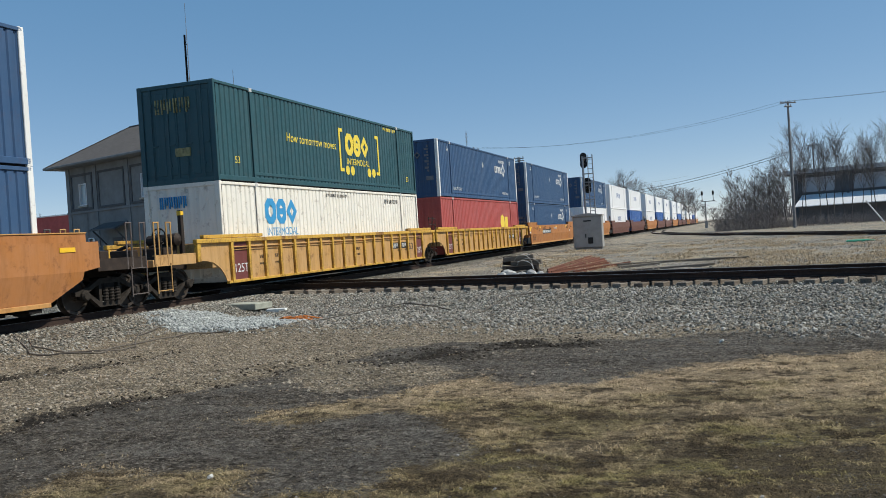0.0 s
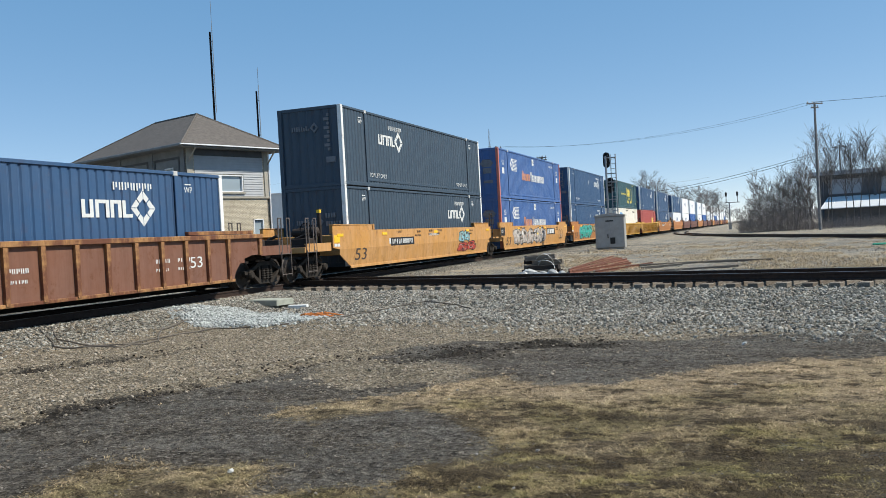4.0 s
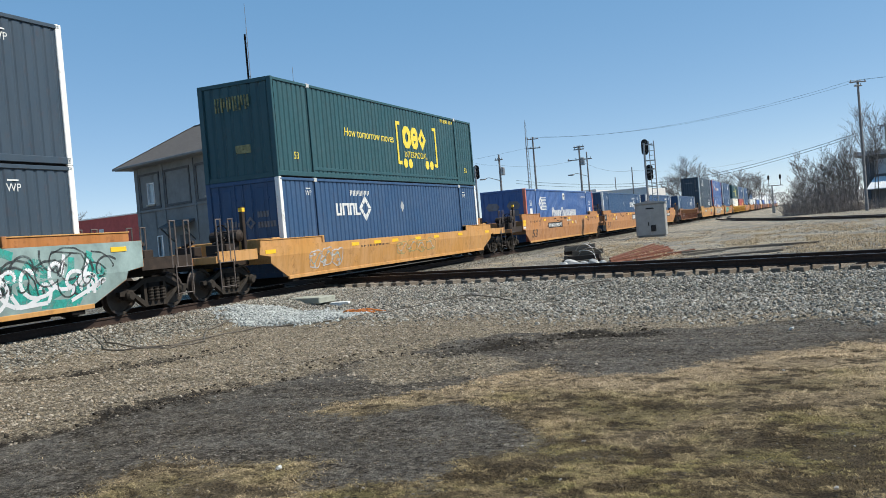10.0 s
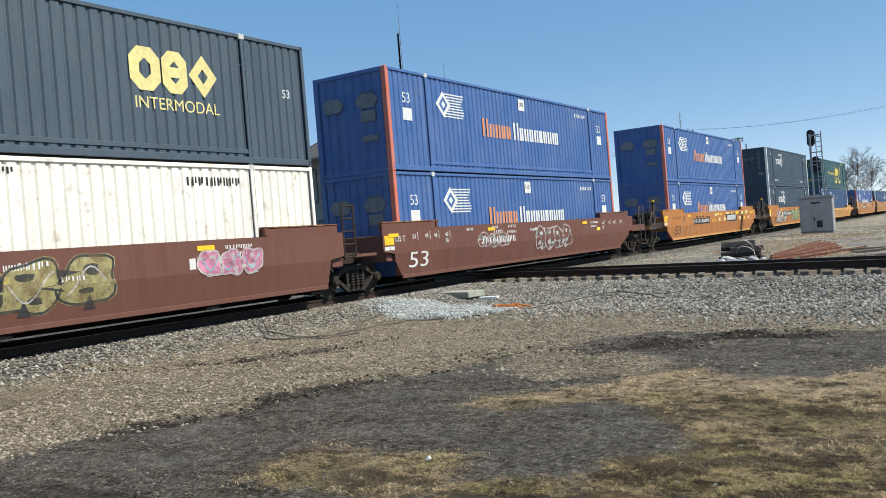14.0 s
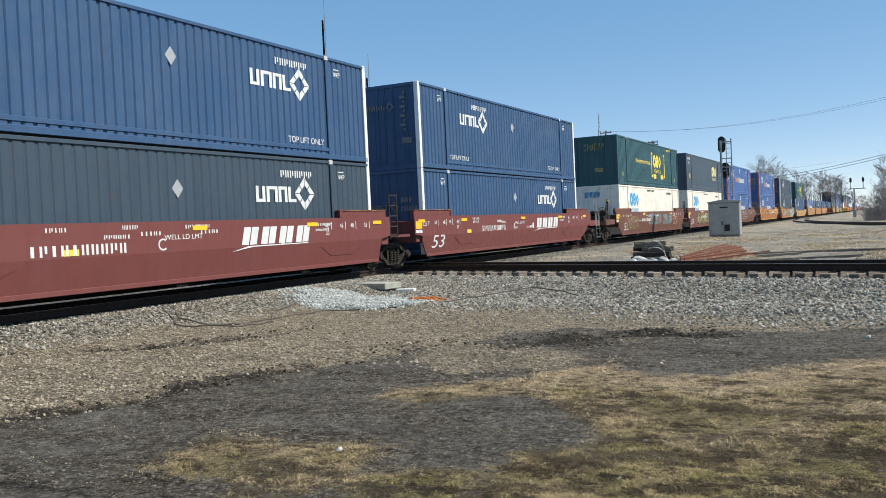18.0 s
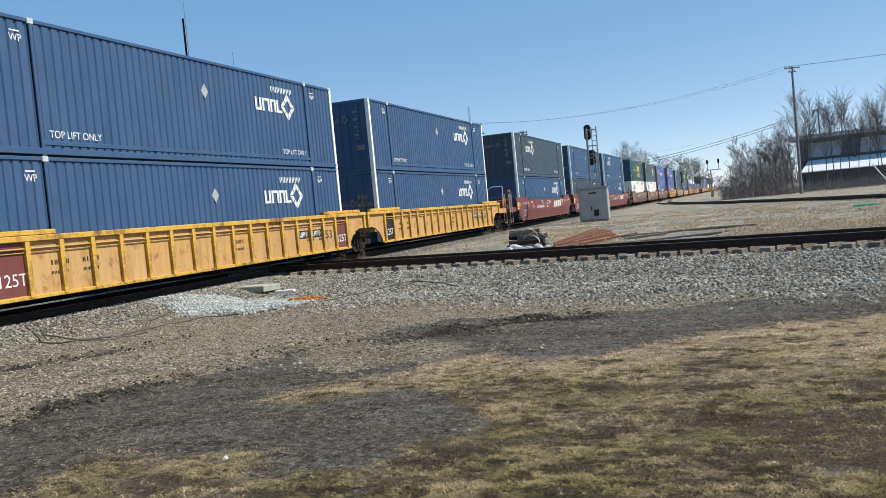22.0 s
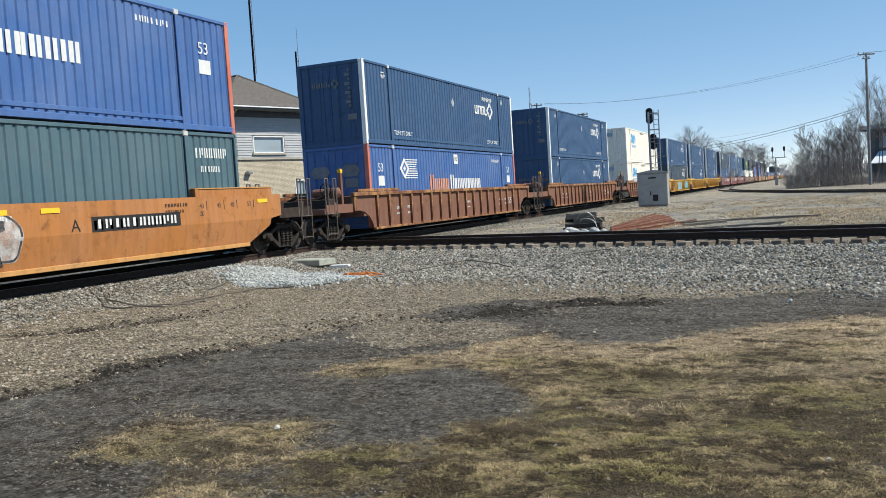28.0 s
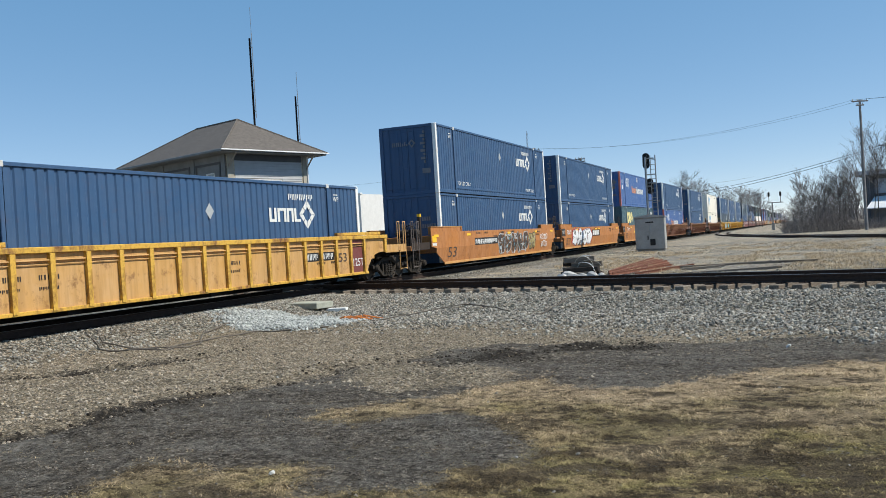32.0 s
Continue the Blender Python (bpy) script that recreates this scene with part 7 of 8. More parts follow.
def tower_house():
    t = thing("tower_house", "old two-storey railway tower with cream brick and a grey hipped roof", "house", at=pose(-30.5, 41.3, 0, 0, 0, 70.4))
    W, D, E, R = 7.9, 12.6, 7.22, 9.75
    o, th = 0.95, 0.25
    brick = brick_mat()

    def wall(name, outer, mat, rings):
        """A wall with openings, from boxes round them; outer: (axis, place, a, b)."""
        axis, place, a, b, d = outer
        w = part(name, Geo(), mat, t)
        g = Geo()

        def bx(u0, u1, z0, z1):
            if u1 - u0 < 1e-3 or z1 - z0 < 1e-3:
                return
            p0, p1 = sorted((place, place + d * th))
            g.box(*((u0, u1, p0, p1) if axis == 0 else (p0, p1, u0, u1)), z0, z1)
        cuts = sorted(rings)
        u = a
        for u0, u1, z0, z1 in cuts:
            bx(u, u0, -0.8, E)
            bx(u0, u1, -0.8, z0)
            bx(u0, u1, z1, E)
            u = u1
        bx(u, b, -0.8, E)
        w.data = g.mesh(name, mat)
        for u0, u1, z0, z1 in cuts:
            p = place + d * 0.10
            fr = Geo()
            for q0, q1, s0, s1 in ((u0, u0 + 0.07, z0, z1), (u1 - 0.07, u1, z0, z1), (u0, u1, z0, z0 + 0.07), (u0, u1, z1 - 0.07, z1)):
                l0, l1 = sorted((p - d * 0.12, p))
                fr.box(*((q0, q1, l0, l1) if axis == 0 else (l0, l1, q0, q1)), s0, s1)
            win = part("window", fr, FASCIA, t, "white-framed sash window")
            l0, l1 = sorted((p, p + d * 0.02))
            part("pane", Geo().box(*((u0, u1, l0, l1) if axis == 0 else (l0, l1, u0, u1)), z0, z1), GLASS, win)
            l0, l1 = sorted((place - d * 0.12, place + d * 0.05))
            part("sill", Geo().box(*((u0 - 0.1, u1 + 0.1, l0, l1) if axis == 0 else (l0, l1, u0 - 0.1, u1 + 0.1)), z0 - 0.1, z0), TRIM, win)
        return w

    wall("brick_wall", (0, o, o, W - o, 1), brick, ((2.6, 4.9, 4.62, 5.66), (5.55, 6.35, 1.9, 2.95)))
    wall("panelled_wall", (1, o, o, D - o, 1), DRAB_SHADE, ((2.3, 3.2, 4.7, 6.15), (9.25, 10.15, 4.7, 6.1), (8.7, 9.4, 1.2, 2.6)))
    wall("wall_back", (0, D - o, o, W - o, -1), DRAB_SHADE, ())
    wall("wall_far", (1, W - o, o, D - o, -1), DRAB_SHADE, ())
    # siding boards round the upper window, between the corner pilasters
    for i in range(16):
        z = 4.36 + i * 0.15
        for u0, u1 in ((1.45, 6.45),) if z > 5.66 or z + 0.15 < 4.62 else ((1.45, 2.56), (4.94, 6.45)):
            part("siding_board", Geo().prism([(o - 0.035, z), (o - 0.004, z + 0.15), (o - 0.001, z + 0.15), (o - 0.001, z)], 0, u0, u1), SIDING, t)
    for u in (o - 0.03, 6.55):
        part("pilaster", Geo().box(u, u + 0.43, o - 0.06, o - 0.001, 4.3, E, 0.01), TRIM, t)
    part("belt_course", Geo().box(o - 0.05, W - o + 0.05, o - 0.09, o - 0.001, 4.22, 4.34, 0.01), TRIM, t)
    part("belt_course", Geo().box(o - 0.09, o - 0.001, o - 0.05, D - o, 4.22, 4.34, 0.01), DRAB_SHADE, t)
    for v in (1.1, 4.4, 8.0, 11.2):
        part("pilaster", Geo().box(o - 0.06, o - 0.001, v, v + 0.4, -0.5, E, 0.01), DRAB_SHADE, t)
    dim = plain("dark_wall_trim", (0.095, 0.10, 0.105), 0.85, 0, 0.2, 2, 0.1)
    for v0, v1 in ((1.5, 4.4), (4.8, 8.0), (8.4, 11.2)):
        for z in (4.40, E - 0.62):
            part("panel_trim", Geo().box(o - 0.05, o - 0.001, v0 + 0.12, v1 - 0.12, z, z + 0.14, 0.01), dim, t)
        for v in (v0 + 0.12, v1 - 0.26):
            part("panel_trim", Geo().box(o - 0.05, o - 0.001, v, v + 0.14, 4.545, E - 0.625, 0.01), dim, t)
    aw = part("awning", Geo().prism([(o - 1.0, 3.05), (o - 0.001, 3.45), (o - 0.001, 3.30), (o - 1.0, 2.95)], 1, 4.7, 7.5), dim, t, "dark board awning over a doorway")
    for v in (4.8, 7.3):
        part("awning_brace", Geo().rod((o - 0.9, v, 2.97), (o - 0.02, v, 2.1), 0.05, 6), dim, aw)
    part("door", Geo().box(o - 0.04, o - 0.001, 5.5, 6.6, -0.5, 2.5, 0.01), dim, t, "dark boarded door")
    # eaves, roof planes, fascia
    part("soffit", Geo().box(0.06, W - 0.06, 0.06, D - 0.06, E - 0.06, E, 0.0), DRAB_SHADE, t)
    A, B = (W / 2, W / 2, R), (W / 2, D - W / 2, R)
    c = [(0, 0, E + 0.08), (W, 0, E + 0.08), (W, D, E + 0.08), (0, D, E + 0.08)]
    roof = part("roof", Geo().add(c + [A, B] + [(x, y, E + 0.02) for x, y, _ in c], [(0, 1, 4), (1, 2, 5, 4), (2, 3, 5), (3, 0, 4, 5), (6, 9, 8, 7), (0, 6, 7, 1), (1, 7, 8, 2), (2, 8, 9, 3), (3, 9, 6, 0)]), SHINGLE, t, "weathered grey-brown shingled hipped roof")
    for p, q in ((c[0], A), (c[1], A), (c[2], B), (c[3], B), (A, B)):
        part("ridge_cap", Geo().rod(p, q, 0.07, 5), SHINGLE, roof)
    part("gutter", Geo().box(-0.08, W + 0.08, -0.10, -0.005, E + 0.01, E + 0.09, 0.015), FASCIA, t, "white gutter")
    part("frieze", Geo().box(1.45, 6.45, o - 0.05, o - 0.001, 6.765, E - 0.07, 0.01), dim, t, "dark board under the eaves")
    # side gutter in the shaded wall tone, where the front one is white
    part("gutter", Geo().box(-0.10, -0.005, -0.005, D, E - 0.05, E + 0.10, 0.02), DRAB_SHADE, t)
    for u in (o + 0.1, W - o - 0.1):
        part("eave_brace", Geo().rod((u, o, E - 0.9), (u, 0.15, E - 0.1), 0.05, 6), TRIM, t)
    part("wall_lamp", Geo().box(1.9, 2.25, o - 0.3, o - 0.005, 3.35, 3.55, 0.04), GALV, t)
    part("downpipe", Geo().rod((W - o - 0.05, o - 0.08, -0.4), (W - o - 0.05, o - 0.08, E - 0.1), 0.05, 8), FASCIA, t)


tower_house()


# ---- far buildings ----
def block(name, label, x0, x1, y0, y1, z1, mat, rz=0.0, z0=-0.6, roof_mat=None, parapet=0.3, windows=()):
    cx, cy = (x0 + x1) / 2, (y0 + y1) / 2
    t = thing(name, label, "building", "far buildings", at=pose(cx, cy, 0, 0, 0, rz))
    a, b = (x1 - x0) / 2, (y1 - y0) / 2
    part("wall", Geo().box(-a, a, -b, -b + 0.3, z0, z1), mat, t)
    part("wall", Geo().box(-a, a, b - 0.3, b, z0, z1), mat, t)
    part("wall", Geo().box(-a, -a + 0.3, -b + 0.3, b - 0.3, z0, z1), mat, t)
    part("wall", Geo().box(a - 0.3, a, -b + 0.3, b - 0.3, z0, z1), mat, t)
    part("roof", Geo().box(-a + 0.3, a - 0.3, -b + 0.3, b - 0.3, z1 - parapet - 0.2, z1 - parapet), roof_mat or SHINGLE, t)
    part("coping", Geo().box(-a - 0.08, a + 0.08, -b - 0.08, -b + 0.35, z1, z1 + 0.14, 0.02), roof_mat or FASCIA, t)
    for u, w, s0, s1 in windows:
        win = part("window", Geo().box(u, u + w, -b - 0.05, -b - 0.005, s0, s1, 0.01), FASCIA, t)
        part("pane", Geo().box(u + 0.07, u + w - 0.07, -b - 0.07, -b - 0.055, s0 + 0.07, s1 - 0.07), GLASS, win)


REDBRICK = plain("red_painted_wall", (0.40, 0.085, 0.080), 0.8, 0, 0.2, 2, 0.1)
TANWALL = plain("tan_wall", (0.40, 0.27, 0.13), 0.85, 0, 0.15, 2, 0.1)
WHITEWALL = plain("white_painted_wall", (0.66, 0.66, 0.65), 0.7, 0, 0.08, 2, 0.05)
DARKBRICK = plain("dark_red_brick", (0.16, 0.085, 0.065), 0.85, 0, 0.3, 2, 0.1)
WHITEROOF = plain("white_metal_roof", (0.72, 0.74, 0.76), 0.4, 0, 0.06, 2, 0.05)
block("red_building", "far red-walled low building", -84, -64, 75, 88, 6.0, REDBRICK, -10, windows=((3, 0.8, 3.6, 4.8), (-5, 0.8, 3.6, 4.8)))
block("tan_building", "far tan-walled low building", -124, -107, 92, 104, 7.2, TANWALL, 12, windows=((4, 1.2, 3.0, 5.0), (6, 1.2, 3.0, 5.0)))
block("brick_building", "far dark brick building", -99, -84, 97, 110, 6.6, DARKBRICK, 5)
block("white_building", "far white-walled building behind the tower", -50, -41, 80, 92, 6.6, WHITEWALL, -8, windows=((1.0, 0.9, 4.0, 5.2), (3.0, 0.9, 4.0, 5.2)))
block("brick_building", "far dark brick building with a chimney", -53, -44, 100, 112, 6.0, DARKBRICK, -8)
block("brick_chimney", "far square brick chimney stack", -49.3, -47.6, 101, 102.6, 7.6, DARKBRICK, 0)
block("white_roofed_shed", "far long shed with a white metal roof", -44, -30, 140, 152, 6.0, WHITEWALL, -6, roof_mat=WHITEROOF)
block("white_roofed_shed", "far long shed with a white metal roof", -30, -20, 128, 138, 5.2, WHITEWALL, -6, roof_mat=WHITEROOF)


def warehouse():
    t = thing("warehouse", "long dark warehouse with an overhanging flat roof behind bare brush", "warehouse", at=pose(6.8, 122, 0, 0, 0, -14))
    dark = plain("dark_warehouse_wall", (0.13, 0.132, 0.14), 0.8, 0, 0.3, 1, 0.1)
    grey = plain("grey_warehouse_panel", (0.38, 0.40, 0.43), 0.7, 0, 0.15, 1, 0.1)
    part("wall", Geo().box(0, 70, 3.0, 3.3, -0.5, 6.3), dark, t)
    part("wall", Geo().box(0, 0.3, 3.3, 24, -0.5, 6.3), dark, t)
    part("roof", Geo().box(-0.8, 71, 1.9, 25, 6.3, 6.75, 0.04), dark, t)
    part("roof_edge", Geo().box(-0.9, 71.1, 1.75, 1.89, 6.45, 7.0, 0.02), grey, t, "grey metal roof edge")
    for i in range(12):
        part("column", kept("whcol", lambda: Geo().box(-0.15, 0.15, 2.1, 2.4, -0.5, 6.3, 0.02).mesh("column", dark)), None, t, at=(0.6 + i * 6.2, 0, 0))
        part("wall_panel", kept("whpan", lambda: Geo().box(0.6, 4.6, 2.9, 2.99, 4.0, 5.9, 0.01).mesh("wall_panel", grey)), None, t, at=(0.6 + i * 6.2, 0, 0))
    sh = thing("lean_to_shed", "long low shed with a bright white sloping metal roof", "shed", at=pose(6.8, 122, 0, 0, 0, -14))
    part("roof", Geo().prism([(-3.0, 2.05), (2.6, 3.55), (2.6, 3.65), (-3.0, 2.15)], 0, 1.2, 66), WHITEROOF, sh, "bright white sheet roof")
    part("wall", Geo().box(1.6, 65.6, -2.2, -2.0, -0.5, 2.2), dark, sh)
    part("wall", Geo().box(1.6, 1.8, -2.0, 2.6, -0.5, 2.3), dark, sh)
    for i in range(24):
        part("standing_seam", kept("seam", lambda: Geo().prism([(-3.0, 2.155), (2.6, 3.655), (2.6, 3.70), (-3.0, 2.20)], 0, -0.03, 0.03).mesh("standing_seam", WHITEROOF)), None, sh, at=(2.4 + i * 2.7, 0, 0))
    g = Geo().rod((0, 0, 0.0), (-1.55, 0, 2.25), 0.06, 8)
    solid("leaning_post", g, FASCIA, "pale post leaning at the edge of the brush", "post", at=pose(13.9, 95, ground_z(13.9, 95)))


warehouse()


# ---- bare trees and brush ----
BARK = plain("grey_brown_bark", (0.12, 0.110, 0.106), 0.95, 0, 0.25, 4, 0.4)
TWIG = plain("bare_twigs", (0.205, 0.185, 0.178), 0.95, 0, 0.25, 3, 0.0)


def branch_set(h, rng, boughs, twigs, stem=0.008, stems=1, wide=0.7, low=0.25):
    """Trunk, branches and twigs of a leafless tree: a straight stem, rising boughs that fork, fine twigs."""
    trunk, limbs, fine = Geo(), Geo(), Geo()
    turn = lambda: Vector((rng.gauss(0, 1), rng.gauss(0, 1), rng.gauss(0, 0.2))).normalized()
    for _ in range(stems):
        d0 = (Vector((0, 0, 1)) + turn() * 0.05 * stems).normalized()
        p0 = Vector((rng.gauss(0, 0.2 * (stems - 1)), rng.gauss(0, 0.2 * (stems - 1)), -0.2))
        top = h * rng.uniform(0.72, 0.92)
        pts = [p0]
        for i in range(4):
            pts.append(pts[-1] + (d0 + turn() * 0.06).normalized() * top / 4)
        for i in range(4):
            trunk.rod(pts[i], pts[i + 1], h * stem * (1 - 0.22 * i), 6, h * stem * (0.78 - 0.22 * i))
        for i in range(boughs):
            k = rng.uniform(low, 1.0)
            j = min(3, int(k * 4))
            b0 = pts[j].lerp(pts[j + 1], k * 4 - j)
            l1 = h * rng.uniform(0.20, 0.36) * (1.2 - 0.62 * k)
            d1 = (turn() * wide * rng.uniform(0.5, 1.0) + d0 * 0.75).normalized()
            b1 = b0 + d1 * l1
            r1 = h * stem * 0.42 * (1.1 - 0.6 * k)
            limbs.rod(b0, b1, r1, 4, 0.010)
            for _ in range(5):
                c0 = b0.lerp(b1, rng.uniform(0.25, 1.0))
                d2 = (d1 + turn() * 0.75 + Vector((0, 0, 0.2))).normalized()
                l2 = l1 * rng.uniform(0.35, 0.65)
                c1 = c0 + d2 * l2
                limbs.rod(c0, c1, 0.013, 3, 0.008)
                for _ in range(twigs):
                    e0 = c0.lerp(c1, rng.uniform(0.2, 1.0))
                    fine.rod(e0, e0 + (d2 + turn() * 0.8 + Vector((0, 0, 0.15))).normalized() * l2 * rng.uniform(0.4, 0.9), 0.008, 3, 0.005)
    return trunk, limbs, fine


def bare_tree(meshes, x, y, k, rz, z=None, group="bare trees"):
    t = thing("bare_tree", "leafless grey-brown deciduous tree", "tree", group, at=pose(x, y, ground_z(x, y) if z is None else z, 0, 0, rz))
    t.scale = (k, k, k)
    for nm, me in zip(("trunk", "branchwork", "crown"), meshes):
        part(nm, me, None, t)


def g_fast(g, name, mat):
    me = bpy.data.meshes.new(name)
    me.from_pydata(g.v, [], g.f)
    me.materials.append(mat)
    me.update()
    return me


def woods():
    rng = random.Random(21)

    def make(i, h, *rest):
        sets = branch_set(h, random.Random(40 + i), *rest)
        return [g_fast(g, n, BARK if n != "crown" else TWIG) for g, n in zip(sets, ("trunk", "branchwork", "crown"))]
    slim = [make(i, 10.0, 13, 3, 0.0065, 2, 0.48, 0.25) for i in range(5)]
    tall = [make(30 + i, 10.0, 22, 3, 0.0065, 1, 0.40, 0.36) for i in range(3)]
    bushy = [make(10 + i, 6.0, 10, 3, 0.005, 3, 0.55, 0.12) for i in range(3)]
    wide = [make(20 + i, 10.0, 34, 8, 0.010, 1, 1.1, 0.30) for i in range(3)]
    for i in range(10):
        x = -0.6 + 6.4 * i / 9 + rng.uniform(-0.4, 0.4)
        k = 0.42 + 0.36 * smooth(-0.5, 4.5, x)
        bare_tree(slim[i % 5], x, 103 + rng.uniform(0, 10), k * rng.uniform(0.85, 1.15), rng.uniform(0, 360), z=-0.1)
    for i in range(19):
        x = 6.2 + 17 * i / 18 + rng.uniform(-0.5, 0.5)
        bare_tree(tall[i % 3], x, 105 + rng.uniform(0, 6), rng.uniform(0.85, 1.10), rng.uniform(0, 360), z=-0.1)
    for i in range(9):
        x = -1.5 + 7.2 * i / 8 + rng.uniform(-0.3, 0.3)
        bare_tree(bushy[i % 3], x, 101 + rng.uniform(0, 7), rng.uniform(0.75, 1.15) * (0.7 if x < 0 else 1.0), rng.uniform(0, 360), z=-0.15, group="brushy trees")
    for x, y, k in ((-30.2, 232, 1.35), (-27.6, 229, 1.6), (-25.2, 236, 1.4), (-32.5, 238, 1.15), (-20, 240, 1.25), (-18.2, 243, 1.05), (-15.8, 250, 1.2), (-14.2, 254, 1.2), (-12.6, 258, 1.1), (-10.8, 264, 1.0), (-8.5, 275, 0.65), (-6.5, 282, 0.6)):
        bare_tree(wide[rng.randrange(3)], x, y, k, rng.uniform(0, 360), z=-0.2, group="far bare trees")
    for x, y, k in ((-29, 150, 0.62), (-33, 156, 0.6), (-26, 158, 0.62), (-38, 160, 0.6), (-44, 165, 0.6), (-120, 118, 1.1), (-112, 120, 1.1)):
        bare_tree(wide[rng.randrange(3)], x, y, k, rng.uniform(0, 360), z=-0.3, group="far bare trees")
    # brush under the trees: upright thin stems
    g = Geo()
    for i in range(3000):
        x = rng.uniform(-2.2, 24)
        y = 99 + rng.uniform(0, 9) + 0.15 * x
        if x > 5.5 and rng.random() < 0.5:
            continue
        h = rng.uniform(0.6, 1.0) * rng.uniform(0.8, 4.6) * (0.55 if x < -0.8 else 0.85 if x < 0.5 else 1.0 if x < 4.6 else 0.24)
        p = Vector((x, y, -0.2))
        q = p + Vector((rng.gauss(0, 0.35), rng.gauss(0, 0.35), h))
        g.rod(p, q, 0.012, 3, 0.006)
        for _ in range(3):
            b = p.lerp(q, rng.uniform(0.3, 0.9))
            g.rod(b, b + Vector((rng.gauss(0, 0.5), rng.gauss(0, 0.5), rng.uniform(0.2, 1.0))), 0.008, 3, 0.005)
    solid("brush", g_fast(g, "brush", TWIG), None, "dense leafless brush along the far track", "brush", kind="stuff")
    # a far line of woods on the horizon
    g = Geo()
    for i in range(5200):
        a = rng.uniform(-0.75, 0.6)
        d = rng.uniform(420, 560)
        x, y = d * math.sin(a), d * math.cos(a)
        if -26 < x < 6:
            continue
        h = rng.uniform(5, 10)
        p = Vector((x, y, -0.5))
        q = p + Vector((rng.gauss(0, 1.6), 0, h))
        g.rod(p, q, 0.35, 3, 0.05)
    solid("far_woods", g_fast(g, "far_woods", TWIG), None, "distant line of leafless woods", "woods", kind="stuff")


woods()


# ---- clutter by the crossing ----
def clutter():
    rng = random.Random(9)
    dark_tie = plain("creosoted_tie", (0.035, 0.028, 0.024), 0.9, 0, 0.4, 5, 0.4)
    for i in range(14):
        lay, k = (0, i) if i < 5 else (1, i - 5) if i < 9 else (2, i - 9) if i < 12 else (3, i - 12)
        z = ground_z(-7.2, 30.6) + 0.08 + lay * 0.17
        solid("stacked_tie", Geo().box(-0.55, 0.55, -0.11, 0.11, -0.085, 0.085, 0.012), dark_tie if i % 3 else TIE_WOOD, "black creosoted tie in an untidy stack" if i % 3 else "weathered grey tie in an untidy stack", "railway tie", "stacked ties",
              at=pose(-7.3 + rng.uniform(-0.22, 0.22), 30.0 + k * 0.27 + lay * 0.16, z, rng.uniform(-4, 4), rng.uniform(-4, 4), rng.uniform(-8, 8)))
    bag = plain("white_plastic_sack", (0.46, 0.45, 0.43), 0.5, 0, 0.2, 6, 0.3)
    for i in range(6):
        x, y = -7.85 + i * 0.26 + rng.uniform(-0.08, 0.08), 29.55 + rng.uniform(-0.1, 0.2)
        k = rng.uniform(0.45, 0.8)
        prof = [(k * r * rng.uniform(0.8, 1.2), k * h) for r, h in ((0.04, -0.36), (0.15, -0.26), (0.18, -0.08), (0.20, 0.1), (0.13, 0.26), (0.03, 0.36))]
        solid("plastic_sack", Geo().lathe((0, 0, 0), 0, prof, 7), bag, "crumpled white plastic sack on the gravel", "sack", "plastic sacks", at=pose(x, y, ground_z(x, y) + 0.17 * k, rng.uniform(-40, 40), rng.uniform(-25, 25), rng.uniform(-60, 60)))
    for i in range(6):
        c, rr, zz = rng.uniform(-7.3, -6.8), rng.uniform(0.3, 0.5), rng.uniform(0.25, 0.62)
        pts = [Vector((c + rr * math.cos(math.pi * k / 11), 29.9 + 0.1 * i + 0.03 * k, -0.2 + zz * math.sin(math.pi * k / 11) + 0.1)) for k in range(12)]
        solid("steel_strap", tube(pts, 0.011, 5), FASCIA if i % 2 else TRIM, "loose pale steel strap springing from the stack", "strap", "steel straps")
    red = plain("red_rust_rail", (0.20, 0.082, 0.052), 0.85, 0, 0.4, 4, 0.2)
    ends = ((-6.5, 31.4, -6.5, 41.0), (-6.45, 30.6, -6.0, 39.0), (-6.2, 31.0, -5.6, 37.6), (-6.3, 30.0, -5.2, 36.2), (-5.9, 30.3, -4.9, 34.6), (-6.1, 29.6, -4.6, 33.2), (-5.4, 29.9, -3.7, 32.2))
    for i, (x0, y0, x1, y1) in enumerate(ends):
        p, q = Vector((x0, y0, ground_z(x0, y0) + 0.06 + 0.05 * (i % 2))), Vector((x1, y1, ground_z(x1, y1) + 0.08))
        d = (q - p)
        ob = solid("scrap_rail", Geo().prism([(-0.045, -0.05), (0.045, -0.05), (0.045, -0.04), (0.010, -0.03), (0.009, 0.025), (0.024, 0.032), (0.024, 0.05), (-0.024, 0.05), (-0.024, 0.032), (-0.009, 0.025), (-0.010, -0.03), (-0.045, -0.04)], 1, 0, d.length), red, "rust-red scrap rail lying on the ground", "rail", "scrap rails")
        ob.matrix_world = Matrix.Translation(p) @ Vector((0, 1, 0)).rotation_difference(d.normalized()).to_matrix().to_4x4()
    for (x0, y0), (x1, y1) in (((-5.9, 28.8), (-0.7, 29.9)), ((-4.6, 31.6), (-0.9, 32.3)), ((-4.0, 31.0), (-2.6, 31.5)), ((-1.9, 32.6), (0.4, 32.6))):
        p, q = Vector((x0, y0, ground_z(x0, y0) + 0.03)), Vector((x1, y1, ground_z(x1, y1) + 0.03))
        d = q - p
        ob = solid("old_timber", Geo().box(-0.07, 0.07, 0, d.length, -0.05, 0.05, 0.01), TIE_WOOD, "weathered dark timber lying in dry weeds", "timber", "old timbers")
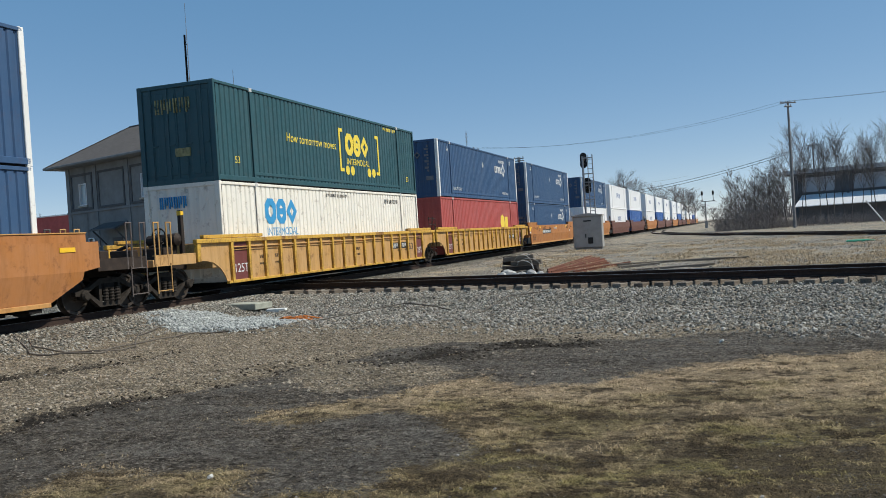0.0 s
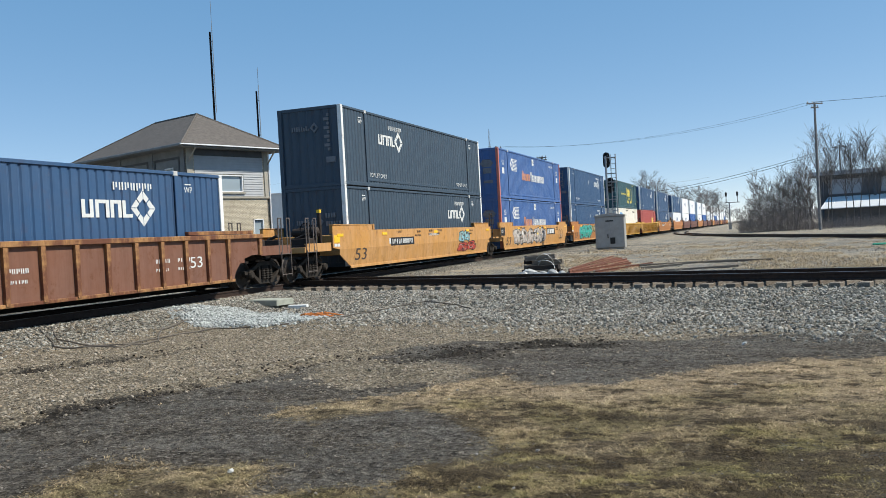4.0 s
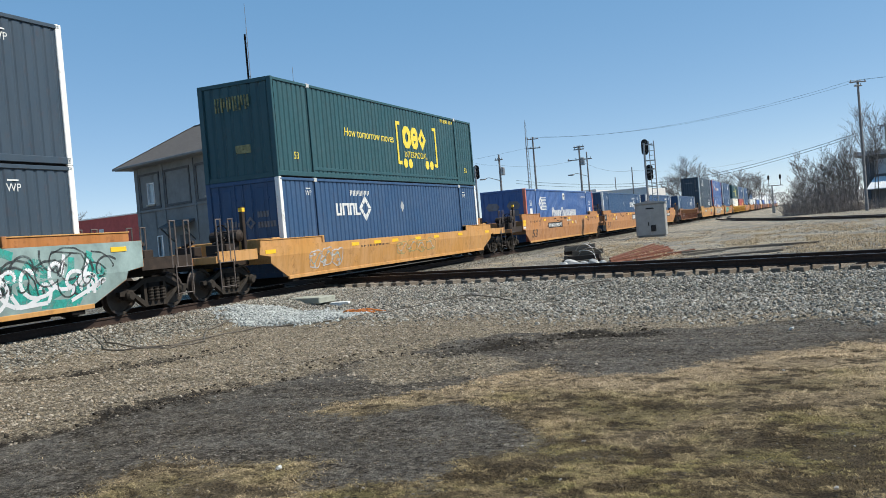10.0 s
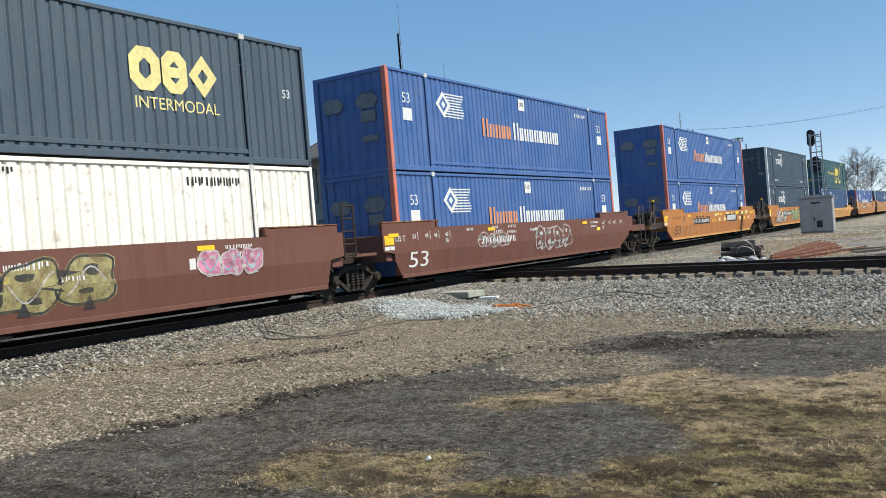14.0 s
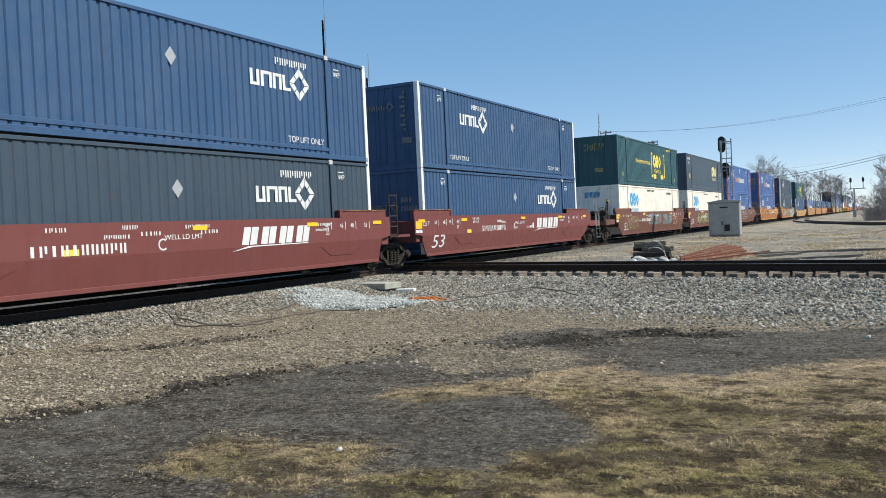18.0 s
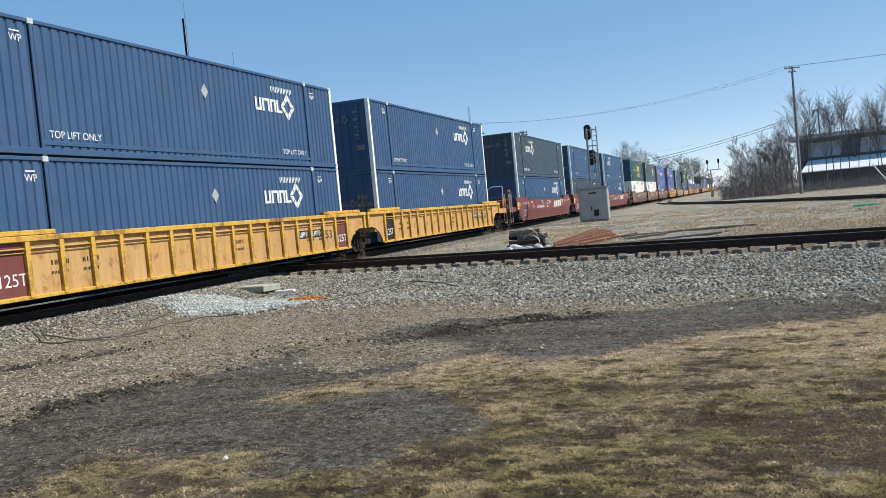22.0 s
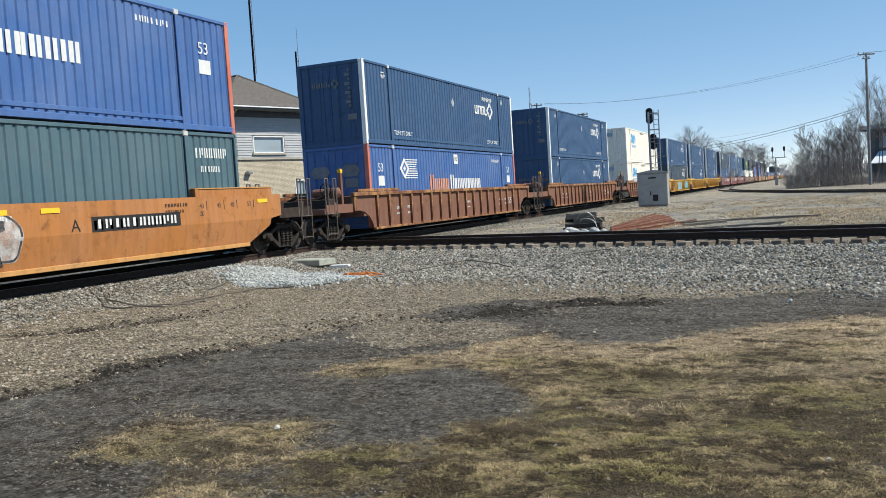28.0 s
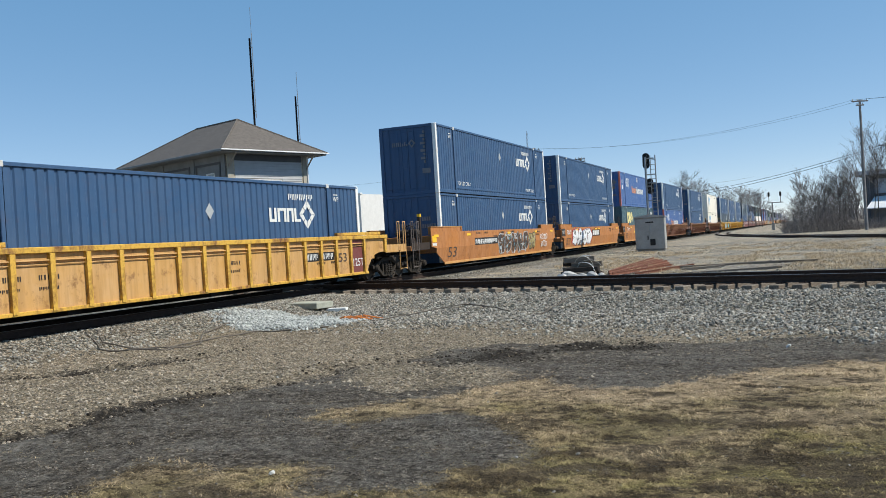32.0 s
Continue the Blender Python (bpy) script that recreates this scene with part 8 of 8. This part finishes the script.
        ob.matrix_world = Matrix.Translation(p) @ Vector((0, 1, 0)).rotation_difference(d.normalized()).to_matrix().to_4x4()
    # slab, orange sheet, cables, white rocks
    z = ground_z(-12.4, 20.2)
    solid("concrete_slab", Geo().box(-0.8, 0.8, -0.35, 0.35, -0.1, 0.07, 0.015), plain("pale_concrete", (0.36, 0.37, 0.31), 0.9), "pale concrete slab on the ballast heap", "slab", at=pose(-12.9, 20.7, ground_z(-12.9, 20.7), 0, 0, -10))
    solid("concrete_slab", Geo().box(-0.26, 0.26, -0.10, 0.10, -0.08, 0.10, 0.015), plain("white_block", (0.68, 0.69, 0.67), 0.8), "small white block beside the slab", "block", at=pose(-11.75, 20.6, ground_z(-11.75, 20.6), 0, 0, 12))
    orange = plain("orange_netting", (0.62, 0.20, 0.05), 0.6, 0, 0.3, 8, 0.3)
    g = Geo()
    for k in range(7):
        a, b = rng.uniform(-0.35, 0.35), rng.uniform(-0.25, 0.25)
        g.rod((a - 0.3, b, 0.02), (a, b + rng.uniform(-0.1, 0.1), 0.1), 0.03, 5, 0.02).rod((a, b, 0.1), (a + 0.35, b + 0.1, 0.02), 0.02, 5)
    solid("orange_netting", g, orange, "crumpled scrap of orange plastic netting", "netting", at=pose(-9.95, 18.4, ground_z(-9.95, 18.4)))

    OLD_CABLE = plain("dusty_cable", (0.13, 0.112, 0.092), 0.85, 0, 0.3, 8)

    def cable(name, pts, r, label):
        g = Geo()
        fine = []
        for p, q in zip(pts, pts[1:]):
            for k in range(6):
                x, y = p[0] + (q[0] - p[0]) * k / 6, p[1] + (q[1] - p[1]) * k / 6
                lift = (p[2] + (q[2] - p[2]) * k / 6) if len(p) > 2 else 0
                fine.append(Vector((x + 0.05 * math.sin(3 * x), y + 0.05 * math.cos(4 * x), ground_z(x, y) + r + 0.01 + lift)))
        solid(name, tube(fine, r), OLD_CABLE, label, "cable", "loose cables")
    cable("loose_cable", ((-9.2, 17.6, 0), (-8.5, 18.9, 0.08), (-7.9, 19.9, 0.12), (-6.9, 19.8, 0.05), (-6.3, 19.2, 0)), 0.014, "loose dusty cable looping over the ballast")
    cable("loose_cable", ((-5.6, 18.6, 0), (-5.2, 20.2, 0.1), (-4.2, 20.9, 0.05)), 0.014, "loose dusty cable looping over the ballast")
    cable("loose_cable", ((-13.6, 13.6), (-12.2, 12.4), (-10.9, 12.6), (-10.8, 13.6), (-12.2, 15.4), (-12.6, 17.4)), 0.016, "loose dusty cable lying in the gravel")
    cable("loose_cable", ((-14.2, 14.6), (-12.6, 12.9), (-11.2, 13.1), (-11.3, 14.4), (-11.0, 15.8), (-9.6, 16.9)), 0.016, "loose dusty cable lying in the gravel")
    rock = stone_mat("white_rock", (0.5, 0.49, 0.46), (0.66, 0.66, 0.63))
    for x, y, k in ((-3.73, 5.42, 0.032), (-0.27, 12.7, 0.05), (-9.7, 10.2, 0.05), (-8.6, 19.5, 0.05), (-4.65, 18.9, 0.05)):
        solid("white_rock", heap_mesh("white_rock", [(0, 0, 0)], [k], rock, int(x * 100) % 97), None, "small white rock on the ground", "rock", "white rocks", at=pose(x, y, ground_z(x, y) + k * 0.4))
    green = plain("green_scrap", (0.05, 0.35, 0.22), 0.5, 0, 0.1, 5, 0.1)
    solid("green_scrap", Geo().box(-0.5, 0.5, -0.15, 0.15, 0, 0.12, 0.04).box(-0.2, 0.7, 0.1, 0.3, 0, 0.08, 0.03), green, "scrap of bright green plastic on the field", "scrap", at=pose(5.3, 44, ground_z(5.3, 44)))


clutter()

track("railway_track_main", "railway track under the train, rusty rails on weathered wooden ties", [Vector((A_X, y)) for y in (-60, 0, 24.2)], 55, 84.2)
track("railway_track_beyond", "railway track beyond the crossing, rusty rails on dark ties", [Vector((A_X, y)) for y in (26.6, 60, 120, 400, 1200)], 0, 40, plates=False)
track("railway_track_crossing", "crossing railway track, black-sided rails on weathered wooden ties", [B_P + B_DIR * s for s in (-120, -40, 0, 60)], 104, 150)
track("railway_track_connecting", "curved connecting track with rusty rails", [c_line(s) for s in range(0, 131, 5)], 40, 128, plates=False)


def motions():
    for ob in moving:
        m = ob.matrix_world.copy()
        far = Matrix.Translation((0, SPEED * 32.0, 0)) @ m
        walk(ob, [(0.0, m), (32.0, far)])
    # wheels turn while their car is near the crossing
    step = 1 / 30
    for w, car, y, r in rolling:
        first = car.matrix_world.translation.y + y
        begin, end = (-14 - first) / SPEED, (62 - first) / SPEED
        begin, end = max(0.0, math.floor(begin * 30) / 30), min(32.0, end)
        if end <= 0 or begin >= 32:
            continue
        rest = w.location.copy()
        rows = [(begin + k * step, k) for k in range(int((end - begin) / step) + 1)]
        poses = [(t, Matrix.Translation(rest) @ Matrix.Rotation(-SPEED * step / r * k, 4, "X")) for t, k in rows]
        if begin > 0:
            poses.insert(0, (0.0, Matrix.Translation(rest)))
        if poses[-1][0] < 32:
            poses.append((32.0, poses[-1][1]))
        walk(w, poses)


motions()
